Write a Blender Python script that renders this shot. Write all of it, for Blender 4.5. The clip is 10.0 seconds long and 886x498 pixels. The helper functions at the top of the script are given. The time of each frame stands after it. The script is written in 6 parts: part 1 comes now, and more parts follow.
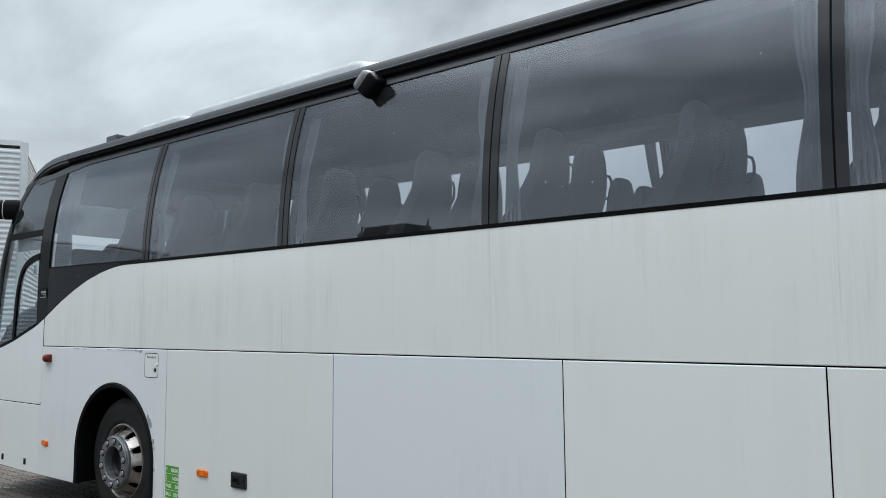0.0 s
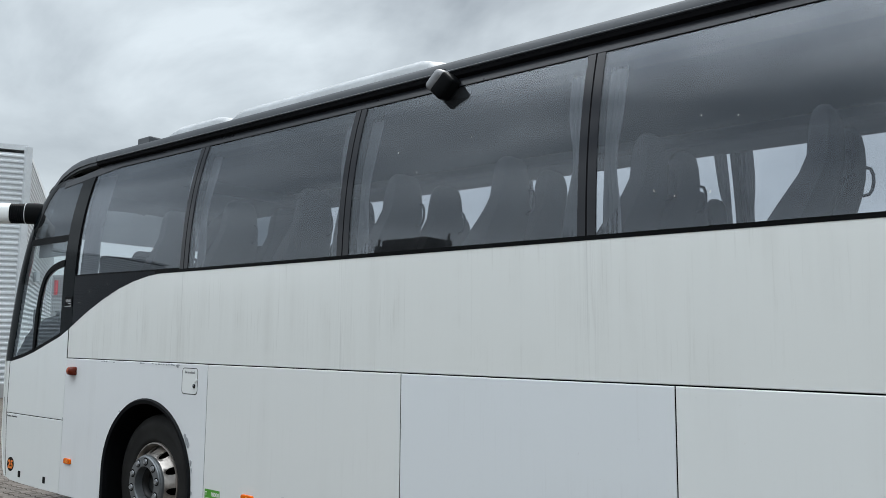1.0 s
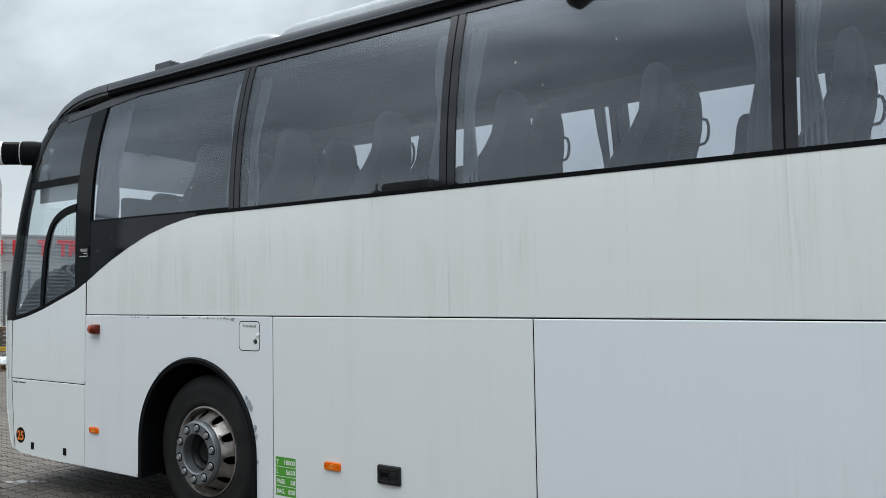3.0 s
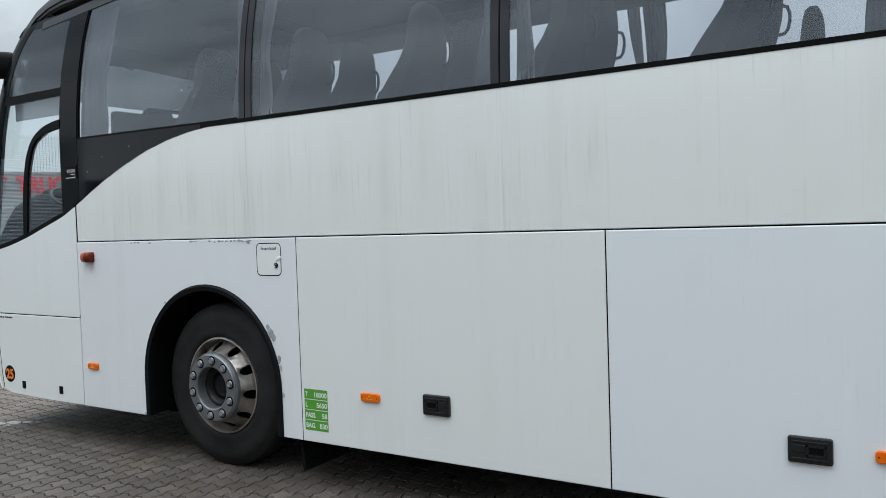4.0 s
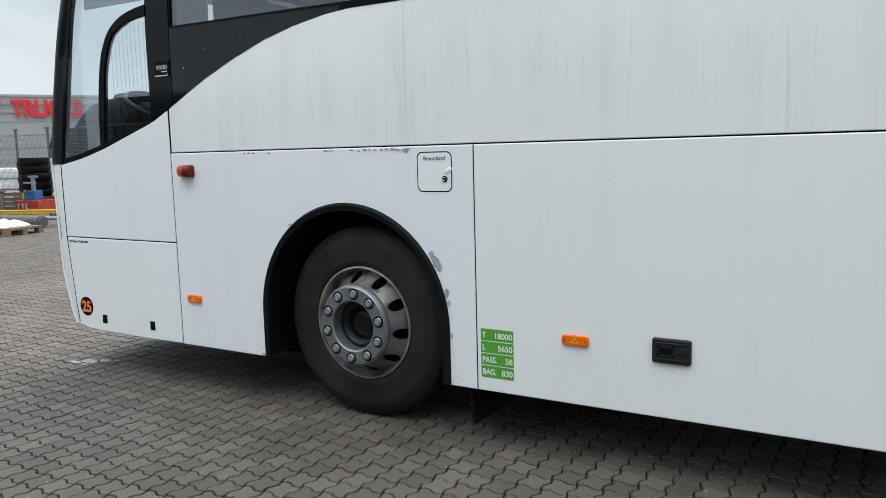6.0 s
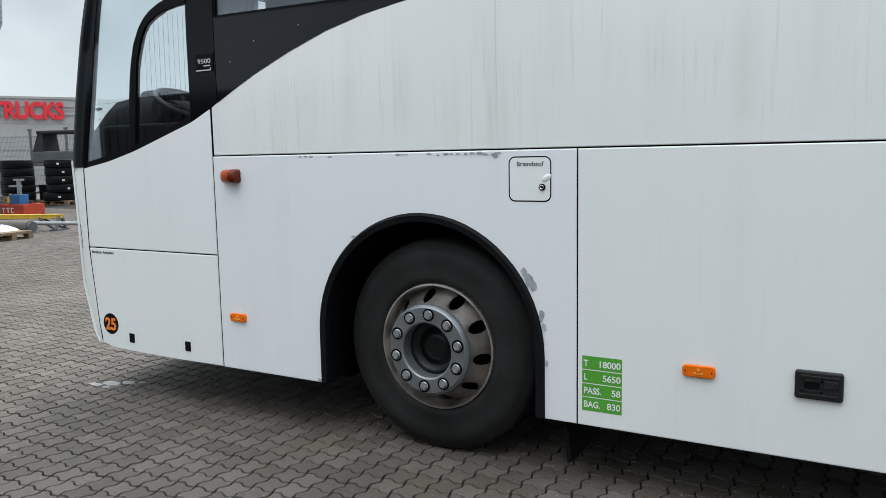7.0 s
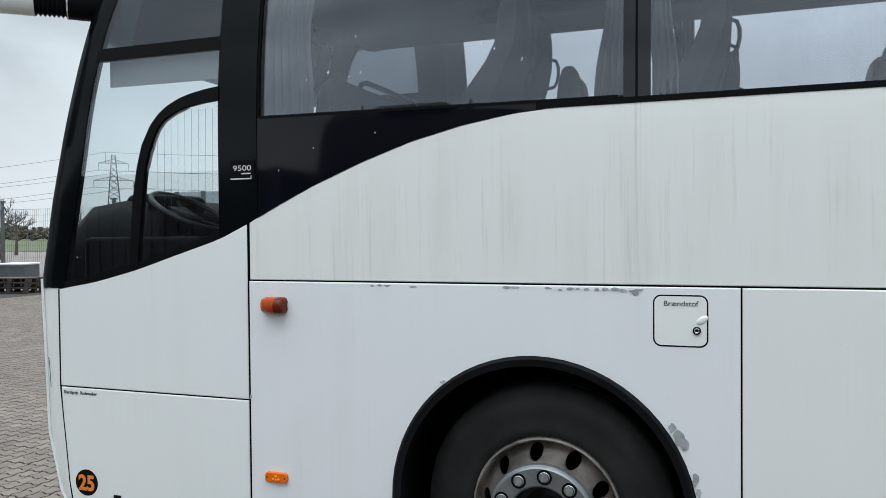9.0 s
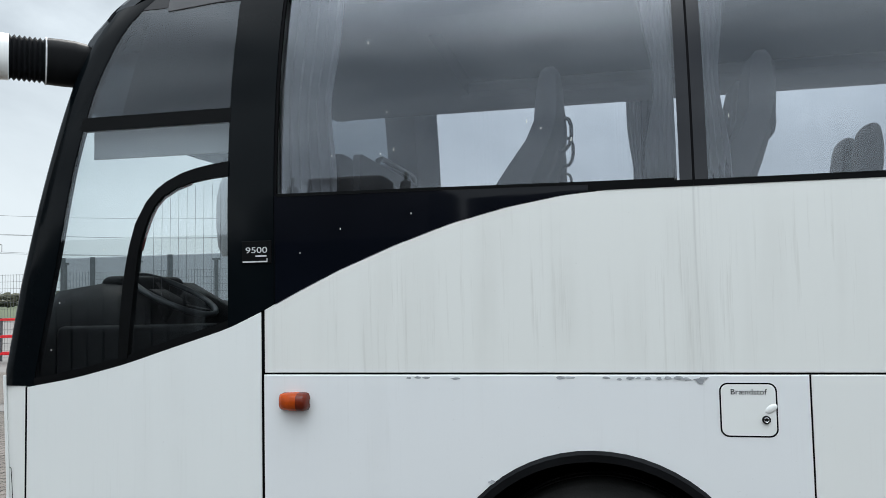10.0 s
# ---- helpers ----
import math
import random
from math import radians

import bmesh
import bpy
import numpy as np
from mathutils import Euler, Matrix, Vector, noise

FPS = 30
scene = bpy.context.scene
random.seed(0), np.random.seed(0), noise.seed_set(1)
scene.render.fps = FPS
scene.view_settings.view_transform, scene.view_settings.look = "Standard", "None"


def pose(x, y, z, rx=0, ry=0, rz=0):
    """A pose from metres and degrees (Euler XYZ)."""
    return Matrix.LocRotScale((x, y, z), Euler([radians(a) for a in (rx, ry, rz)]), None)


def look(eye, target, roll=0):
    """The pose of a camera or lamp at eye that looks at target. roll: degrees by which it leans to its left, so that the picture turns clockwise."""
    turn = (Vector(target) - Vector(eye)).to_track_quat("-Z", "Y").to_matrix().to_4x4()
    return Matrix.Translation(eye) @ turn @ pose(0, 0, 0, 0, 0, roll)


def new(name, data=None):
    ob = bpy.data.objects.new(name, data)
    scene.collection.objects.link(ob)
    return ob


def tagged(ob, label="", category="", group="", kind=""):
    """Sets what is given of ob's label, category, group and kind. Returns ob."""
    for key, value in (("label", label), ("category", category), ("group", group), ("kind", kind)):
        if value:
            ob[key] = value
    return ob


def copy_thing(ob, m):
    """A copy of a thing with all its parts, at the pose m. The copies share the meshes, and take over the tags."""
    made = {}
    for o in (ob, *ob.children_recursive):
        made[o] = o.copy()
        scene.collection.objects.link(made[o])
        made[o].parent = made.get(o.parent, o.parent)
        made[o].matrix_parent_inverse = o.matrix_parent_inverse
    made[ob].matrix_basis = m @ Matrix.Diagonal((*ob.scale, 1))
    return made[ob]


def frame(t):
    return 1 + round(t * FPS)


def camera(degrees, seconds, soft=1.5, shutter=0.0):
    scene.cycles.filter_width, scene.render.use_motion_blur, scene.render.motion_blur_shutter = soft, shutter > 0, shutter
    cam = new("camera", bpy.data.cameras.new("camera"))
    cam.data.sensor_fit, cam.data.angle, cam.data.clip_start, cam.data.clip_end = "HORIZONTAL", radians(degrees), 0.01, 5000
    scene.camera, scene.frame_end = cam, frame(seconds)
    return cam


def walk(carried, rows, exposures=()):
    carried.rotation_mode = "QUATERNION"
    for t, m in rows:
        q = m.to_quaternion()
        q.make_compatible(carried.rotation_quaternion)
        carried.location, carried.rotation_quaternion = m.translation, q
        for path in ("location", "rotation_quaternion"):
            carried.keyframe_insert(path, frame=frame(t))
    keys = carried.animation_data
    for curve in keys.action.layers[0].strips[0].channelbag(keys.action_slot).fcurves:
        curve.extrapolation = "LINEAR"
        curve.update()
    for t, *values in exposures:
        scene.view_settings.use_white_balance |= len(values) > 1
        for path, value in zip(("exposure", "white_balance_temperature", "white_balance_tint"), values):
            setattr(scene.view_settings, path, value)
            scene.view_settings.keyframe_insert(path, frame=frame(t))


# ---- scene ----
cam = camera(59.6, 10.0, soft=0.7)
PATH = [
    (0, (7.348, -3.331, 1.608), (6.111, -1.771, 1.797), -0.5),
    (0.5, (7.043, -3.347, 1.642), (5.823, -1.773, 1.832), -0.5),
    (1, (6.757, -3.374, 1.631), (5.538, -1.804, 1.856), 0.4),
    (1.5, (6.455, -3.41, 1.616), (5.269, -1.818, 1.857), -0.6),
    (2, (6.161, -3.403, 1.611), (4.992, -1.791, 1.794), -0.4),
    (2.2, (6.06, -3.362, 1.629), (4.892, -1.746, 1.791), -0.1),
    (3.3, (5.443, -3.405, 1.549), (4.354, -1.728, 1.6), -1.5),
    (3.5, (5.33, -3.377, 1.537), (4.261, -1.686, 1.539), -1.7),
    (4, (5.025, -3.262, 1.482), (3.973, -1.563, 1.411), -1.9),
    (4.5, (4.727, -3.263, 1.435), (3.674, -1.568, 1.302), -1.8),
    (5, (4.379, -3.237, 1.419), (3.332, -1.545, 1.216), -2.1),
    (5.5, (4.068, -3.173, 1.374), (3.035, -1.478, 1.128), -2.2),
    (6, (3.757, -3.114, 1.393), (2.725, -1.419, 1.142), -1.5),
    (6.2, (3.635, -3.096, 1.396), (2.603, -1.403, 1.139), -1.5),
    (7.3, (2.941, -2.99, 1.402), (1.982, -1.247, 1.193), -0.8),
    (7.5, (2.822, -2.994, 1.424), (1.886, -1.235, 1.248), -0.6),
    (8, (2.562, -2.99, 1.453), (1.698, -1.188, 1.363), -1.0),
    (8.5, (2.284, -3.022, 1.536), (1.52, -1.175, 1.472), -1.2),
    (9, (1.965, -2.943, 1.623), (1.292, -1.06, 1.583), -0.5),
    (9.5, (1.652, -2.923, 1.653), (1.107, -0.999, 1.682), 0.0),
    (10, (1.342, -2.919, 1.726), (0.941, -0.963, 1.843), -1.2),
]
EXPOSURES = [(0, 0.02), (2.0, 0.02), (3.5, 0.08), (4.5, 0.13), (6.0, 0.24), (8.0, 0.19), (9.0, 0.20), (10.0, 0.27)]
walk(cam, [(t, look(eye, target, roll)) for t, eye, target, roll in PATH], EXPOSURES)

# ---- world and light ----
world = bpy.data.worlds.new("world")
scene.world = world
world.use_nodes = True
wt = world.node_tree
wt.nodes.clear()
w_out = wt.nodes.new("ShaderNodeOutputWorld")
w_bg = wt.nodes.new("ShaderNodeBackground")
w_sky = wt.nodes.new("ShaderNodeTexSky")
w_sky.sky_type = "NISHITA"
w_sky.sun_disc = False
w_sky.sun_elevation = radians(54)
w_sky.sun_rotation = radians(349)
w_sky.air_density, w_sky.dust_density, w_sky.ozone_density = 1.0, 4.0, 1.0
w_tc = wt.nodes.new("ShaderNodeTexCoord")
w_map = wt.nodes.new("ShaderNodeMapping")
w_map.inputs["Scale"].default_value = (1.0, 1.0, 1.7)
w_map.inputs["Location"].default_value = (3.1, 0.4, 0.2)
w_n = wt.nodes.new("ShaderNodeTexNoise")
w_n.inputs["Scale"].default_value = 2.6
w_n.inputs["Detail"].default_value = 7
w_n.inputs["Roughness"].default_value = 0.52
w_n.inputs["Distortion"].default_value = 0.35
w_r = wt.nodes.new("ShaderNodeValToRGB")
w_r.color_ramp.elements[0].position, w_r.color_ramp.elements[0].color = 0.36, (0.33, 0.385, 0.435, 1)
w_r.color_ramp.elements[1].position, w_r.color_ramp.elements[1].color = 0.66, (0.77, 0.86, 0.92, 1)
# pale band near the horizon, brighter overhead
w_sep = wt.nodes.new("ShaderNodeSeparateXYZ")
w_h = wt.nodes.new("ShaderNodeMapRange")
w_h.inputs["From Min"].default_value, w_h.inputs["From Max"].default_value = 0.02, 0.30
w_hor = wt.nodes.new("ShaderNodeMix")
w_hor.data_type = "RGBA"
w_hor.inputs["A"].default_value = (0.68, 0.755, 0.80, 1)
w_z = wt.nodes.new("ShaderNodeValToRGB")
w_z.color_ramp.interpolation = "EASE"
w_z.color_ramp.elements[0].position, w_z.color_ramp.elements[0].color = 0.58, (1.0, 1.0, 1.0, 1)
w_z.color_ramp.elements[1].position, w_z.color_ramp.elements[1].color = 0.97, (5.5, 5.27, 5.14, 1)
w_y = wt.nodes.new("ShaderNodeValToRGB")
w_y.color_ramp.interpolation = "EASE"
w_y.color_ramp.elements[0].position, w_y.color_ramp.elements[0].color = 0.0, (1.72, 1.68, 1.67, 1)
w_y.color_ramp.elements[1].position, w_y.color_ramp.elements[1].color = 0.62, (1.0, 1.0, 1.0, 1)
w_yh = wt.nodes.new("ShaderNodeMapRange")
w_yh.inputs["From Min"].default_value, w_yh.inputs["From Max"].default_value = -1.0, 1.0
w_mul = wt.nodes.new("ShaderNodeMix")
w_mul.data_type, w_mul.blend_type = "RGBA", "MULTIPLY"
w_mul.inputs["Factor"].default_value = 1.0
w_mul2 = wt.nodes.new("ShaderNodeMix")
w_mul2.data_type, w_mul2.blend_type = "RGBA", "MULTIPLY"
w_mul2.inputs["Factor"].default_value = 1.0
w_mix = wt.nodes.new("ShaderNodeMix")
w_mix.data_type = "RGBA"
w_mix.inputs["Factor"].default_value = 0.93
w_sc = wt.nodes.new("ShaderNodeVectorMath")
w_sc.operation = "SCALE"
w_sc.inputs["Scale"].default_value = 0.10
L = wt.links.new
L(w_tc.outputs["Generated"], w_map.inputs["Vector"])
L(w_map.outputs["Vector"], w_n.inputs["Vector"])
L(w_n.outputs["Fac"], w_r.inputs["Fac"])
L(w_tc.outputs["Generated"], w_sep.inputs["Vector"])
L(w_sep.outputs["Z"], w_h.inputs["Value"])
L(w_sep.outputs["Z"], w_z.inputs["Fac"])
L(w_sep.outputs["Y"], w_yh.inputs["Value"])
L(w_yh.outputs["Result"], w_y.inputs["Fac"])
L(w_h.outputs["Result"], w_hor.inputs["Factor"])
L(w_r.outputs["Color"], w_hor.inputs["B"])
L(w_hor.outputs["Result"], w_mul.inputs["A"])
L(w_z.outputs["Color"], w_mul.inputs["B"])
L(w_mul.outputs["Result"], w_mul2.inputs["A"])
L(w_y.outputs["Color"], w_mul2.inputs["B"])
L(w_sky.outputs["Color"], w_sc.inputs[0])
L(w_sc.outputs["Vector"], w_mix.inputs["A"])
L(w_mul2.outputs["Result"], w_mix.inputs["B"])
L(w_mix.outputs["Result"], w_bg.inputs["Color"])
L(w_bg.outputs["Background"], w_out.inputs["Surface"])
w_bg.inputs["Strength"].default_value = 1.0

sun = new("sun", bpy.data.lights.new("sun", "SUN"))
sun.data.energy, sun.data.angle, sun.data.color = 2.7, radians(34), (1.0, 0.97, 0.93)
sun.matrix_world = look((-4, 20, 28), (0, 0, 0))


# ---- materials ----
def nodes_of(name):
    m = bpy.data.materials.new(name)
    m.use_nodes = True
    t = m.node_tree
    return m, t, t.nodes["Principled BSDF"], t.links.new


def noise_of(t, scale, detail=4, stretch=(1, 1, 1), rough=0.55):
    g = t.nodes.new("ShaderNodeNewGeometry")
    mp = t.nodes.new("ShaderNodeMapping")
    mp.inputs["Scale"].default_value = stretch
    n = t.nodes.new("ShaderNodeTexNoise")
    n.inputs["Scale"].default_value, n.inputs["Detail"].default_value = scale, detail
    n.inputs["Roughness"].default_value = rough
    t.links.new(g.outputs["Position"], mp.inputs["Vector"])
    t.links.new(mp.outputs["Vector"], n.inputs["Vector"])
    return n.outputs["Fac"]


def ramp_of(t, fac, stops):
    r = t.nodes.new("ShaderNodeValToRGB")
    e = r.color_ramp.elements
    e[0].position, e[0].color = stops[0][0], (*stops[0][1], 1)
    e[1].position, e[1].color = stops[-1][0], (*stops[-1][1], 1)
    for p, c in stops[1:-1]:
        x = e.new(p)
        x.color = (*c, 1)
    t.links.new(fac, r.inputs["Fac"])
    return r.outputs["Color"]


def mix_of(t, fac, a, b, blend="MIX"):
    m = t.nodes.new("ShaderNodeMix")
    m.data_type, m.blend_type = "RGBA", blend
    for key, v in (("Factor", fac), ("A", a), ("B", b)):
        if isinstance(v, (int, float)):
            m.inputs[key].default_value = v
        elif isinstance(v, tuple):
            m.inputs[key].default_value = (*v, 1)
        else:
            t.links.new(v, m.inputs[key])
    return m.outputs["Result"]


def bump_of(t, fac, strength, dist, b):
    bp = t.nodes.new("ShaderNodeBump")
    bp.inputs["Strength"].default_value, bp.inputs["Distance"].default_value = strength, dist
    t.links.new(fac, bp.inputs["Height"])
    t.links.new(bp.outputs["Normal"], b.inputs["Normal"])


def plain(name, base, rough=0.5, metal=0.0, var=0.12, scale=6.0, bump=0.0, bscale=80.0, spread=0.08, random_tone=0.0, stretch=(1, 1, 1), spec=0.5):
    """A surface with tone that wanders at two scales, uneven gloss and fine relief."""
    m, t, b, ln = nodes_of(name)
    lo = tuple(c * (1 - var) for c in base)
    hi = tuple(min(1, c * (1 + var)) for c in base)
    big = ramp_of(t, noise_of(t, scale, 5, stretch), [(0.3, lo), (0.7, hi)])
    fine = ramp_of(t, noise_of(t, scale * 11, 3, stretch), [(0.3, (0.86,) * 3), (0.7, (1.0,) * 3)])
    col = mix_of(t, 0.7, big, fine, "MULTIPLY")
    if random_tone:
        oi = t.nodes.new("ShaderNodeObjectInfo")
        r = ramp_of(t, oi.outputs["Random"], [(0.0, (1 - random_tone,) * 3), (1.0, (1.0,) * 3)])
        col = mix_of(t, 1.0, col, r, "MULTIPLY")
    ln(col, b.inputs["Base Color"])
    rr = t.nodes.new("ShaderNodeMapRange")
    rr.inputs["To Min"].default_value, rr.inputs["To Max"].default_value = max(0.02, rough - spread), min(1, rough + spread)
    ln(noise_of(t, scale * 3, 4), rr.inputs["Value"])
    ln(rr.outputs["Result"], b.inputs["Roughness"])
    b.inputs["Metallic"].default_value = metal
    b.inputs["Specular IOR Level"].default_value = spec
    if bump:
        bump_of(t, noise_of(t, bscale, 4), bump, 0.004, b)
    return m


def coach_white(name, base, dirt, drips=False):
    """White coach paint with rain streaks, faint grime and panel to panel tone."""
    m, t, b, ln = nodes_of(name)
    oi = t.nodes.new("ShaderNodeObjectInfo")
    tone = ramp_of(t, oi.outputs["Random"], [(0.0, tuple(c * 0.965 for c in base)), (0.5, base), (1.0, (base[0] * 0.965, base[1] * 0.985, base[2] * 1.0))])
    streak = noise_of(t, 1.0, 6, (46, 8, 1.5), 0.68)
    streak_wide = noise_of(t, 1.0, 3, (7, 3, 0.55), 0.5)
    area = noise_of(t, 1.3, 4, (1, 1, 1.2))
    s = ramp_of(t, streak, [(0.55, (0, 0, 0)), (0.72, (1, 1, 1))])
    s2 = ramp_of(t, streak_wide, [(0.46, (0, 0, 0)), (0.72, (1, 1, 1))])
    a = ramp_of(t, area, [(0.44, (0.10,) * 3), (0.62, (1, 1, 1))])
    both = mix_of(t, 1.0, mix_of(t, 0.35, s, s2), a, "MULTIPLY")
    f = t.nodes.new("ShaderNodeMath")
    f.operation = "MULTIPLY"
    f.inputs[1].default_value = dirt
    ln(both, f.inputs[0])
    col = mix_of(t, f.outputs[0], tone, (0.36, 0.35, 0.31))
    if drips:
        # dark runs that start under the joints between the windows
        geo = t.nodes.new("ShaderNodeNewGeometry")
        sep = t.nodes.new("ShaderNodeSeparateXYZ")
        ln(geo.outputs["Position"], sep.inputs["Vector"])
        last = sep.outputs["X"]
        for op, v in (("SUBTRACT", 0.0075), ("DIVIDE", 1.6705), ("ADD", 0.5), ("FRACT", 0), ("SUBTRACT", 0.5), ("ABSOLUTE", 0)):
            q = t.nodes.new("ShaderNodeMath")
            q.operation = op
            q.inputs[1].default_value = v
            ln(last, q.inputs[0])
            last = q.outputs[0]
        near = ramp_of(t, last, [(0.0, (1, 1, 1)), (0.012, (0.35,) * 3), (0.07, (0, 0, 0))])
        thin = ramp_of(t, noise_of(t, 1.0, 5, (75, 8, 1.1), 0.7), [(0.48, (0, 0, 0)), (0.66, (0.33,) * 3)])
        col = mix_of(t, mix_of(t, 1.0, near, thin, "MULTIPLY"), col, (0.33, 0.33, 0.32))
    speck = ramp_of(t, noise_of(t, 55, 2), [(0.73, (0, 0, 0)), (0.78, (1, 1, 1))])
    col = mix_of(t, mix_of(t, 1.0, speck, (0.10, 0.10, 0.10), "MULTIPLY"), col, (0.30, 0.28, 0.24))
    ln(col, b.inputs["Base Color"])
    r = t.nodes.new("ShaderNodeMapRange")
    r.inputs["To Min"].default_value, r.inputs["To Max"].default_value = 0.22, 0.42
    ln(noise_of(t, 3, 5), r.inputs["Value"])
    ln(r.outputs["Result"], b.inputs["Roughness"])
    b.inputs["Coat Weight"].default_value = 0.45
    b.inputs["Coat Roughness"].default_value = 0.08
    bump_of(t, noise_of(t, 1.7, 2), 0.10, 0.006, b)
    return m


def glass(name, tint, dusty=0.0, gloss_rough=0.0, base_gloss=0.045):
    """A clear or tinted pane: each face lets tinted light through and mirrors by angle."""
    m, t, b, ln = nodes_of(name)
    t.nodes.remove(b)
    out = t.nodes["Material Output"]
    tr = t.nodes.new("ShaderNodeBsdfTransparent")
    tr.inputs["Color"].default_value = (*tint, 1)
    gl = t.nodes.new("ShaderNodeBsdfGlossy")
    gl.inputs["Roughness"].default_value = gloss_rough
    gl.inputs["Color"].default_value = (0.885, 0.938, 1.0, 1)
    lw = t.nodes.new("ShaderNodeLayerWeight")
    lw.inputs["Blend"].default_value = 0.5
    p = t.nodes.new("ShaderNodeMath")
    p.operation = "POWER"
    p.inputs[1].default_value = 4.5
    mr = t.nodes.new("ShaderNodeMapRange")
    mr.inputs["To Min"].default_value, mr.inputs["To Max"].default_value = base_gloss, 0.95
    ln(lw.outputs["Facing"], p.inputs[0])
    ln(p.outputs[0], mr.inputs["Value"])
    mx = t.nodes.new("ShaderNodeMixShader")
    ln(mr.outputs["Result"], mx.inputs["Fac"])
    ln(tr.outputs[0], mx.inputs[1])
    ln(gl.outputs[0], mx.inputs[2])
    last = mx.outputs[0]
    if dusty:
        df = t.nodes.new("ShaderNodeBsdfDiffuse")
        df.inputs["Color"].default_value = (0.30, 0.31, 0.32, 1)
        r = ramp_of(t, noise_of(t, 1.0, 4, (5, 3, 0.8)), [(0.3, (dusty * 0.4,) * 3), (0.75, (dusty * 1.5,) * 3)])
        ad = r
        m2 = t.nodes.new("ShaderNodeMixShader")
        ln(ad, m2.inputs["Fac"])
        ln(last, m2.inputs[1])
        ln(df.outputs[0], m2.inputs[2])
        last = m2.outputs[0]
    ln(last, out.inputs["Surface"])
    return m


M_WHITE = coach_white("coach_white", (0.800, 0.815, 0.785), 0.46, True)
# lower whites lifted to hold ground bounce; the bluer one is another paint too
M_WHITE_LOW = coach_white("coach_white_low", (0.825, 0.846, 0.828), 0.14)
M_WHITE_COOL = coach_white("coach_white_resprayed", (0.795, 0.822, 0.833), 0.20)
# near black for rubber seals; also shade put into joints, recesses and under-body
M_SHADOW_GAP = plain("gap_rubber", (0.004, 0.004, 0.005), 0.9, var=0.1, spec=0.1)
M_BLACK_GLASS = plain("black_glass", (0.003, 0.004, 0.007), 0.05, var=0.2, scale=2, spread=0.04, spec=0.19)
M_BLACK = plain("black_trim", (0.0045, 0.005, 0.0055), 0.40, var=0.2, bump=0.15, bscale=220, spec=0.06)
M_RUBBER = plain("rubber", (0.007, 0.0077, 0.009), 0.6, var=0.25, scale=5, bump=0.25, bscale=160, spec=0.09)
M_TYRE_NEW = plain("new_tyre_rubber", (0.0055, 0.0055, 0.006), 0.6, var=0.3, scale=4, bump=0.3, bscale=120, spec=0.15)
M_TYRE = plain("tyre_rubber", (0.0165, 0.0165, 0.016), 0.7, var=0.6, scale=3, bump=0.35, bscale=120, spec=0.22)
M_COVE = plain("dark_grey_paint", (0.042, 0.047, 0.054), 0.34, var=0.14, scale=3, spread=0.1, bump=0.1, bscale=30)
M_ROOF = plain("roof_grey", (0.11, 0.12, 0.13), 0.38, var=0.15, scale=2)
M_POD = plain("pale_roof_plastic", (0.40, 0.42, 0.435), 0.6, var=0.15, scale=3, bump=0.1, bscale=60, spec=0.3)
M_STEEL = plain("wheel_steel", (0.44, 0.41, 0.38), 0.34, 0.85, var=0.38, scale=9, bump=0.12, bscale=90, spread=0.12)
M_HUB = plain("hub_paint", (0.22, 0.235, 0.245), 0.38, 0.6, var=0.2, scale=9, bump=0.1, bscale=90)
M_HUB_DARK = plain("hub_dark", (0.005, 0.0062, 0.0066), 0.35, 0.0, spec=0.3, var=0.35, scale=14)
M_ORANGE = plain("orange_lens", (0.86, 0.155, 0.003), 0.18, var=0.1, scale=40, spec=0.25)
M_AMBER = plain("amber_lens", (0.42, 0.058, 0.004), 0.22, var=0.15, scale=40, spec=0.2)
M_AMBER_DARK = plain("amber_lens_dark", (0.15, 0.035, 0.015), 0.2, var=0.15, scale=40)
M_REFLECT = plain("reflector", (0.95, 0.45, 0.08), 0.12, var=0.2, scale=120)
M_GREEN = plain("green_foil", (0.085, 0.36, 0.035), 0.35, var=0.05)
M_WHITE_PRINT = plain("white_print", (0.80, 0.82, 0.78), 0.45, var=0.05)
M_DARK_PRINT = plain("dark_print", (0.05, 0.05, 0.055), 0.5, var=0.1)
M_DISC_ORANGE = plain("orange_print", (0.85, 0.22, 0.02), 0.4, var=0.08)
M_CHROME = plain("chrome", (0.62, 0.63, 0.65), 0.18, 1.0, var=0.08)
M_CHIP = plain("filler_grey", (0.36, 0.38, 0.40), 0.7, var=0.35, scale=30)
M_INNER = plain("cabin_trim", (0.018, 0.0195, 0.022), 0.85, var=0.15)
M_DASH = plain("dashboard_grey", (0.0035, 0.004, 0.0045), 0.5, var=0.2, bump=0.2, bscale=300, spec=0.05)
M_GRIP = plain("steering_leather", (0.028, 0.031, 0.034), 0.45, var=0.2, bump=0.2, bscale=200)
M_CAP = plain("lamp_cap", (0.13, 0.016, 0.005), 0.22, var=0.15, scale=40, spec=0.25)
M_NUT = plain("bright_nut", (0.42, 0.44, 0.46), 0.4, 0.7, var=0.25, scale=40)
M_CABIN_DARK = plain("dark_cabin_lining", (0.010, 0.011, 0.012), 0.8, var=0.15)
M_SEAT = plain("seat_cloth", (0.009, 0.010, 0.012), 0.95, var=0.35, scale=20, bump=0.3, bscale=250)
M_CURTAIN = plain("curtain_cloth", (0.27, 0.28, 0.295), 0.9, var=0.15, scale=9, bump=0.2, bscale=300)
M_SHEER = glass("sheer_blind", (0.55, 0.56, 0.57), 0.35)
M_BLIND = plain("roller_blind", (0.34, 0.35, 0.355), 0.8, var=0.08)
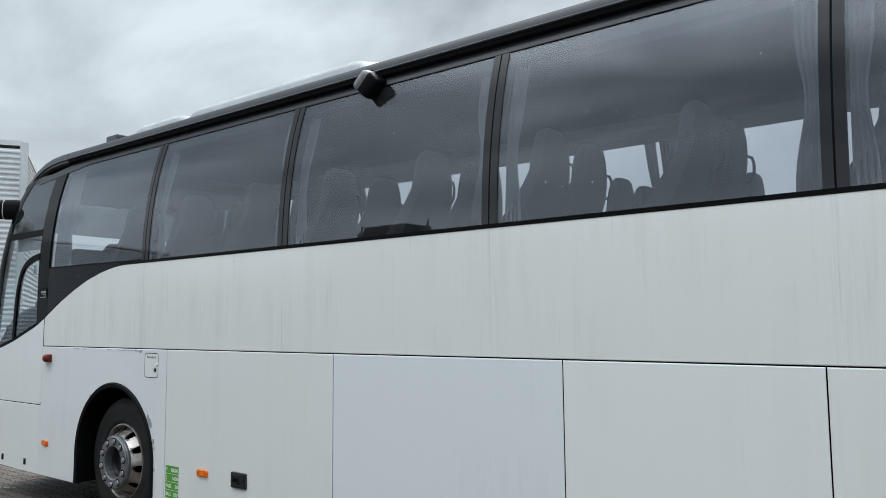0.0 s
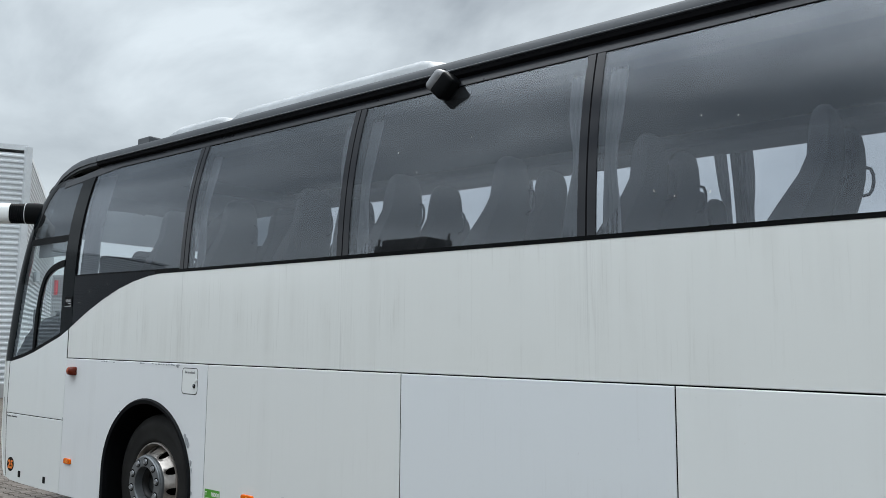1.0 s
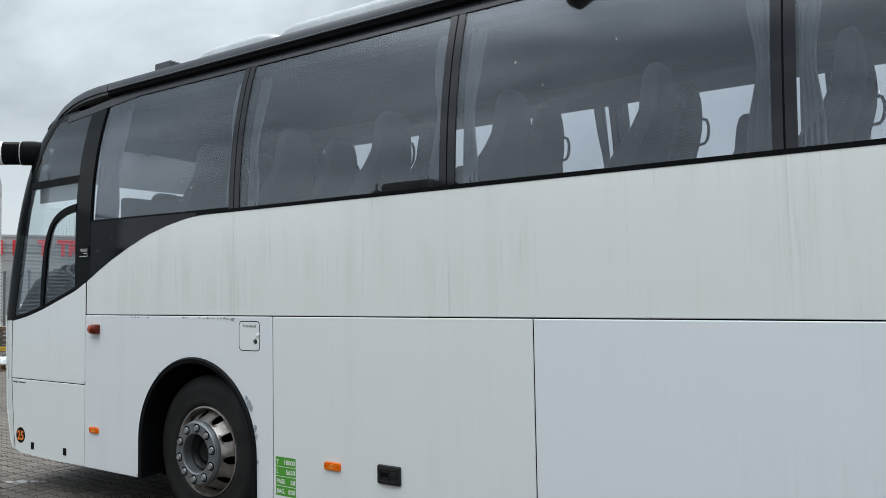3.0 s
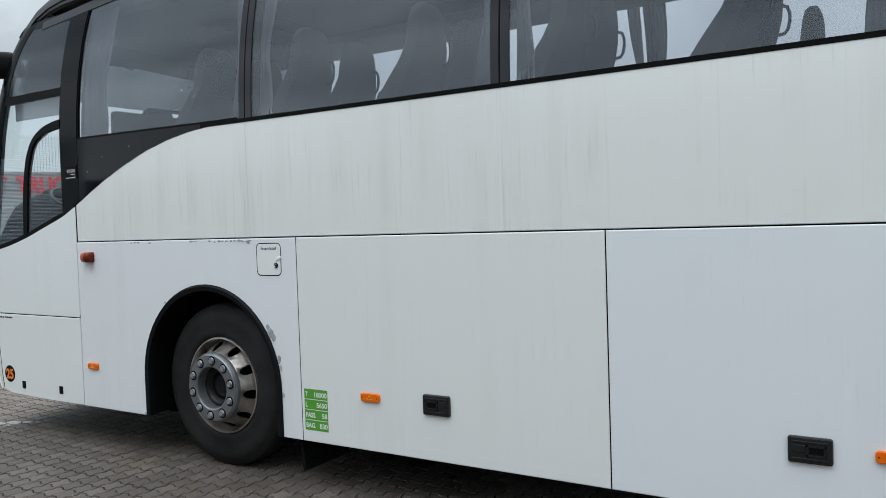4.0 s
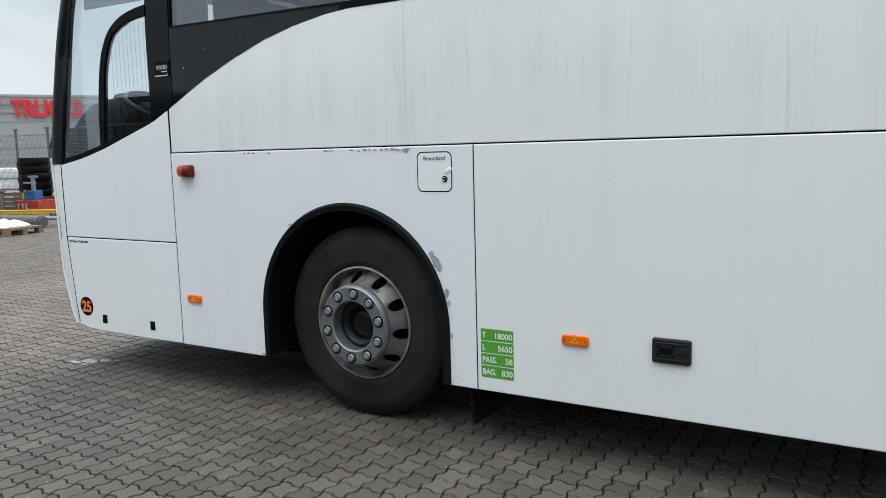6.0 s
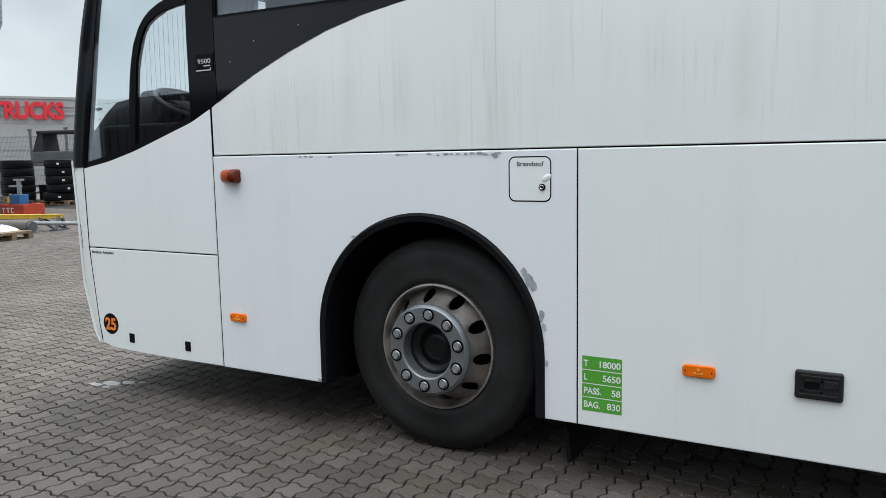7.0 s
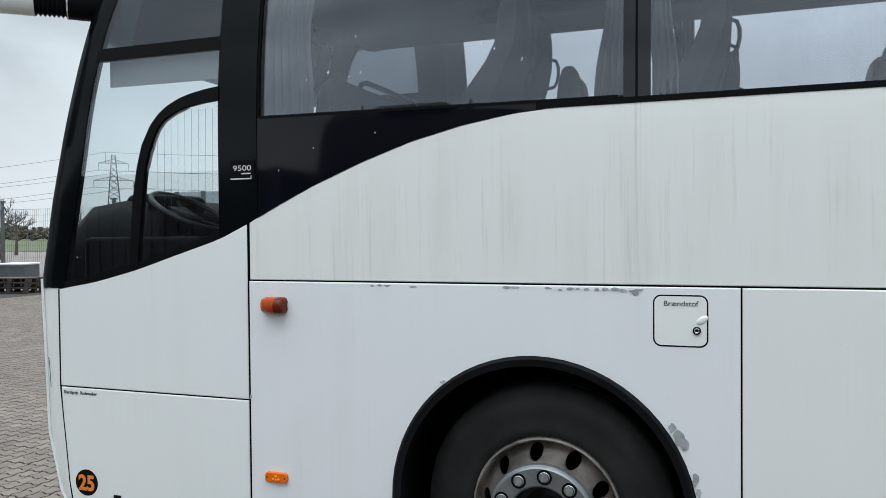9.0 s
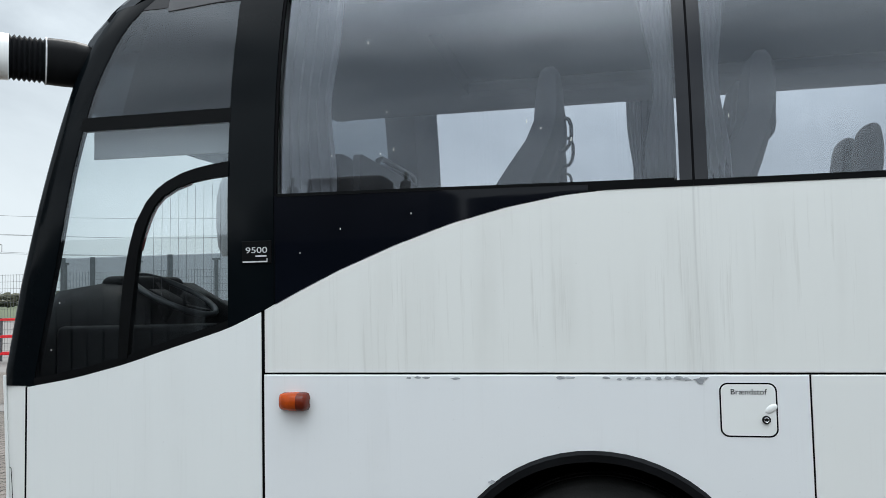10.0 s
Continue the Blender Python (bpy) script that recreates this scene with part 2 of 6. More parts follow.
M_GLASS = glass("tinted_glass", (0.87, 0.885, 0.905), 0.022, base_gloss=0.058)
M_GLASS_DARK = glass("dark_tinted_glass", (0.42, 0.45, 0.48), 0.05)
M_GLASS_CLEAR = glass("clear_glass", (0.93, 0.958, 0.965), base_gloss=0.055)
M_PILLAR = plain("black_film", (0.0025, 0.004, 0.0052), 0.12, var=0.2, scale=2, spec=0.10)
M_RIM = plain("printed_glass", (0.008, 0.009, 0.013), 0.08, var=0.15, scale=2, spread=0.04, spec=0.42)
M_HEADER = plain("header_paint", (0.020, 0.021, 0.026), 0.30, var=0.15, scale=3, spread=0.08, spec=0.4)
M_LATCH = plain("satin_black_plastic", (0.012, 0.013, 0.014), 0.3, var=0.2, scale=20, spec=0.45)
M_SILVER = plain("silver_print", (0.62, 0.63, 0.64), 0.4, var=0.06)
M_GLASS_SCREEN = glass("windscreen_glass", (0.96, 0.98, 0.98), 0.005)
M_GLASS_DOOR = glass("door_glass", (0.24, 0.255, 0.27), 0.05)


# ---- mesh helpers ----
def mesh_of(bm, name, material, smooth=None):
    me = bpy.data.meshes.new(name)
    bmesh.ops.recalc_face_normals(bm, faces=bm.faces)
    if smooth is not None:
        for f in bm.faces:
            f.smooth = True
        for e in bm.edges:
            if len(e.link_faces) == 2 and e.calc_face_angle(0) > radians(smooth):
                e.smooth = False
    bm.to_mesh(me)
    bm.free()
    for mm in (material if isinstance(material, (list, tuple)) else [material]):
        me.materials.append(mm)
    return me


def part(name, bm, material, parent, label="", smooth=None, at=None):
    ob = new(name, mesh_of(bm, name, material, smooth))
    if parent is not None:
        ob.parent = parent
    if at is not None:
        ob.matrix_basis = at
    if label:
        tagged(ob, label)
    return ob


def thing(name, label, category, at=None, group="", kind=""):
    ob = new(name)
    ob.empty_display_size = 0.2
    if at is not None:
        ob.matrix_basis = at
    return tagged(ob, label, category, group, kind)


def solid_thing(name, bm, material, label, category, at=None, group="", kind="", smooth=None):
    ob = part(name, bm, material, None, "", smooth, at)
    return tagged(ob, label, category, group, kind)


def box(bm, x0, x1, y0, y1, z0, z1, bevel=0.0, segs=2):
    m = Matrix.LocRotScale(((x0 + x1) / 2, (y0 + y1) / 2, (z0 + z1) / 2), None, (abs(x1 - x0), abs(y1 - y0), abs(z1 - z0)))
    g = bmesh.ops.create_cube(bm, size=1, matrix=m)
    if bevel:
        es = list({e for v in g["verts"] for e in v.link_edges})
        bmesh.ops.bevel(bm, geom=es, offset=bevel, segments=segs, profile=0.5, affect="EDGES", clamp_overlap=True)
    return bm


def boxes(*items, bevel=0.0):
    bm = bmesh.new()
    for it in items:
        box(bm, *it, bevel=bevel)
    return bm


def prism(bm, pts, y_out, y_in, bevel=0.0, segs=2):
    """A flat panel: an outline in x and z, its outer face at y_out, its inner face at y_in."""
    a = [bm.verts.new((x, y_out, z)) for x, z in pts]
    b = [bm.verts.new((x, y_in, z)) for x, z in pts]
    n = len(pts)
    front = bm.faces.new(a)
    bm.faces.new(b[::-1])
    for i in range(n):
        bm.faces.new((a[i], b[i], b[(i + 1) % n], a[(i + 1) % n]))
    if bevel:
        bmesh.ops.bevel(bm, geom=list(front.edges), offset=bevel, segments=segs, profile=0.5, affect="EDGES", clamp_overlap=True)
    return bm


def tube(bm, pts, r, sides=10, closed=False):
    """A round bar along points."""
    rings = []
    n = len(pts)
    pts = [Vector(p) for p in pts]
    up = None
    for i, p in enumerate(pts):
        a = pts[(i - 1) % n] if (i or closed) else p
        c = pts[(i + 1) % n] if (i < n - 1 or closed) else p
        d = (c - a).normalized()
        if up is None:
            up = d.orthogonal().normalized()
        up = (up - d * up.dot(d)).normalized()
        side = d.cross(up)
        rr = r[i] if isinstance(r, (list, tuple)) else r
        rings.append([bm.verts.new(p + (up * math.cos(k * math.tau / sides) + side * math.sin(k * math.tau / sides)) * rr) for k in range(sides)])
    for i in range(n if closed else n - 1):
        A, B = rings[i], rings[(i + 1) % n]
        for k in range(sides):
            bm.faces.new((A[k], A[(k + 1) % sides], B[(k + 1) % sides], B[k]))
    if not closed:
        bm.faces.new(rings[0][::-1])
        bm.faces.new(rings[-1])
    return bm


def bar(bm, a, b, w, h=None):
    """A square bar from a to b."""
    a, b = Vector(a), Vector(b)
    d = b - a
    q = d.to_track_quat("Z", "Y")
    bmesh.ops.create_cube(bm, size=1, matrix=Matrix.LocRotScale((a + b) / 2, q, (w, h or w, d.length)))
    return bm


def lathe(bm, prof, steps=48, axis_y=True, centre=(0, 0, 0)):
    """Turn a profile of (radius, depth) round the y axis (or z)."""
    c = Vector(centre)
    rings = []
    for r, d in prof:
        ring = []
        for k in range(steps):
            a = k * math.tau / steps
            v = Vector((r * math.cos(a), d, r * math.sin(a))) if axis_y else Vector((r * math.cos(a), r * math.sin(a), d))
            ring.append(bm.verts.new(v + c))
        rings.append(ring)
    for A, B in zip(rings, rings[1:]):
        for k in range(steps):
            bm.faces.new((A[k], A[(k + 1) % steps], B[(k + 1) % steps], B[k]))
    return rings


def letters(text, size, material, name, parent, at, align="LEFT", extrude=0.0006, squeeze=1.0, bold=0.0):
    cu = bpy.data.curves.new(name, "FONT")
    cu.body, cu.size, cu.align_x, cu.align_y, cu.extrude = text, size, align, "BOTTOM_BASELINE", extrude
    cu.offset = bold
    tmp = bpy.data.objects.new(name, cu)
    scene.collection.objects.link(tmp)
    dg = bpy.context.evaluated_depsgraph_get()
    me = bpy.data.meshes.new_from_object(tmp.evaluated_get(dg))
    bpy.data.objects.remove(tmp)
    me.materials.clear()
    me.materials.append(material)
    ob = new(name, me)
    ob.parent = parent
    ob.matrix_basis = at @ pose(0, 0, 0, 90, 0, 0) @ Matrix.Diagonal((squeeze, 1, 1, 1))
    return ob

# ---- the coach: its side lies in the plane y = 0, its nose towards -x ----
WIDE, END = 2.55, 10.95
WAIST, BELT, SILL = 1.423, 2.112, 0.272


def lean(z):
    """How far the window band leans inwards at height z."""
    u = max(0.0, (z - BELT) / 0.97)
    return 0.0291 * u + 0.123 * u ** 2.4


def lerp(table, v):
    for (a, p), (b, q) in zip(table, table[1:]):
        if v <= b:
            k = max(0.0, (v - a) / (b - a))
            return p + (q - p) * k
    return table[-1][1]


# the white body's upper edge at the nose, and the nose's profile at the corner
SWOOP = [(-1.09, 1.372), (-0.86, 1.41), (-0.62, 1.468), (-0.42, 1.53), (-0.14, 1.615), (0.0, 1.682), (0.15, 1.758), (0.32, 1.838), (0.55, 1.93), (0.78, 2.008), (1.0, 2.062), (1.21, 2.097), (1.40, BELT)]
CORNER = [(0.28, -1.05), (0.34, -1.10), (0.66, -1.18), (1.0, -1.192), (1.42, -1.212), (1.8, -1.14), (2.35, -1.005), (2.69, -0.925), (2.87, -0.86), (3.035, -0.775), (3.15, -0.60), (3.22, -0.32), (3.26, 0.0)]
DRIVER_FRONT = [(1.40, -1.07), (1.79, -0.987), (2.05, -0.935), (2.30, -0.892), (2.47, -0.855), (2.655, -0.812), (2.785, -0.770), (2.917, -0.715), (3.0, -0.66), (3.08, -0.57)]

coach = thing("coach", "white touring coach with dark tinted windows, parked on the paving", "coach")


def swoop(x):
    return lerp(SWOOP, x) if x < 1.40 else BELT


def fine(table, n):
    """The table's curve in n smooth steps."""
    a, b = table[0][0], table[-1][0]
    pts = []
    for i in range(n + 1):
        v = a + (b - a) * i / n
        h = (b - a) / n * 0.9
        pts.append((v, (lerp(table, v - h) + 2 * lerp(table, v) + lerp(table, v + h)) / 4 if 0 < i < n else lerp(table, v)))
    return pts


CURVE = fine(SWOOP, 44)
ARCH_X, ARCH_R, ARCH_Z = 1.29, 0.602, 0.54


def arch_points(cx, r, zc, z0, n=28):
    return [(cx - r, z0)] + [(cx - r * math.cos(math.pi * i / n), zc + r * math.sin(math.pi * i / n)) for i in range(n + 1)] + [(cx + r, z0)]


def flank(name, pts, label="", mat=None, y=-0.010, bevel=0.0045, far=False):
    bm = bmesh.new()
    if far:
        prism(bm, pts, WIDE - y, WIDE - y - 0.022, bevel)
    else:
        prism(bm, pts, y, y + 0.022, bevel)
    bm.normal_update()
    for f in bm.faces:
        c = f.calc_center_median().y
        deep = (WIDE - y - c) if far else c - y
        if deep > 0.008:
            f.material_index = 1
    return part(name, bm, [mat or M_WHITE_LOW, M_SHADOW_GAP], coach, label)


G = 0.0029
FRONT_LOW = [(-1.088, 0.889 - G), (-1.075, 0.76), (-1.06, 0.62), (-1.04, 0.42), (-1.022, 0.315), (-1.0, 0.296), (-0.94, 0.284), (-0.75, 0.277), (-0.35, SILL), (-0.0105, SILL), (-0.0105, 0.889 - G)]
for far in (False, True):
    flank("front_flap", FRONT_LOW[::-1], mat=M_WHITE_LOW, far=far, y=-0.004)
    lip = [(x, z - 0.006) for x, z in CURVE if x <= -0.0155]
    flank("driver_panel", [(-1.09, 0.889 + G), (-0.0105, 0.889 + G), (-0.0105, lerp(SWOOP, -0.0105) - 0.006)] + lip[::-1], mat=M_WHITE_LOW, far=far, y=-0.004)
    up = [(x, z - 0.006) for x, z in CURVE if x >= G + 0.005]
    flank("side_panel", [(G, WAIST + G), (END - 0.05, WAIST + G), (END - 0.05, BELT - 0.006)] + up[::-1] + [(G, lerp(SWOOP, G) - 0.006)], "white waist panel with rain streaks below the windows", M_WHITE, far=far, y=-0.002)
    ap = arch_points(ARCH_X, ARCH_R, ARCH_Z, SILL)
    flank("arch_panel", [(G, SILL)] + ap + [(2.039 - G, SILL), (2.039 - G, WAIST - G), (G, WAIST - G)], "white wheel arch panel with chipped paint", M_WHITE_COOL, far=far)
    for a, b in ((2.039, 3.847), (3.847, 5.446), (5.446, 6.62)):
        flank("luggage_flap", [(a + G, SILL), (b - G, SILL), (b - G, WAIST - G), (a + G, WAIST - G)], mat=M_WHITE_COOL if 3.8 < a < 3.9 else M_WHITE_LOW, far=far)
    ap2 = arch_points(7.27, 0.602, ARCH_Z, SILL)
    flank("arch_panel", [(6.62 + G, SILL)] + ap2 + [(7.95 - G, SILL), (7.95 - G, WAIST - G), (6.62 + G, WAIST - G)], far=far)
    for a, b in ((7.95, 9.45), (9.45, END - 0.05)):
        flank("engine_flap", [(a + G, SILL + 0.03), (b - G, SILL + 0.03), (b - G, WAIST - G), (a + G, WAIST - G)], far=far)


def band(name, xs, zlo, zhi, out, thick, mat, far=False, nz=8, parent=None, label=""):
    """A curved strip of the leaning window band between two edge curves, out metres proud of it."""
    bm = bmesh.new()
    outer, inner = [], []
    for x in xs:
        lo, hi = zlo(x), zhi(x)
        co, ci = [], []
        for k in range(nz + 1):
            z = lo + (hi - lo) * k / nz
            y = lean(z) - out
            if far:
                co.append(bm.verts.new((x, WIDE - y, z)))
                ci.append(bm.verts.new((x, WIDE - y - thick, z)))
            else:
                co.append(bm.verts.new((x, y, z)))
                ci.append(bm.verts.new((x, y + thick, z)))
        outer.append(co)
        inner.append(ci)
    n = len(xs)
    for i in range(n - 1):
        for k in range(nz):
            bm.faces.new((outer[i][k], outer[i + 1][k], outer[i + 1][k + 1], outer[i][k + 1]))
            bm.faces.new((inner[i][k], inner[i][k + 1], inner[i + 1][k + 1], inner[i + 1][k]))
        bm.faces.new((outer[i][0], inner[i][0], inner[i + 1][0], outer[i + 1][0]))
        bm.faces.new((outer[i][nz], outer[i + 1][nz], inner[i + 1][nz], inner[i][nz]))
    for i in (0, n - 1):
        for k in range(nz):
            bm.faces.new((outer[i][k], outer[i][k + 1], inner[i][k + 1], inner[i][k]))
    return part(name, bm, mat, parent or coach, label, smooth=35)


def const(v):
    return lambda x: v


def span(a, b, n=1):
    return [a + (b - a) * i / n for i in range(n + 1)]


TOP = 3.085
JOINTS = [0.06, 1.678, 3.349, 5.019, 6.690, 8.36, 9.98]
for far in (False, True):
    for i, (a, b) in enumerate(zip(JOINTS, JOINTS[1:])):
        foot = 2.150 if i else 2.205
        la, lb = a + ((0.16 if far else 0.022) if i == 0 else 0.050), b - 0.048
        band("window", span(la, lb, 2), const(2.120) if i else const(2.132), const(TOP - 0.004), 0.0, 0.006, M_GLASS, far, 8, label="tinted side window, dusty" if i == 0 else "")
        # dark printed rim round the pane
        if i or far:
            band("window_rim", span(a + 0.0045 if i else 0.052, la, 1), const(2.1235), const(TOP), 0.004, 0.013, M_RIM, far)
        band("window_rim", span(lb, b - 0.0045, 1), const(2.1235), const(TOP), 0.004, 0.013, M_RIM, far)
        band("window_rim", span(a if i else 1.30, b - 0.0003, 1), const(BELT - 0.012), const(2.1235), 0.004, 0.013, M_BLACK, far, 2)
        band("pillar_seal", span(b - 0.0045, b + 0.0045, 1), const(2.1235), const(TOP), 0.0035, 0.018, M_SHADOW_GAP, far)
    # black fairing under the first pane, following the white swoop
    xs = span(0.05, 1.40, 40)
    band("swoop_fairing", xs, lambda x: swoop(x) - 0.010, lambda x: max(swoop(x) + 0.002, lerp([(0.05, 2.138), (0.64, 2.134), (1.40, 2.126), (2, 2.126)], x)), 0.002, 0.014, M_BLACK_GLASS, far, 5)
    band("sill_line", span(0.06, 1.61, 12), lambda x: lerp([(0.05, 2.134), (0.64, 2.130), (1.40, 2.122), (2, 2.122)], x), lambda x: lerp([(0.05, 2.146), (0.64, 2.142), (1.40, 2.134), (2, 2.134)], x), 0.004, 0.010, M_BLACK, far, 1)
    # pillar behind the driver's window
    band("pillar", span(-0.155, 0.046, 6), lambda x: swoop(x) - 0.004, const(TOP), 0.003, 0.03, M_PILLAR, far, 10)
    band("pillar_seal", span(0.046, 0.056, 1), const(1.72), const(TOP), -0.002, 0.014, M_SHADOW_GAP, far)
    # driver's window: lower pane, cross bar, upper pane and its frame
    def front_edge(z):
        return lerp(DRIVER_FRONT, z)
    bm = bmesh.new()
    rows = []
    for k in range(13):
        z = 1.36 + (2.462 - 1.36) * k / 12
        xa = front_edge(z)
        row = []
        for j in range(9):
            x = xa + (-0.155 - xa) * j / 8
            zz = max(z, swoop(max(x, -1.09)) + 0.02)
            y = lean(zz)
            row.append((x, WIDE - y if far else y, zz))
        rows.append(row)
    for dy in (0.0, 0.006):
        s = -1 if far else 1
        vs = [[bm.verts.new((x, y + s * dy, z)) for x, y, z in r] for r in rows]
        for k in range(12):
            for j in range(8):
                q = (vs[k][j], vs[k][j + 1], vs[k + 1][j + 1], vs[k + 1][j])
                if len({tuple(round(c, 4) for c in v.co) for v in q}) == 4:
                    bm.faces.new(q)
    bmesh.ops.remove_doubles(bm, verts=bm.verts, dist=0.0003)
    part("driver_window", bm, M_GLASS_DOOR if far else M_GLASS_CLEAR, coach, "dark tinted door window" if far else "clear driver's side window", smooth=60)
    band("cross_bar", span(-0.865, -0.150, 6), const(2.462), const(2.68 if far else 2.522), 0.004, 0.03, M_BLACK, far, 2)
    bm = bmesh.new()
    for k in range(8):
        za, zb = (2.522 + (3.02 - 2.522) * (k + d) / 8 for d in (0, 1))
        q = [(front_edge(za), za), (-0.155, za), (-0.155, zb), (front_edge(zb), zb)]
        for dy in (0.0, 0.006):
            bm.faces.new([bm.verts.new((x, (WIDE - lean(z) - dy) if far else lean(z) + dy, z)) for x, z in q])
    bmesh.ops.remove_doubles(bm, verts=bm.verts, dist=0.0003)
    part("driver_quarter_window", bm, M_GLASS_DARK, coach, "dark tinted pane above the driver's window", smooth=60)
    band("driver_window_head", span(-0.64, -0.155, 4), const(3.018), const(TOP), 0.002, 0.012, M_BLACK_GLASS, far, 2)
    # strip of black between the white edge and the pane
    xs = span(-1.088, -0.155, 30)
    band("driver_window_sill", xs, lambda x: swoop(x) - 0.004, lambda x: swoop(x) + 0.028, 0.003, 0.014, M_BLACK, far, 1)
    # corner pillar between windscreen and driver's window
    bm = bmesh.new()
    zs = span(1.372, 3.085, 26)
    cols = []
    for z in zs:
        a, b = lerp(CORNER, z) + 0.05, front_edge(max(z, 1.40)) + 0.012
        if z > 3.0:
            b = max(b, -0.63)
        y = lean(z)
        ring = [(a - 0.052, y + 0.070), (a - 0.048, y + 0.012), (a - 0.034, y + 0.001), (a, y - 0.004), (b - 0.04, y - 0.006), (b, y - 0.003), (b, y + 0.03), (a, y + 0.08)]
        cols.append([bm.verts.new((x, WIDE - yy if far else yy, z)) for x, yy in ring])
    for A, B in zip(cols, cols[1:]):
        for k in range(8):
            bm.faces.new((A[k], A[(k + 1) % 8], B[(k + 1) % 8], B[k]))
    bm.faces.new(cols[0])
    bm.faces.new(cols[-1][::-1])
    part("corner_pillar", bm, M_PILLAR, coach, "black windscreen corner pillar", smooth=50)

# opening pane in the driver's window: a bent black frame with a red inner seal
def opening_frame(k):
    """The bent frame's line: k = 0 at its outer edge, 1 at its inner edge."""
    outer = [(1.466, -0.641), (1.62, -0.633), (1.757, -0.622), (1.86, -0.607), (1.946, -0.589), (2.041, -0.561), (2.129, -0.512), (2.18, -0.466), (2.214, -0.418), (2.245, -0.350), (2.262, -0.290), (2.276, -0.215), (2.285, -0.15)]
    inner = [(1.480, -0.597), (1.62, -0.584), (1.757, -0.568), (1.86, -0.556), (1.93, -0.545), (1.992, -0.527), (2.062, -0.500), (2.11, -0.474), (2.150, -0.437), (2.182, -0.378), (2.204, -0.312), (2.217, -0.23), (2.225, -0.15)]
    return [(p + (q - p) * k - (0.012 if p < -0.16 else 0.0), c + (d - c) * k + 0.008) for (c, p), (d, q) in zip(outer, inner)]


bm = bmesh.new()
A, B = opening_frame(0.0), opening_frame(1.0)
for (xa, za), (xb, zb), (xc, zc), (xd, zd) in zip(A, A[1:], B[1:], B):
    quad = [(xa, za), (xb, zb), (xc, zc), (xd, zd)]
    o = [bm.verts.new((x, lean(z) - 0.008, z)) for x, z in quad]
    i = [bm.verts.new((x, lean(z) + 0.022, z)) for x, z in quad]
    bm.faces.new(o)
    bm.faces.new(i[::-1])
    bm.faces.new((o[0], i[0], i[1], o[1]))
    bm.faces.new((o[2], i[2], i[3], o[3]))
bmesh.ops.remove_doubles(bm, verts=bm.verts, dist=0.0004)
frame_ob = part("opening_window_frame", bm, M_BLACK, coach, "black curved frame of the opening pane", smooth=45)
bm = bmesh.new()
seal = opening_frame(1.06)[4:-2]
tube(bm, [(x, lean(z) + 0.016, z) for x, z in seal], 0.005, 6)
part("window_seal", bm, plain("red_seal", (0.11, 0.012, 0.012), 0.5), frame_ob, "dark red rubber seal")
for k in range(9):
    x = -0.50 + 0.038 * k
    z1 = 2.10 + (0.10 if k > 2 else 0.035 * k)
    part("heating_wire", tube(bmesh.new(), [(x, lean(1.75) + 0.010, 1.74), (x + 0.004, lean(z1) + 0.010, z1)], 0.0007, 4), M_DARK_PRINT, frame_ob)

# ---- nose ----
def nose_x(z, y):
    v = abs(2 * y / WIDE - 1)
    bulge = 0.25 if z < 1.5 else 0.25 - 0.03 * (z - 1.5)
    return lerp(CORNER, z) - bulge * (1 - v ** 2.2)


def nose(name, zs, ys, mat, label="", inset=0.0, thick=0.012):
    bm = bmesh.new()
    vs = [[bm.verts.new((nose_x(z, y) + inset, y + (0.5 - y / WIDE) * 2 * (lean(z) if z > BELT else 0), z)) for y in ys] for z in zs]
    for A, B in zip(vs, vs[1:]):
        for k in range(len(ys) - 1):
            bm.faces.new((A[k], A[k + 1], B[k + 1], B[k]))
    bmesh.ops.recalc_face_normals(bm, faces=bm.faces)
    bmesh.ops.solidify(bm, geom=bm.faces, thickness=thick)
    return part(name, bm, mat, coach, label, smooth=40)


NY = [0.0, 0.004, 0.02, 0.05, 0.09, 0.14, 0.2, 0.3, 0.45, 0.65, 0.9, 1.1]
NY = NY + [WIDE / 2] + [WIDE - y for y in reversed(NY)]
nose("front_mask", span(0.30, 1.415, 16), NY, M_WHITE, "white front mask")
nose("windscreen", span(1.43, 3.02, 14), [y for y in NY if 0.05 <= y <= WIDE - 0.05], M_GLASS_SCREEN, "large clear windscreen", 0.01, 0.007)
nose("windscreen_rim", span(1.40, 1.60, 4), [y for y in NY if 0.2 <= y <= WIDE - 0.2], M_BLACK_GLASS, "", 0.002, 0.006)
nose("windscreen_rim", span(2.985, 3.16, 6), NY, M_BLACK_GLASS, "", 0.0, 0.01)
# white strip of the mask that wraps round to the flank
for far in (False, True):
    bm = bmesh.new()
    cols = []
    for z in span(0.30, 1.39, 18):
        a, b = lerp(CORNER, z) + 0.004, lerp([(0.296, -1.005), (0.315, -1.028), (0.42, -1.045), (0.62, -1.066), (0.76, -1.081), (0.889, -1.094), (1.39, -1.096)], z)
        ring = [(a, 0.012), ((a + b) / 2, 0.0), (b, -0.004), (b, 0.014), (a + 0.01, 0.05)]
        cols.append([bm.verts.new((x, WIDE - y if far else y, z)) for x, y in ring])
    for A, B in zip(cols, cols[1:]):
        for k in range(5):
            bm.faces.new((A[k], A[(k + 1) % 5], B[(k + 1) % 5], B[k]))
    bm.faces.new(cols[0])
    bm.faces.new(cols[-1][::-1])
    part("mask_corner", bm, M_WHITE_LOW, coach, smooth=50)
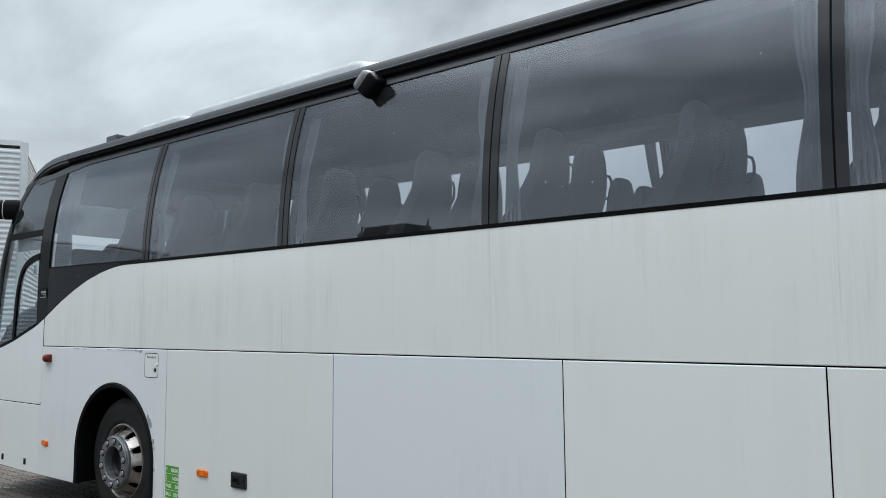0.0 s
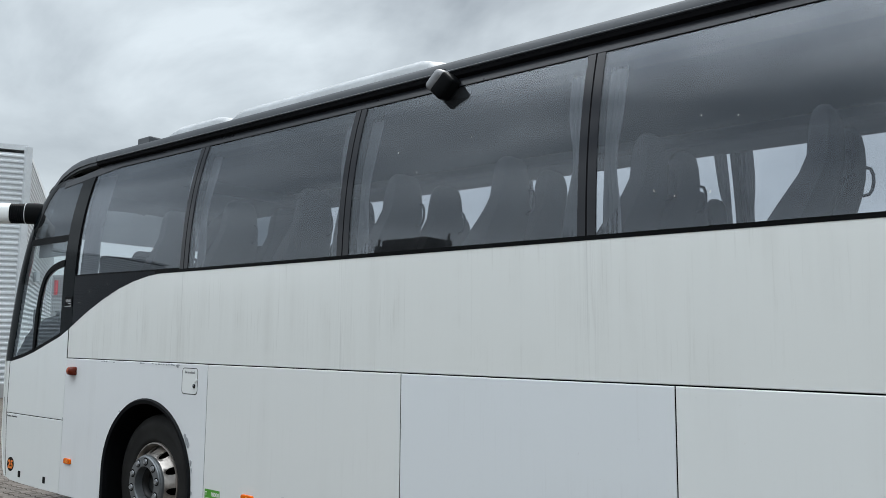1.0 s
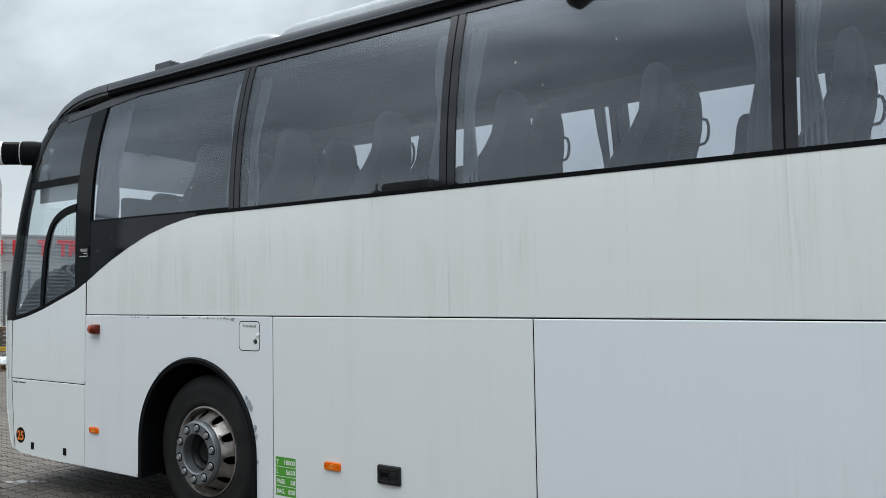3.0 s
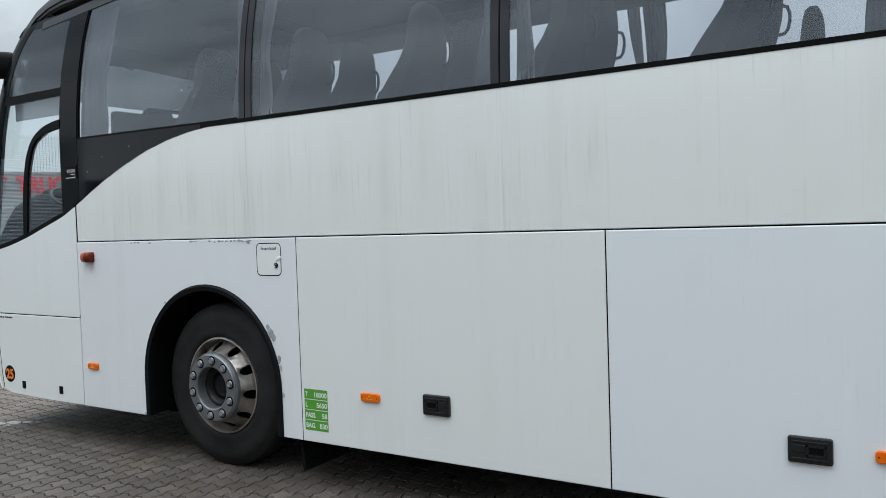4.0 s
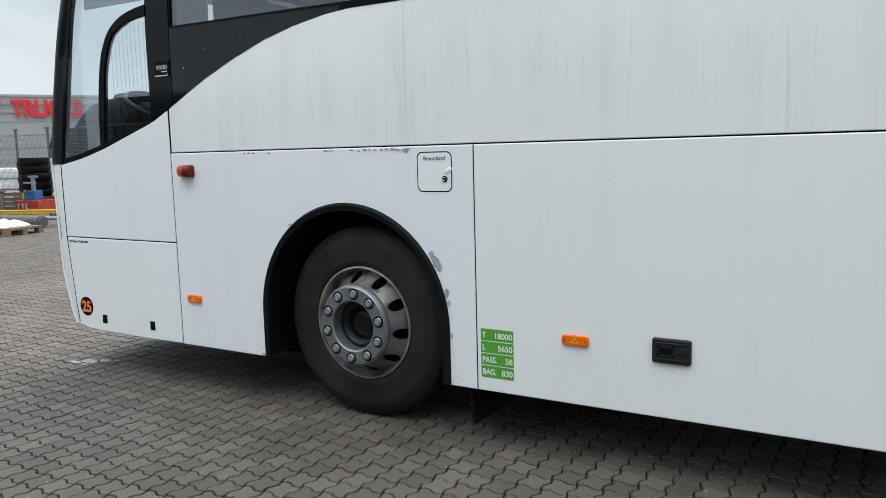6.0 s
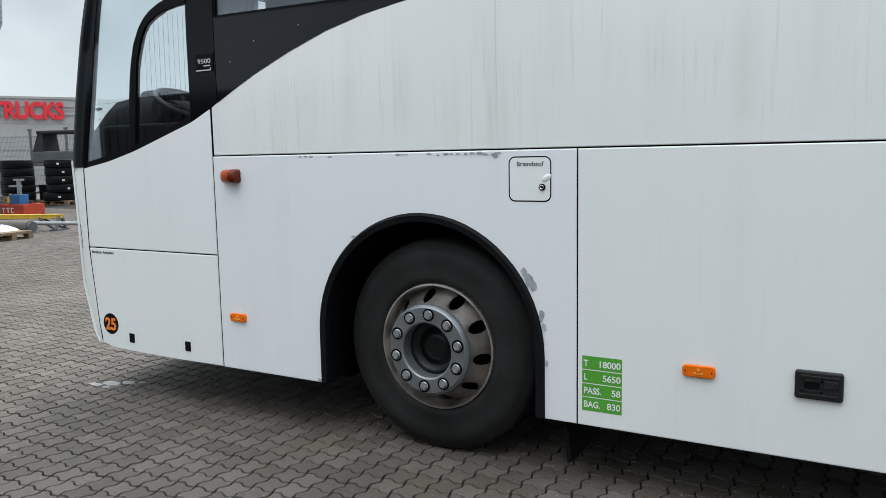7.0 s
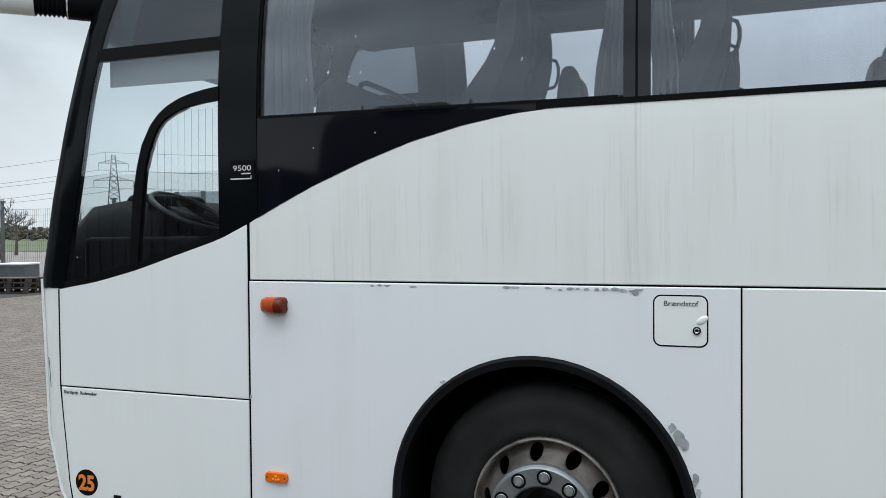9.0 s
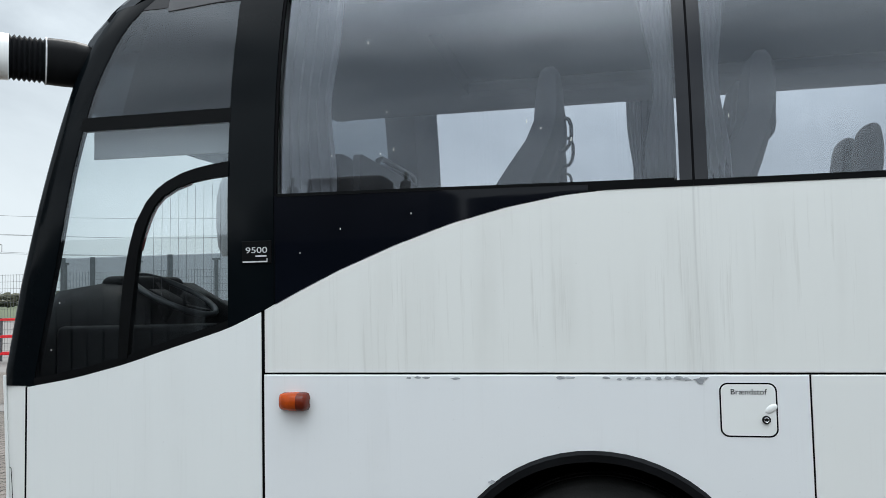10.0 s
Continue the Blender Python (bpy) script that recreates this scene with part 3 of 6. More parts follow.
for far in (False, True):
    edge = [(-1.0925, 1.366), (-1.0920, 1.12), (-1.0915, 0.889), (-1.0785, 0.76), (-1.0632, 0.62), (-1.0434, 0.42), (-1.0255, 0.318)]
    y = WIDE - 0.0 if far else 0.0
    part("door_joint", tube(bmesh.new(), [(x, y, z) for x, z in edge], 0.0058, 6), M_SHADOW_GAP, coach)
for far in (False, True):
    y = WIDE if far else 0.0
    f_ = -1 if far else 1
    seam = [(-1.192, y + f_ * 0.014, 1.024), (-1.166, y - f_ * 0.0005, 1.022), (-1.160, y - f_ * 0.001, 0.95), (-1.156, y - f_ * 0.001, 0.88)]
    part("headlamp_joint", tube(bmesh.new(), seam, 0.0013, 6), M_SHADOW_GAP, coach)
# lower grille slot, head lamps and a plain dark bumper edge at the front
for y0 in (0.16, WIDE - 0.62):
    bm = bmesh.new()
    vs = [[bm.verts.new((nose_x(z, y) - 0.008, y, z)) for y in span(y0, y0 + 0.46, 6)] for z in span(0.66, 0.90, 4)]
    for A, B in zip(vs, vs[1:]):
        for k in range(6):
            bm.faces.new((A[k], A[k + 1], B[k + 1], B[k]))
    bmesh.ops.recalc_face_normals(bm, faces=bm.faces)
    bmesh.ops.solidify(bm, geom=bm.faces, thickness=0.02)
    part("headlamp", bm, M_BLACK_GLASS, coach, "clear headlamp behind dark glass", smooth=40)

# ---- roof ----


def roof_ring(x):
    """Cross section of cove and roof at x: y and z from one gutter to the other."""
    drop = lerp([(-0.95, 0.42), (-0.89, 0.31), (-0.76, 0.19), (-0.60, 0.09), (-0.45, 0.04), (-0.30, 0.012), (-0.1, 0.0), (END, 0.0)], x)
    half = [(0.175, 3.150), (0.150, 3.160), (0.148, 3.178), (0.136, 3.184), (0.138, 3.225), (0.155, 3.250), (0.23, 3.275), (0.42, 3.310), (0.75, 3.345), (1.275, 3.36)]
    half = [(y, z - drop * (1 if k > 2 else 0.9)) for k, (y, z) in enumerate(half)]
    return half + [(WIDE - y, z) for y, z in reversed(half[:-1])]


def roof_part(name, xs, lo, hi, mat, label="", thick=0.01):
    bm = bmesh.new()
    vs = [[bm.verts.new((x, y, z)) for y, z in roof_ring(x)[lo:hi]] for x in xs]
    for A, B in zip(vs, vs[1:]):
        for k in range(len(A) - 1):
            bm.faces.new((A[k], A[k + 1], B[k + 1], B[k]))
    bmesh.ops.recalc_face_normals(bm, faces=bm.faces)
    bmesh.ops.solidify(bm, geom=bm.faces, thickness=thick)
    return part(name, bm, mat, coach, label, smooth=32)


N = len(roof_ring(0.0))
front_xs = [-0.95, -0.92, -0.89, -0.83, -0.76, -0.68, -0.60, -0.52, -0.45, -0.36, -0.28, -0.19, -0.1, -0.02, 0.040]
roof_part("roof_front_cap", front_xs, 0, N, M_COVE, "dark grey front roof cap")
for lo, hi in ((2, 7), (N - 7, N - 2)):
    roof_part("cove_rail", [0.048, 2.2, 4.4, 6.6, 8.8, END], lo, hi, M_COVE, "dark grey cove rail above the windows, wet and gritty")
for lo, hi in ((0, 3), (N - 3, N)):
    roof_part("rain_gutter", [0.048, 4.0, 8.0, END], lo, hi, M_SHADOW_GAP)
roof_part("roof_skin", [0.048, 2.2, 4.4, 6.6, 8.8, END], 6, N - 6, M_ROOF, "grey coach roof")
for far in (False, True):
    band("window_header", span(-0.50, END - 0.05, 12), lambda x: TOP + 0.004 - lerp([(-0.5, 0.09), (-0.3, 0.03), (-0.1, 0.0), (END, 0)], x), lambda x: 3.168 - lerp([(-0.5, 0.11), (-0.3, 0.06), (-0.1, 0.02), (0.15, 0.0), (END, 0)], x), 0.004, 0.02, M_HEADER, far, 2)
    band("header_seal", span(-0.10, END - 0.05, 2), const(TOP - 0.004), const(TOP + 0.006), -0.004, 0.014, M_SHADOW_GAP, far, 1)
    # light moulding along the cove
    y = 0.1335
    part("cove_moulding", tube(bmesh.new(), [(x, WIDE - y if far else y, 3.188) for x in (0.05, 4.0, 8.0, END - 0.02)], 0.005, 6), M_ROOF, coach)


def pod(x0, x1, y0, y1, z0, z1, mat, name, label, ramp=0.35, crown=0.05):
    """A low streamlined roof pod with sloping ends."""
    bm = bmesh.new()
    rings = []
    for x, k in ((x0, 0.0), (x0 + ramp * 0.25, 0.45), (x0 + ramp * 0.6, 0.82), (x0 + ramp, 1.0), (x1 - ramp * 0.7, 1.0), (x1 - ramp * 0.3, 0.8), (x1 - ramp * 0.08, 0.4), (x1, 0.0)):
        h = z0 + (z1 - z0) * k
        half = [(y0, z0), (y0 + 0.008, z0 + (h - z0) * 0.5), (y0 + 0.04, z0 + (h - z0) * 0.86), (y0 + 0.10, h), (y0 + 0.38, h + crown * k), ((y0 + y1) / 2, h + 1.2 * crown * k)]
        rings.append([bm.verts.new((x, y, z)) for y, z in half + [(y0 + y1 - y, z) for y, z in reversed(half[:-1])]])
    for A, B in zip(rings, rings[1:]):
        for k in range(10):
            bm.faces.new((A[k], A[k + 1], B[k + 1], B[k]))
    bmesh.ops.remove_doubles(bm, verts=bm.verts, dist=0.0005)
    return part(name, bm, mat, coach, label, smooth=40)


pod(0.93, 1.80, 0.235, 2.315, 3.262, 3.372, M_POD, "roof_hatch", "pale grey roof hatch", 0.22, 0.03)
pod(1.81, 3.86, 0.235, 2.315, 3.262, 3.378, M_POD, "air_conditioner", "long low pale roof air conditioner", 0.16, 0.065)
part("roof_antenna_box", box(bmesh.new(), 0.36, 0.56, 0.34, 0.46, 3.275, 3.392, 0.012), M_COVE, coach, "small dark box on the roof edge")

# rear wall, floor and under-body
bm = bmesh.new()
prism(bm, [(END - 0.05, 0.30), (END, 0.30), (END, 3.10), (END - 0.05, 3.10)], 0.0, WIDE, 0.02)
part("rear_wall", bm, M_WHITE, coach)
bm = bmesh.new()
prism(bm, [(END - 0.05, 3.10), (END, 3.10), (END, 3.36), (END - 0.05, 3.40)], 0.16, WIDE - 0.16)
part("rear_header", bm, M_COVE, coach)
part("rear_window", box(bmesh.new(), END, END + 0.008, 0.3, WIDE - 0.3, 2.2, 3.0, 0.003), M_BLACK_GLASS, coach)
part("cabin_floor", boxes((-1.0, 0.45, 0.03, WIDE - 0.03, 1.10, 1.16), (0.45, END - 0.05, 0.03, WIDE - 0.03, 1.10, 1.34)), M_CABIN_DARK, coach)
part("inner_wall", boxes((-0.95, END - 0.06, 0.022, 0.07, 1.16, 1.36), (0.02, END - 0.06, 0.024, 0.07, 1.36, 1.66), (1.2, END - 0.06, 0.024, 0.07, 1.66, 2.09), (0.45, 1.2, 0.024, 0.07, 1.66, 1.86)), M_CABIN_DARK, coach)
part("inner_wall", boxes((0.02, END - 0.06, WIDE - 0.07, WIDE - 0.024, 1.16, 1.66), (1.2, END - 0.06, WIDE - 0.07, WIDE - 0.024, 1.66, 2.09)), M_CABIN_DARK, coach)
# tray and under-body coloured near black to hold the shade below the coach
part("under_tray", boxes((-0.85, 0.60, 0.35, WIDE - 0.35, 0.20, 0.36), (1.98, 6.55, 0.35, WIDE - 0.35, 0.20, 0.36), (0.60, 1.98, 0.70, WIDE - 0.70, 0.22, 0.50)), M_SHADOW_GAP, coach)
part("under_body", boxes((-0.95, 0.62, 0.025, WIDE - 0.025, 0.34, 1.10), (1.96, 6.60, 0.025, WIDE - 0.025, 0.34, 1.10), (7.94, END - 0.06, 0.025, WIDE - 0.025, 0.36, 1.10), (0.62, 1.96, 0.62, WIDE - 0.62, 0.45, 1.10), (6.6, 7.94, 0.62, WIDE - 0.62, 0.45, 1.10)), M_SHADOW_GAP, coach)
bm = bmesh.new()
for far in (False, True):
    for x0, x1, z0, z1 in ((G - 0.02, 0.02, SILL + 0.02, 1.7), (2.019, 2.059, SILL + 0.02, 1.40), (3.827, 3.867, SILL + 0.02, 1.40), (5.426, 5.466, SILL + 0.02, 1.40), (6.6, 6.64, SILL + 0.02, 1.40), (7.93, 7.97, 0.32, 1.40), (-1.06, 0.0, 0.87, 0.91), (-0.9, END - 0.06, 1.40, 1.445), (9.43, 9.47, 0.32, 1.40)):
        y = (WIDE - 0.024, WIDE - 0.014) if far else (0.014, 0.024)
        box(bm, x0, x1, *y, z0, z1)
part("joint_backing", bm, M_SHADOW_GAP, coach)


# ---- wheels ----
def wheel_arch(cx, far):
    bm = bmesh.new()
    s = (lambda y: WIDE - y) if far else (lambda y: y)
    lip, liner = arch_points(cx, ARCH_R + 0.004, ARCH_Z, SILL + 0.004, 32), arch_points(cx, ARCH_R - 0.036, ARCH_Z, SILL + 0.004, 32)
    prof = []
    for (xa, za), (xb, zb) in zip(lip, liner):
        prof.append([bm.verts.new(v) for v in ((xa, s(-0.012), za), (xa * 0.7 + xb * 0.3, s(-0.026), za * 0.7 + zb * 0.3), (xb, s(-0.020), zb), (xb, s(0.03), zb), (xb + (xa - xb) * 0.4, s(0.05), zb + (za - zb) * 0.4), (xb + (xa - xb) * 0.4, s(0.60), zb + (za - zb) * 0.4))])
    for A, B in zip(prof, prof[1:]):
        for k in range(5):
            bm.faces.new((A[k], A[k + 1], B[k + 1], B[k]))
    part("wheel_arch_liner", bm, M_RUBBER, coach, "black rubber wheel arch trim", smooth=40)


def wheel_at(cx, cy, far, first=[]):
    m = pose(cx, cy, 0.508) if not far else pose(cx, cy, 0.508, 0, 0, 180)
    w = new("wheel")
    w.parent = coach
    w.matrix_basis = m
    tagged(w, "large coach wheel with worn steel rim")
    if first:
        for src, lab in first:
            o = src.copy()
            scene.collection.objects.link(o)
            o.parent = w
        return w
    bm = bmesh.new()
    R = 0.508
    lathe(bm, [(0.298, 0.012), (0.312, -0.004), (0.335, -0.012), (0.36, -0.004), (0.40, -0.012), (0.44, -0.010), (0.462, -0.002), (0.468, 0.004), (0.492, 0.012), (R - 0.006, 0.026), (R, 0.045), (R, 0.09), (R - 0.008, 0.094), (R - 0.008, 0.102), (R, 0.106), (R, 0.145), (R - 0.008, 0.149), (R - 0.008, 0.157), (R, 0.161), (R, 0.215), (R - 0.012, 0.25), (0.44, 0.275), (0.30, 0.26)], 72)
    first.append((part("tyre", bm, M_TYRE, w, smooth=40), ""))
    bm = bmesh.new()
    lathe(bm, [(0.303, 0.010), (0.300, -0.005), (0.292, -0.007), (0.285, 0.004), (0.281, 0.025), (0.274, 0.050), (0.268, 0.10), (0.262, 0.24), (0.30, 0.25)], 64)
    rim = part("rim", bm, M_STEEL, w, "brushed steel rim", smooth=35)
    first.append((rim, ""))
    # dished disc with ten hand holes
    bm = bmesh.new()
    n = 10
    inner_r, outer_r, hole_r, hole = 0.212, 0.274, 0.243, 0.0275
    def dish(r):
        return lerp([(0.205, -0.066), (0.212, -0.060), (0.222, -0.040), (0.236, -0.012), (0.255, 0.026), (0.274, 0.050)], r)
    seg = 16
    for i in range(n):
        a0 = (i + 0.75) * math.tau / n
        ring_h, ring_o = [], []
        for k in range(seg):
            t = k * math.tau / seg
            u, v = math.cos(t), math.sin(t)
            ring_h.append((hole_r + hole * u, a0 + hole * 1.05 * v / hole_r))
            m_ = max(abs(u), abs(v))
            du, dv = u / m_, v / m_
            ring_o.append(((hole_r + (outer_r - hole_r) * du) if du > 0 else (hole_r + (hole_r - inner_r) * du), a0 + dv * math.tau / n / 2))
        mid = [((p[0] + q[0]) / 2, (p[1] + q[1]) / 2) for p, q in zip(ring_h, ring_o)]
        def vert(p, dy=0.0):
            return bm.verts.new((p[0] * math.cos(p[1]), dish(p[0]) + dy, p[0] * math.sin(p[1])))
        H, Mi, O, D = [vert(p) for p in ring_h], [vert(p) for p in mid], [vert(p) for p in ring_o], [vert(p, 0.016) for p in ring_h]
        for k in range(seg):
            j = (k + 1) % seg
            bm.faces.new((H[k], H[j], Mi[j], Mi[k]))
            bm.faces.new((Mi[k], Mi[j], O[j], O[k]))
            bm.faces.new((D[k], D[j], H[j], H[k]))
    bmesh.ops.remove_doubles(bm, verts=bm.verts, dist=0.0006)
    first.append((part("wheel_disc", bm, M_STEEL, w, "steel disc with round hand holes", smooth=50), ""))
    bm = bmesh.new()
    lathe(bm, [(0.214, -0.050), (0.216, -0.068), (0.212, -0.078), (0.205, -0.082), (0.206, -0.086), (0.200, -0.092), (0.136, -0.094), (0.129, -0.089), (0.127, -0.050), (0.126, -0.01)], 64)
    first.append((part("hub_ring", bm, M_HUB, w, "grey painted hub ring", smooth=35), ""))
    bm = bmesh.new()
    lathe(bm, [(0.130, -0.040), (0.124, -0.020), (0.112, -0.004), (0.092, 0.004), (0.078, 0.0), (0.070, -0.006), (0.060, -0.014), (0.050, -0.018), (0.026, -0.019), (0.0005, -0.019)], 48)
    first.append((part("hub_cap", bm, M_HUB_DARK, w, "dark greasy hub cap", smooth=35), ""))
    bm = bmesh.new()
    lathe(bm, [(0.13, 0.12), (0.27, 0.12), (0.27, 0.16)], 24)
    first.append((part("brake_drum", bm, M_SHADOW_GAP, w), ""))
    for i in range(10):
        a = (i + 0.36) * math.tau / 10
        bm = bmesh.new()
        lathe(bm, [(0.0215, -0.020), (0.0215, -0.027), (0.0195, -0.029), (0.0195, -0.0295)], 16)
        vs = [bm.verts.new((0.0185 * math.cos(k * math.tau / 6), -0.029, 0.0185 * math.sin(k * math.tau / 6))) for k in range(6)]
        vt = [bm.verts.new((0.0172 * math.cos(k * math.tau / 6), -0.036, 0.0172 * math.sin(k * math.tau / 6))) for k in range(6)]
        for k in range(6):
            bm.faces.new((vs[k], vs[(k + 1) % 6], vt[(k + 1) % 6], vt[k]))
        bm.faces.new(vt)
        first.append((part("wheel_nut", bm, M_NUT, w, smooth=40, at=pose(0.170 * math.cos(a), -0.070, 0.170 * math.sin(a))), ""))
        bm = bmesh.new()
        lathe(bm, [(0.0205, -0.0244), (0.0285, -0.0252), (0.0300, -0.0246), (0.0300, -0.022)], 16)
        first.append((part("nut_seat", bm, M_SHADOW_GAP, w, at=pose(0.170 * math.cos(a), -0.070, 0.170 * math.sin(a))), ""))
    return w


for far in (False, True):
    for cx in (ARCH_X, 7.27):
        wheel_arch(cx, far)
        wheel_at(1.312 if cx < 2 else cx, WIDE - 0.075 if far else 0.075, far)
for y0 in (0.06, WIDE - 0.46):
    bm = bmesh.new()
    prism(bm, [(1.925, 0.44), (1.945, 0.44), (1.99, 0.07), (1.97, 0.06)], y0, y0 + 0.40, 0.003)
    part("mud_flap", bm, M_RUBBER, coach, "black rubber mud flap")


# ---- fittings on the flank ----
def lozenge(x0, x1, z0, z1, r, n=4):
    pts = []
    for cx, cz, a0 in ((x1 - r, z1 - r, 0), (x0 + r, z1 - r, 90), (x0 + r, z0 + r, 180), (x1 - r, z0 + r, 270)):
        for i in range(n + 1):
            a = radians(a0 + 90 * i / n)
            pts.append((cx + r * math.cos(a), cz + r * math.sin(a)))
    return pts


def marker(x0, x1, z0, z1):
    base = part("side_marker_lamp", prism(bmesh.new(), lozenge(x0, x1, z0, z1, 0.014), -0.024, -0.009, 0.004), M_ORANGE, coach, "orange side marker lamp")
    mx_, mz = (x0 + x1) / 2, (z0 + z1) / 2
    for dx, dz, w_ in ((-0.013, -0.006, 0.0065), (0.013, -0.006, 0.0065), (0.0, 0.008, 0.0075), (0.0, -0.009, 0.005)):
        part("facet", prism(bmesh.new(), [(mx_ + dx - w_, mz + dz), (mx_ + dx, mz + dz - w_ * 0.8), (mx_ + dx + w_, mz + dz), (mx_ + dx, mz + dz + w_ * 0.8)], -0.0262, -0.0235), M_REFLECT, base)
    for sx in (-1, 1):
        c = (x0 + x1) / 2 + sx * (x1 - x0) * 0.40
        part("screw", prism(bmesh.new(), [(c + 0.004 * math.cos(k), (z0 + z1) / 2 + 0.004 * math.sin(k)) for k in span(0, 5.5, 7)], -0.0252, -0.022), M_AMBER_DARK, base)


marker(0.080, 0.190, 0.538, 0.582)
marker(2.470, 2.592, 0.538, 0.584)
marker(4.872, 4.990, 0.534, 0.580)
marker(6.15, 6.27, 0.534, 0.580)

bm = bmesh.new()
rings = []
for x, w_, d in ((0.074, 0.012, 0.014), (0.079, 0.030, 0.030), (0.095, 0.034, 0.042), (0.130, 0.036, 0.056), (0.158, 0.0365, 0.061)):
    rings.append([bm.verts.new((x, -0.010 - d * max(0.0, math.sin(a)) ** 0.5, 1.316 + w_ * math.cos(a))) for a in span(0, math.pi, 10)])
for A_, B_ in zip(rings, rings[1:]):
    for k in range(10):
        bm.faces.new((A_[k], A_[k + 1], B_[k + 1], B_[k]))
bm.faces.new(rings[0])
bm.faces.new(rings[-1][::-1])
ind_cap = bmesh.new()
cap_rings = []
for x, w_, d in ((0.1585, 0.0365, 0.061), (0.182, 0.036, 0.060), (0.192, 0.032, 0.054), (0.197, 0.022, 0.038), (0.198, 0.010, 0.014)):
    cap_rings.append([ind_cap.verts.new((x, -0.010 - d * max(0.0, math.sin(a)) ** 0.5, 1.316 + w_ * math.cos(a))) for a in span(0, math.pi, 10)])
for A_, B_ in zip(cap_rings, cap_rings[1:]):
    for k in range(10):
        ind_cap.faces.new((A_[k], A_[k + 1], B_[k + 1], B_[k]))
ind = part("indicator_lamp", bm, M_AMBER, coach, "amber bulging indicator lamp", smooth=45)
part("lamp_base", prism(bmesh.new(), lozenge(0.074, 0.196, 1.281, 1.351, 0.02), -0.016, -0.009, 0.003), M_AMBER_DARK, ind)
part("lamp_cap", ind_cap, M_CAP, ind, "dark red end of the lens", smooth=45)


def latch(x0, x1, z0, z1, flip=False):
    body = part("latch", prism(bmesh.new(), lozenge(x0, x1, z0, z1, 0.010), -0.026, -0.009, 0.006), M_LATCH, coach, "black recessed flap latch")
    w = x1 - x0
    mx = lambda a, b: (x0 + w * a, x0 + w * b) if not flip else (x1 - w * b, x1 - w * a)
    for (a, b), (c, d), y in (((0.10, 0.90), (z1 - 0.022, z1 - 0.015), -0.030), ((0.10, 0.90), (z0 + 0.015, z0 + 0.022), -0.030), ((0.60, 0.90), (z0 + 0.046, z1 - 0.030), -0.031)):
        p, q = mx(a, b)
        part("latch_rib", prism(bmesh.new(), [(p, c), (q, c), (q, d), (p, d)], y, -0.024, 0.002), M_LATCH, body)
    p, q = mx(0.14, 0.58)
    fr = [(p, z0 + 0.030, q, z0 + 0.036), (p, z1 - 0.036, q, z1 - 0.030), (p, z0 + 0.030, p + 0.006, z1 - 0.030), (q - 0.006, z0 + 0.030, q, z1 - 0.030)]
    bm = bmesh.new()
    for a, b, c, d in fr:
        prism(bm, [(a, b), (c, b), (c, d), (a, d)], -0.0305, -0.024)
    part("pull_frame", bm, M_LATCH, body)
    part("pull", prism(bmesh.new(), [(p + 0.010, z0 + 0.040), (q - 0.010, z0 + 0.040), (q - 0.010, z1 - 0.040), (p + 0.010, z1 - 0.040)], -0.0268, -0.024), M_SHADOW_GAP, body)


latch(2.868, 3.026, 0.508, 0.612)
latch(4.572, 4.732, 0.500, 0.604, True)
latch(5.70, 5.86, 0.500, 0.604)

# fuel flap
fl = lozenge(1.7345, 1.9275, 1.2025, 1.3925, 0.029, 6)
flap = part("fuel_flap", prism(bmesh.new(), lozenge(1.7400, 1.9220, 1.2080, 1.3870, 0.024, 6), -0.0115, -0.009, 0.002), M_WHITE_LOW, coach, "white fuel flap with a dented corner")
bm = bmesh.new()
A_, B_ = fl, lozenge(1.7400, 1.9220, 1.2080, 1.3870, 0.024, 6)
vo, vi = [bm.verts.new((x, -0.0108, z)) for x, z in A_], [bm.verts.new((x, -0.0108, z)) for x, z in B_]
for k in range(len(vo)):
    j = (k + 1) % len(vo)
    bm.faces.new((vo[k], vo[j], vi[j], vi[k]))
part("flap_joint", bm, M_SHADOW_GAP, flap)
bm = bmesh.new()
bmesh.ops.create_uvsphere(bm, u_segments=16, v_segments=8, radius=1, matrix=Matrix.LocRotScale((1.906, -0.0105, 1.302), Euler((0, radians(-35), 0)), (0.024, 0.006, 0.013)))
part("dent", bm, M_WHITE_LOW, flap, "bent metal lip", smooth=60)
bm = bmesh.new()
lathe(bm, [(0.0145, 0.0), (0.0145, -0.006), (0.011, -0.009), (0.006, -0.006), (0.0005, -0.006)], 20, centre=(1.888, -0.011, 1.264))
lock = part("lock", bm, M_BLACK, flap, "black round lock", smooth=40)
bm = bmesh.new()
lathe(bm, [(0.0095, -0.0090), (0.0075, -0.0098), (0.0060, -0.0085)], 20, centre=(1.888, -0.011, 1.264))
part("lock_ring", bm, M_CHROME, lock, smooth=40)
letters("Brændstof", 0.027, M_DARK_PRINT, "flap_lettering", flap, pose(1.832, -0.0118, 1.352), "CENTER", squeeze=1.08, bold=0.0002)

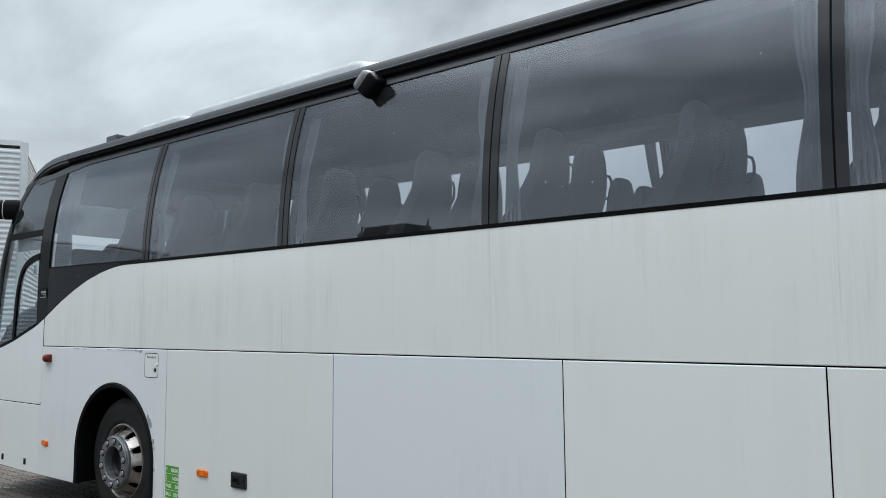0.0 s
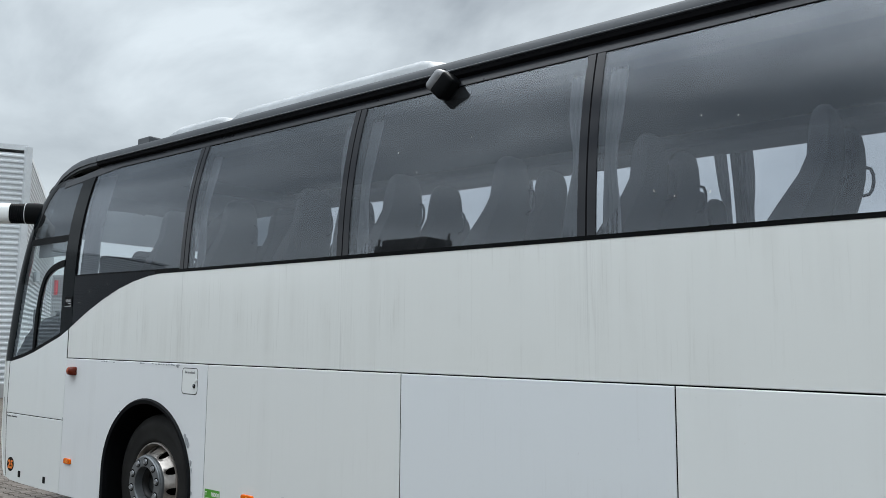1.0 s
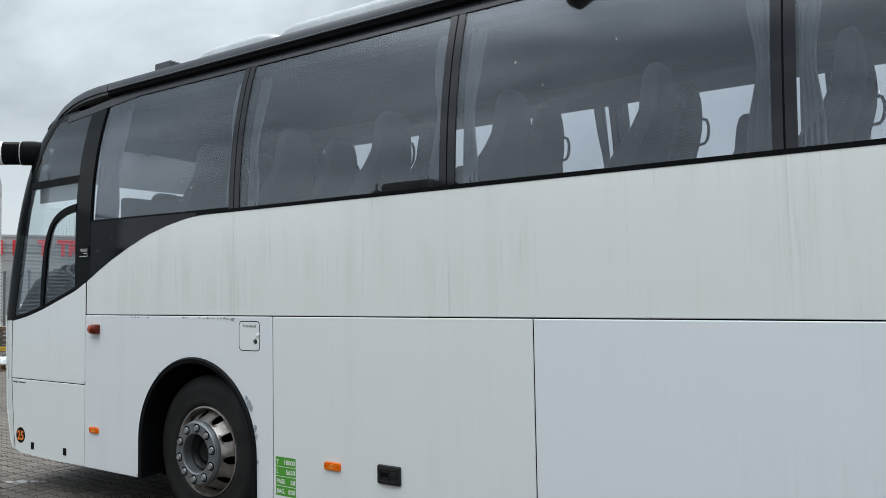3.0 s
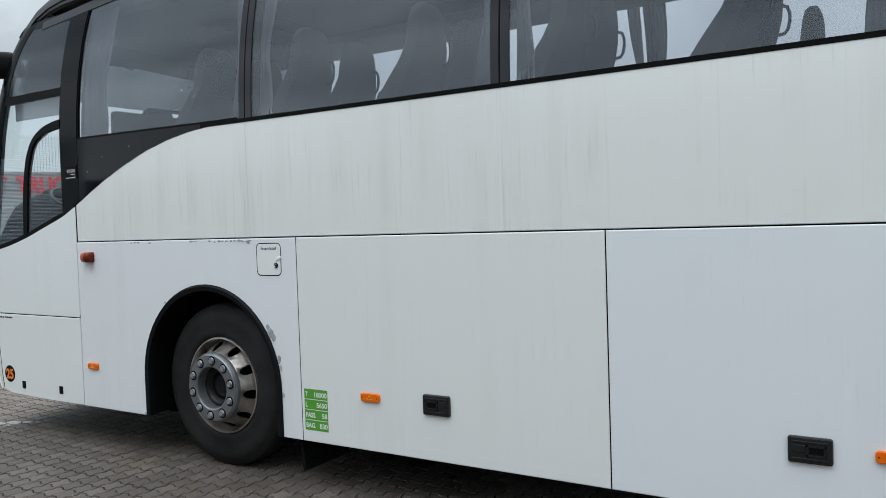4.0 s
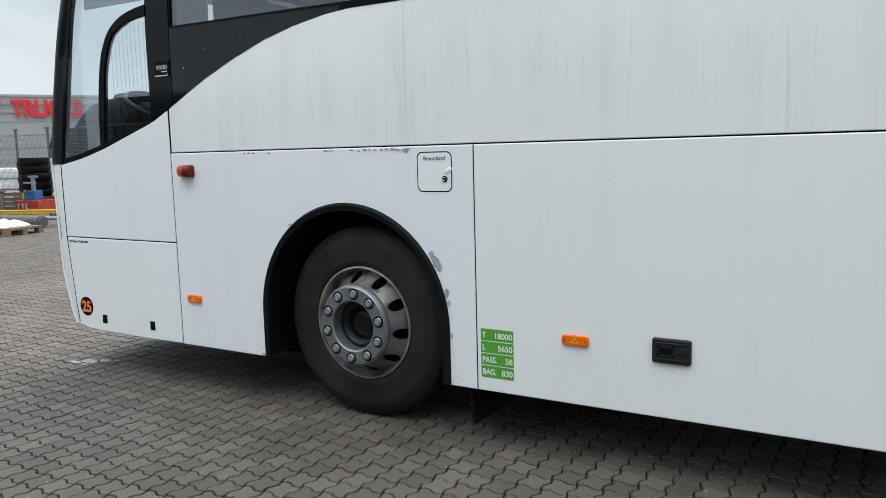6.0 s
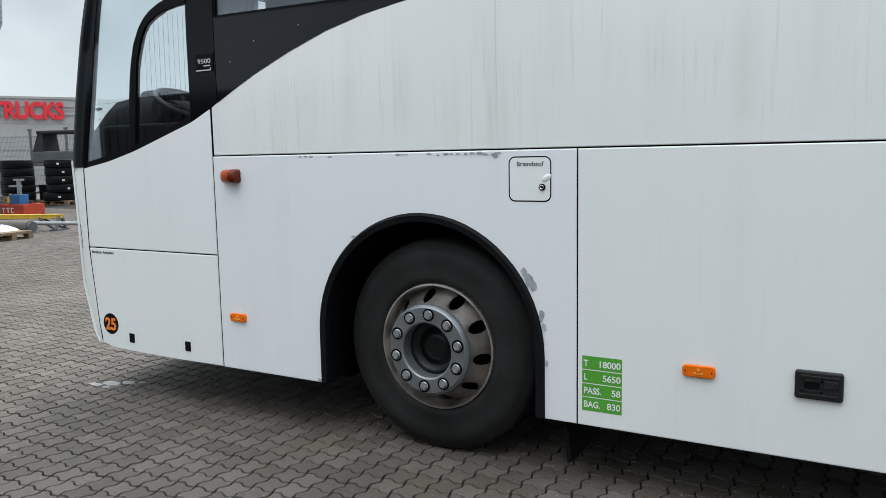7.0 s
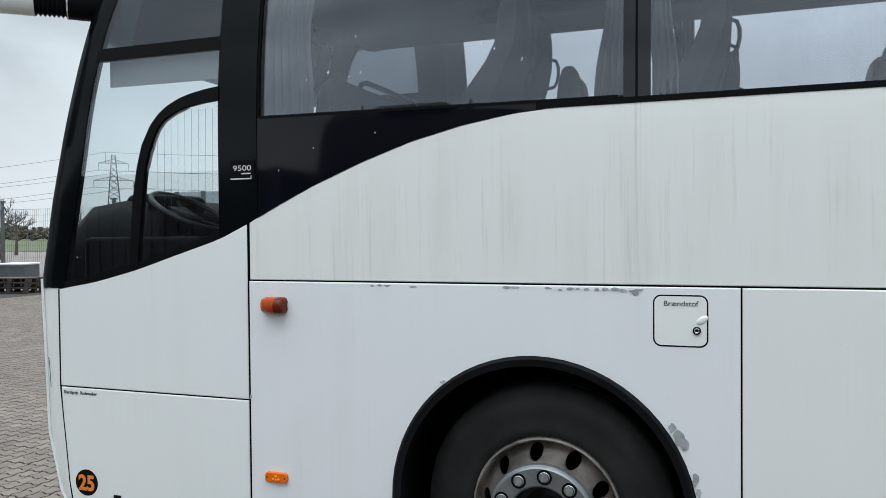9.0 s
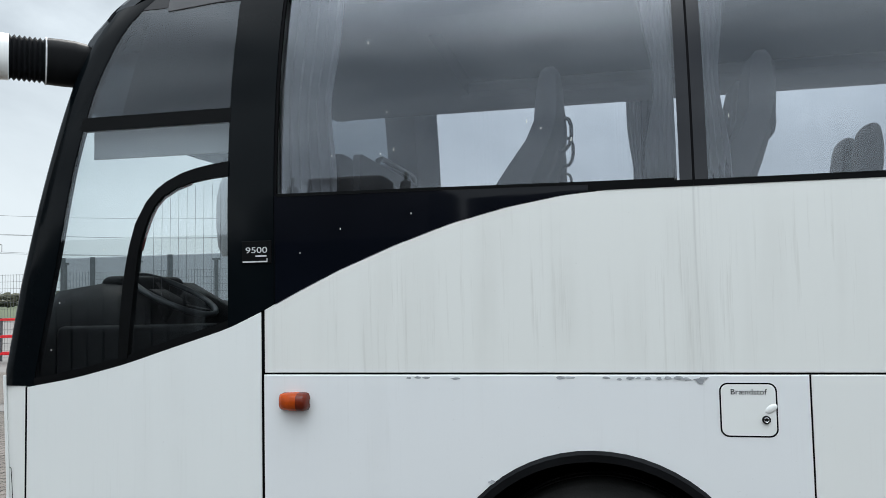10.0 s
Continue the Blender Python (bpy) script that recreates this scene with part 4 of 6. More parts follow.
# green data sticker
st = part("data_sticker", prism(bmesh.new(), [(2.062, 0.338), (2.230, 0.338), (2.230, 0.570), (2.062, 0.570)], -0.0108, -0.0095), M_GREEN, coach, "green sticker with white weight and seat figures")
for k in range(1, 4):
    z = 0.338 + 0.232 * k / 4
    part("ruling", boxes((2.062, 2.230, -0.0114, -0.0104, z - 0.0016, z + 0.0016)), M_WHITE_PRINT, st)
for k, (a, b) in enumerate((("BAG.", "830"), ("PASS.", "58"), ("L", "5650"), ("T", "18000"))):
    z = 0.353 + 0.058 * k
    letters(a, 0.038, M_WHITE_PRINT, "sticker_lettering", st, pose(2.069, -0.0112, z), "LEFT", squeeze=0.86, bold=0.0007)
    letters(b, 0.038, M_WHITE_PRINT, "sticker_lettering", st, pose(2.225, -0.0112, z), "RIGHT", squeeze=1.0, bold=0.0007)

# round number sticker, jack covers, small print, badge
disc = part("round_sticker", prism(bmesh.new(), [(-0.938 + 0.068 * math.cos(a), 0.426 + 0.064 * math.sin(a)) for a in span(0, math.tau * 31 / 32, 31)], -0.0052, -0.0035), M_BLACK, coach, "round black sticker with orange figures")
letters("25", 0.102, M_DISC_ORANGE, "sticker_lettering", disc, pose(-0.938, -0.0056, 0.390), "CENTER", 0.0009, 0.98, 0.0035)
for x in (-0.752, -0.278):
    part("jack_cover", prism(bmesh.new(), lozenge(x - 0.022, x + 0.022, 0.327, 0.383, 0.004), -0.0075, -0.0035, 0.002), M_BLACK, coach, "small black square plug")
letters("Starthjælp  Rudevasker", 0.0215, M_DARK_PRINT, "small_lettering", coach, pose(-1.070, -0.0046, 0.855), "LEFT", squeeze=1.02, bold=0.0004)
badge = part("badge", prism(bmesh.new(), [(-0.090, 1.867), (0.038, 1.867), (0.038, 1.958), (-0.090, 1.958)], -0.0085, -0.002, 0.002), M_BLACK, coach, "small black badge with silver figures")
letters("9500", 0.034, M_SILVER, "badge_lettering", badge, pose(-0.026, -0.0090, 1.909), "CENTER", squeeze=1.42)
part("badge_print", boxes((-0.030, 0.018, -0.0094, -0.0084, 1.893, 1.899)), M_SILVER, badge)
part("badge_line", boxes((-0.086, 0.022, -0.0094, -0.0084, 1.8705, 1.876), (0.018, 0.022, -0.0094, -0.0084, 1.876, 1.886)), M_SILVER, badge)

# chipped paint and exposed filler
random.seed(7)
CHIPS = []
def chip(cx, cz, w_, h_, y=-0.0106):
    n = 11
    pts = []
    for k in range(n):
        a = k * math.tau / n
        r = random.uniform(0.6, 1.15)
        pts.append((cx + w_ * r * math.cos(a), cz + h_ * r * math.sin(a)))
    CHIPS.append(0)
    y -= 0.00012 * len(CHIPS)
    part("paint_chip", prism(bmesh.new(), pts, y, y + 0.0030), M_CHIP, coach)


for x in (0.60, 0.635, 0.67, 0.785, 1.18, 1.21, 1.345, 1.39, 1.43, 1.46, 1.49, 1.53, 1.56, 1.595, 1.625, 1.665, 1.685):
    chip(x, WAIST - G - 0.010 - random.uniform(0, 0.006), random.uniform(0.010, 0.024), random.uniform(0.004, 0.007))
chip(1.672, WAIST - 0.023, 0.016, 0.012)
for x, z, w_, h_ in ((1.80, 0.905, 0.016, 0.020), (1.825, 0.868, 0.022, 0.036), (1.845, 0.845, 0.018, 0.022), (1.883, 0.72, 0.013, 0.024), (1.895, 0.675, 0.010, 0.020), (1.905, 0.515, 0.006, 0.016), (0.915, 1.022, 0.018, 0.009), (0.945, 1.030, 0.010, 0.006), (0.672, 0.285, 0.012, 0.010)):
    chip(x, z, w_, h_)
chip(0.006, 0.905, 0.006, 0.010)

# side camera under the cove: a tilted black box with a grey hood on its shoulder
bm = bmesh.new()
box(bm, -0.082, 0.082, -0.07, 0.07, -0.066, 0.040, 0.022, 3)
sc = part("side_camera", bm, M_BLACK, coach, "black camera housing under the cove", smooth=50, at=pose(4.060, 0.105, 3.096, 12, -42, 0) @ Matrix.Diagonal((0.90, 0.90, 0.90, 1)))
bm = bmesh.new()
box(bm, -0.088, 0.070, -0.076, 0.090, 0.018, 0.094, 0.036, 4)
part("camera_hood", bm, plain("hood_grey", (0.22, 0.225, 0.235), 0.35), sc, "grey camera hood", smooth=50)
bm = bmesh.new()
tube(bm, [(0.03, 0.03, 0.05), (0.07, 0.09, 0.12)], 0.016, 8)
part("bracket", bm, M_BLACK, sc)

# ---- mirror on its arm ----
mir = new("mirror")
mir.parent = coach
tagged(mir, "white arm mirror hanging from a black elbow")
def loft(bm, rings_):
    vs = [[bm.verts.new(p) for p in r] for r in rings_]
    n = len(vs[0])
    for P, Q in zip(vs, vs[1:]):
        for k in range(n):
            bm.faces.new((P[k], P[(k + 1) % n], Q[(k + 1) % n], Q[k]))
    bm.faces.new(vs[0][::-1])
    bm.faces.new(vs[-1])
    return bm


def oval(c, d, ry, rz, n=16, power=2.6):
    """A rounded ring at c across the way d."""
    d = Vector(d).normalized()
    side = d.cross(Vector((0, 0, 1))).normalized()
    up = side.cross(d)
    pts = []
    for k in range(n):
        a = k * math.tau / n
        u, v = math.cos(a), math.sin(a)
        s = (abs(u) ** power + abs(v) ** power) ** (-1 / power)
        pts.append(Vector(c) + side * (u * s * ry) + up * (v * s * rz))
    return pts


ARM = Vector((-0.755, -0.656, 0.0)).normalized()
base = Vector((-0.915, 0.165, 2.798))
elbow_rings = [oval(base + ARM * s, ARM + Vector((0.15 * (0.16 - s) * 5, 0, -0.25 * (0.16 - s) * 5)), a, b) for s, a, b in ((-0.04, 0.05, 0.078), (0.0, 0.062, 0.098), (0.06, 0.070, 0.104), (0.12, 0.072, 0.104), (0.178, 0.073, 0.102))]
part("elbow", loft(bmesh.new(), elbow_rings), M_BLACK, mir, "black plastic elbow", smooth=50)
rings_ = []
for i in range(15):
    k = 0.012 if i % 2 else 0.0
    rings_.append(oval(base + ARM * (0.185 + 0.0100 * i), ARM, 0.074 - k, 0.099 - k))
part("bellows", loft(bmesh.new(), rings_), M_RUBBER, mir, "ribbed black rubber bellows", smooth=20)
part("clip", loft(bmesh.new(), [oval(base + ARM * q, ARM, 0.0755, 0.1040) for q in (0.1785, 0.1845)]), M_SILVER, mir, "pale clip ring")
tip = base + ARM * 0.326
part("arm", loft(bmesh.new(), [oval(tip + ARM * s, ARM, a, b) for s, a, b in ((0, 0.074, 0.100), (0.12, 0.076, 0.100), (0.32, 0.078, 0.104), (0.44, 0.070, 0.10), (0.48, 0.05, 0.08))]), M_WHITE_LOW, mir, "white arm", smooth=50)
hc = tip + ARM * 0.42
head = bmesh.new()
dn = Vector((0, 0, -1))
def slab(c, a, b, n=16):
    pts = []
    for k in range(n):
        t_ = k * math.tau / n
        u, v = math.cos(t_), math.sin(t_)
        s = (abs(u) ** 3 + abs(v) ** 3) ** (-1 / 3)
        pts.append(Vector(c) + Vector((ARM.y, -ARM.x, 0)) * (v * s * b) + Vector((ARM.x, ARM.y, 0)) * (u * s * a))
    return pts
loft(head, [slab(hc + dn * s, a, b) for s, a, b in ((-0.02, 0.06, 0.05), (0.06, 0.10, 0.085), (0.18, 0.115, 0.11), (0.40, 0.115, 0.115), (0.58, 0.105, 0.10), (0.66, 0.07, 0.07))])
part("mirror_housing", head, plain("mirror_grey", (0.38, 0.39, 0.40), 0.4), mir, "grey mirror housing", smooth=50)

# the same mirror on the door side
far_mir = new("mirror")
far_mir.parent = coach
tagged(far_mir, "white arm mirror hanging from a black elbow on the door side")
flip = Matrix.Translation((0, WIDE, 0)) @ Matrix.Diagonal((1, -1, 1, 1))
for src in list(mir.children):
    me = src.data.copy()
    me.transform(flip)
    if src.name.startswith("mirror_housing"):
        me.transform(Matrix.Translation((-0.17, 0.10, -0.06)))
    elif src.name.startswith("arm"):
        me.transform(Matrix.Translation((-0.09, 0.06, -0.02)))
    me.flip_normals()
    o = new(src.name.split(".")[0], me)
    o.parent = far_mir

# ---- cabin ----
def seat_mesh():
    bm = bmesh.new()
    rings_ = []
    # height, front and rear of the back, and its width
    for z, f, r, w_ in ((0.42, -0.16, 0.00, 0.43), (0.60, -0.15, 0.05, 0.44), (0.75, -0.09, 0.095, 0.44), (0.86, -0.02, 0.135, 0.40), (0.97, 0.055, 0.172, 0.36), (1.05, 0.086, 0.192, 0.31), (1.13, 0.092, 0.198, 0.29), (1.20, 0.100, 0.196, 0.27), (1.255, 0.112, 0.188, 0.23), (1.28, 0.130, 0.175, 0.17)):
        s, t_ = (f + r) / 2, r - f
        rings_.append([(s + dx * t_, dy * w_ / 2, z) for dx, dy in ((-0.5, -0.9), (-0.6, 0), (-0.5, 0.9), (-0.2, 1.0), (0.3, 0.95), (0.5, 0.6), (0.5, -0.6), (0.3, -0.95), (-0.2, -1.0))])
    loft(bm, rings_)
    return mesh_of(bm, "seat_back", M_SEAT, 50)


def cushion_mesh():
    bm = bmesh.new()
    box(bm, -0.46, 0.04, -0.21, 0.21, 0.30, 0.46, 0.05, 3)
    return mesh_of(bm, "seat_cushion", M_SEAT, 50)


def grip_mesh():
    bm = bmesh.new()
    tube(bm, [(0.172, 0.10, 0.97), (0.202, 0.10, 0.975), (0.216, 0.10, 0.995), (0.224, 0.10, 1.03), (0.224, 0.10, 1.07), (0.214, 0.10, 1.10), (0.19, 0.10, 1.11)], 0.0085, 8)
    tube(bm, [(-0.02, 0.21, 0.62), (-0.20, 0.22, 0.63), (-0.30, 0.22, 0.60)], 0.022, 8)
    return mesh_of(bm, "seat_grip", M_BLACK, 50)


SB, SC_, SG = seat_mesh(), cushion_mesh(), grip_mesh()
def seat_at(x, y, z=1.36, turn=0, recline=0):
    s = new("passenger_seat", SB)
    s.parent = coach
    s.matrix_basis = pose(x, y, z, 0, recline, turn)
    for nm, me in (("seat_cushion", SC_), ("seat_grip", SG)):
        o = new(nm, me)
        o.parent = s
    return s


PITCH = 0.818
for i in range(12):
    for y in (0.28, 0.73):
        seat_at(1.000 + PITCH * i, y, 1.36, 0, random.choice((0, 0, 0.5, 1)))
# the middle door's stairwell takes two rows on the far side
for x in [0.93, 1.86, 2.69] + [4.74 + PITCH * i for i in range(7)]:
    for y in (1.86, 2.30):
        seat_at(x, y, 1.36, 0, random.choice((0, 0, 0.5, 1)))
# single seat beside the stairwell
seat_at(4.36, 1.74)
seat_at(-0.02, 0.62, 1.12)
# racks with reading panels
for far in (False, True):
    pts = [(0.17, 3.02), (0.22, 2.985), (0.40, 2.965), (0.66, 2.975), (0.70, 3.00), (0.69, 3.06), (0.60, 3.09), (0.17, 3.09)]
    bm = bmesh.new()
    a = [bm.verts.new((0.50, WIDE - y if far else y, z)) for y, z in pts]
    b = [bm.verts.new((END - 0.3, WIDE - y if far else y, z)) for y, z in pts]
    bm.faces.new(a)
    bm.faces.new(b[::-1])
    for k in range(len(pts)):
        j = (k + 1) % len(pts)
        bm.faces.new((a[k], a[j], b[j], b[k]))
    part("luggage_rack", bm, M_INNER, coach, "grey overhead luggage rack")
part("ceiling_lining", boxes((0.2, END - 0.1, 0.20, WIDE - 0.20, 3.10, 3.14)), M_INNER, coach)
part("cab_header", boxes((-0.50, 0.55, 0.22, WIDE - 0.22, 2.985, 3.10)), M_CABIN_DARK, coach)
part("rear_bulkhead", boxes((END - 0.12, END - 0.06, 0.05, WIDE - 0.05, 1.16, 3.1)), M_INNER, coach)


def curtain(x0, x1, far, gather, folds=7, z0=2.13, z1=3.05):
    """A hanging curtain drawn to a pillar, waisted by its tie-back."""
    bm = bmesh.new()
    nz, nx = 14, folds * 4
    s = 1 if x1 > x0 else -1
    grid = []
    for k in range(nz + 1):
        z = z0 + (z1 - z0) * k / nz
        u = k / nz
        w_ = abs(x1 - x0) * (1 - gather * math.exp(-((u - 0.42) / 0.22) ** 2))
        row = []
        for j in range(nx + 1):
            v = j / nx
            y = lean(z) + 0.075 + 0.016 * math.sin(v * folds * math.tau + 0.6 * math.sin(3 * u)) + 0.01 * noise.noise((v * 6, u * 3, x0))
            row.append(bm.verts.new((x0 + s * w_ * v, WIDE - y if far else y, z)))
        grid.append(row)
    for P, Q in zip(grid, grid[1:]):
        for j in range(nx):
            bm.faces.new((P[j], P[j + 1], Q[j + 1], Q[j]))
    bmesh.ops.solidify(bm, geom=bm.faces, thickness=0.003)
    part("curtain", bm, M_CURTAIN, coach, "light grey pleated curtain tied back", smooth=70)


for far in (False, True):
    if not far:
        curtain(-0.02, 0.29, far, 0.1, 7)
    for j, b in enumerate(JOINTS[1:-1]):
        curtain(b - 0.05, b - 0.055 - (0.088 if far else 0.115), far, 0.40, 4)
        curtain(b + 0.05, b + 0.05 + (0.088 if far else 0.10), far, 0.35, 4)

# sheer roller blind inside the windscreen's top
nose("windscreen_blind", span(2.60, 3.02, 5), [y for y in NY if 0.14 <= y <= WIDE - 0.14], M_SHEER, "sheer grey roller blind half drawn", 0.06, 0.002)
# low partition behind the driver, with a bent grab rail on it
bm = bmesh.new()
prism(bm, lozenge(0.045, 1.05, 1.20, 2.302, 0.03, 5), 0.0, 0.03, 0.004)
screen = part("driver_partition", bm, M_SEAT, coach, "dark partition panel behind the driver", at=pose(0.40, 0, 0, 0, 0, 90))
part("grab_rail", tube(bmesh.new(), [(0.34, 0.015, 2.29), (0.36, 0.015, 2.325), (0.42, 0.015, 2.342), (0.70, 0.015, 2.345), (0.98, 0.015, 2.345), (1.03, 0.015, 2.33), (1.035, 0.015, 2.27)], 0.013, 8), M_BLACK, screen, "black bent grab rail", smooth=50)
# fine scratches and dried drops on the panes
random.seed(31)
for k in range(34):
    x, z = random.uniform(0.2, 8.0), random.uniform(2.2, 2.95)
    if min(abs(x - j) for j in JOINTS) < 0.09:
        continue
    h, w_ = random.uniform(0.004, 0.018), random.uniform(0.001, 0.0022)
    d = random.uniform(-0.2, 0.2) * h
    bm = bmesh.new()
    vs = [bm.verts.new((x + a + d * b, lean(z + h * b) - 0.0012, z + h * b)) for a, b in ((-w_, 0), (w_, 0), (w_ * 0.6, 1), (-w_ * 0.6, 1))]
    bm.faces.new(vs)
    part("dried_drop", bm, M_WHITE_PRINT, coach)
for x, z in ((-0.93, 1.72), (-0.97, 1.52), (-0.72, 1.94), (0.33, 1.99), (0.62, 2.04), (0.16, 1.90)):
    part("dried_drop", boxes((x, x + 0.003, -0.0092, -0.0086, z, z + 0.007)), M_WHITE_PRINT, coach)

# dark sun screen behind the quarter pane
bm = bmesh.new()
rows = []
for k in range(7):
    z = 2.53 + 0.50 * k / 6
    rows.append([bm.verts.new((x, lean(z) + 0.024, z)) for x in (-0.675 + 0.085 * k / 6, -0.16)])
for A_, B_ in zip(rows, rows[1:]):
    bm.faces.new((A_[0], A_[1], B_[1], B_[0]))
bmesh.ops.solidify(bm, geom=bm.faces, thickness=0.004)
part("sun_screen", bm, M_CABIN_DARK, coach, "dark screen behind the quarter pane", smooth=40)
# dashboard, steering wheel, blind
bm = bmesh.new()
prof = [(-1.36, 1.20), (-1.36, 1.70), (-1.24, 1.80), (-1.02, 1.83), (-0.88, 1.82), (-0.78, 1.74), (-0.74, 1.62), (-0.80, 1.45), (-0.86, 1.16)]
loft(bm, [[(x + dx, y, z - dz) for x, z in prof] for y, dx, dz in ((0.10, 0.16, 0.26), (0.20, 0.12, 0.10), (0.34, 0.04, 0.02), (0.60, 0.0, 0.0), (1.1, -0.05, 0.0), (1.5, -0.08, 0.10), (2.3, -0.05, 0.16))])
dash = part("dashboard", bm, M_DASH, coach, "dark grey moulded dashboard", smooth=40)
part("instrument_hood", box(bmesh.new(), -1.00, -0.80, 0.34, 0.80, 1.74, 1.846, 0.045, 4), M_DASH, dash, smooth=50)
part("side_console", box(bmesh.new(), -1.02, -0.30, 0.075, 0.26, 1.20, 1.62, 0.03, 3), M_DASH, coach, smooth=50)
sw = bmesh.new()
tube(sw, [(0.209 * math.cos(a), 0.209 * math.sin(a), 0) for a in span(0, math.tau * 39 / 40, 39)], 0.0145, 10, True)
wheel_m = pose(-0.677, 0.474, 1.752, 0, 28, 0)
steer = part("steering_wheel", sw, M_GRIP, coach, "dark grey steering wheel", smooth=60, at=wheel_m)
bm = bmesh.new()
box(bm, -0.10, 0.07, -0.075, 0.075, -0.05, -0.015, 0.015)
for a in (20, 160, 270):
    d = Vector((math.cos(radians(a)), math.sin(radians(a)), 0))
    bar(bm, d * 0.06 + Vector((0, 0, -0.03)), d * 0.20, 0.03, 0.014)
tube(bm, [(0, 0, -0.03), (-0.05, 0, -0.35)], 0.04, 10)
part("steering_hub", bm, M_DASH, steer, smooth=50)
part("side_blind", prism(bmesh.new(), [(-0.835, 2.350), (-0.17, 2.346), (-0.17, 2.53), (-0.835, 2.53)], 0.085, 0.095), M_BLIND, coach, "grey side window blind")

# ---- paved yard ----
PX, PY, GAP = 0.1128, 0.1115, 0.0046


def paver_concrete():
    m, t, b, ln = nodes_of("paver_concrete")
    geo = t.nodes.new("ShaderNodeNewGeometry")
    oi = t.nodes.new("ShaderNodeObjectInfo")
    add = t.nodes.new("ShaderNodeMath")
    add.operation = "ADD"
    ln(geo.outputs["Random Per Island"], add.inputs[0])
    ln(oi.outputs["Random"], add.inputs[1])
    fr = t.nodes.new("ShaderNodeMath")
    fr.operation = "FRACT"
    ln(add.outputs[0], fr.inputs[0])
    base = ramp_of(t, fr.outputs[0], [(0.0, (0.070, 0.0585, 0.048)), (0.5, (0.090, 0.076, 0.064)), (1.0, (0.116, 0.099, 0.084))])
    patch = ramp_of(t, noise_of(t, 0.7, 4), [(0.32, (0.72, 0.70, 0.66)), (0.68, (1.08, 1.08, 1.10))])
    col = mix_of(t, 1.0, base, patch, "MULTIPLY")
    grit = ramp_of(t, noise_of(t, 170, 4), [(0.28, (0.35,) * 3), (0.50, (1, 1, 1)), (0.72, (1.7, 1.7, 1.66))])
    col = mix_of(t, 0.9, col, grit, "MULTIPLY")
    moss = ramp_of(t, noise_of(t, 1.9, 4), [(0.60, (0, 0, 0)), (0.75, (0.45,) * 3)])
    col = mix_of(t, moss, col, (0.105, 0.085, 0.045))
    dots = ramp_of(t, noise_of(t, 70, 1), [(0.745, (0, 0, 0)), (0.77, (0.7,) * 3)])
    col = mix_of(t, dots, col, (0.45, 0.44, 0.42))
    ln(col, b.inputs["Base Color"])
    r = t.nodes.new("ShaderNodeMapRange")
    r.inputs["To Min"].default_value, r.inputs["To Max"].default_value = 0.48, 0.80
    ln(noise_of(t, 1.4, 5), r.inputs["Value"])
    ln(r.outputs["Result"], b.inputs["Roughness"])
    bump_of(t, noise_of(t, 150, 5), 0.8, 0.004, b)
    return m


M_PAVER = paver_concrete()
M_SAND = plain("joint_sand", (0.006, 0.0052, 0.0045), 0.95, var=0.35, scale=12, bump=0.5, bscale=200)
M_FAR_YARD = plain("far_paving", (0.105, 0.099, 0.094), 0.7, var=0.18, scale=0.8, bump=0.3, bscale=60)


def sway(u):
    """One lazy and one steep bend in each paver's length."""
    k = u * math.tau
    return 0.0098 * (math.sin(k) - 0.19 * math.sin(2 * k))


def wave(y):
    """Side sway of the joints that run across the coach."""
    return -sway(y / PY)


def cross(x):
    """Sway of the joints that run along the coach."""
    return sway(x / PX)


def outline(g, steps):
    pts = []
    for i in range(steps):
        u = g + (PX - 2 * g) * i / steps
        pts.append((u + (wave(g) if i == 0 else 0), g + cross(u)))
    for i in range(steps):
        v = g + (PY - 2 * g) * i / steps
        pts.append((PX - g + wave(v), v + (cross(-g) if i == 0 else 0)))
    for i in range(steps):
        u = PX - g - (PX - 2 * g) * i / steps
        pts.append((u + (wave(-g) if i == 0 else 0), PY - g + cross(u)))
    for i in range(steps):
        v = PY - g - (PY - 2 * g) * i / steps
        pts.append((g + wave(v), v + (cross(g) if i == 0 else 0)))
    return pts


TOPR, SIDE = outline(GAP + 0.0016, 9), outline(GAP, 9)
TOPM, SIDEM = outline(GAP + 0.0015, 7), outline(GAP, 7)
FARR = outline(GAP + 0.0012, 6)


def paver_mesh():
    bm = bmesh.new()
    a = [bm.verts.new((x, y, 0)) for x, y in TOPR]
    b = [bm.verts.new((x, y, -0.004)) for x, y in SIDE]
    c = [bm.verts.new((x, y, -0.016)) for x, y in SIDE]
    bm.faces.new(a)
    n = len(a)
    for k in range(n):
        j = (k + 1) % n
        bm.faces.new((a[k], b[k], b[j], a[j]))
        bm.faces.new((b[k], c[k], c[j], b[j]))
    return mesh_of(bm, "paver", M_PAVER)


def sheet(bm, x0, x1, y0, y1, z):
    bm.faces.new([bm.verts.new(p) for p in ((x0, y0, z), (x1, y0, z), (x1, y1, z), (x0, y1, z))])
gm = bmesh.new()
sheet(gm, -1500, 1500, -1500, 1500, -0.014)
tagged(part("ground", gm, M_FAR_YARD, None), "grey paved yard reaching to the horizon", "ground", kind="structure")
paving = tagged(new("pavement"), "dark grey interlocking wavy concrete pavers", "pavement", kind="structure")
paving.location = (0.02, 0.0105, 0)
bm = bmesh.new()
sheet(bm, -9, 9.7, -6.7, 8.0, -0.0125)
bm.faces.new([bm.verts.new((x, y, -0.0105)) for x, y in ((-9.002, -1.2), (-21.5, 1.6), (-23.5, 12.5), (-17.0, 15.5), (-9.002, 8.0))])
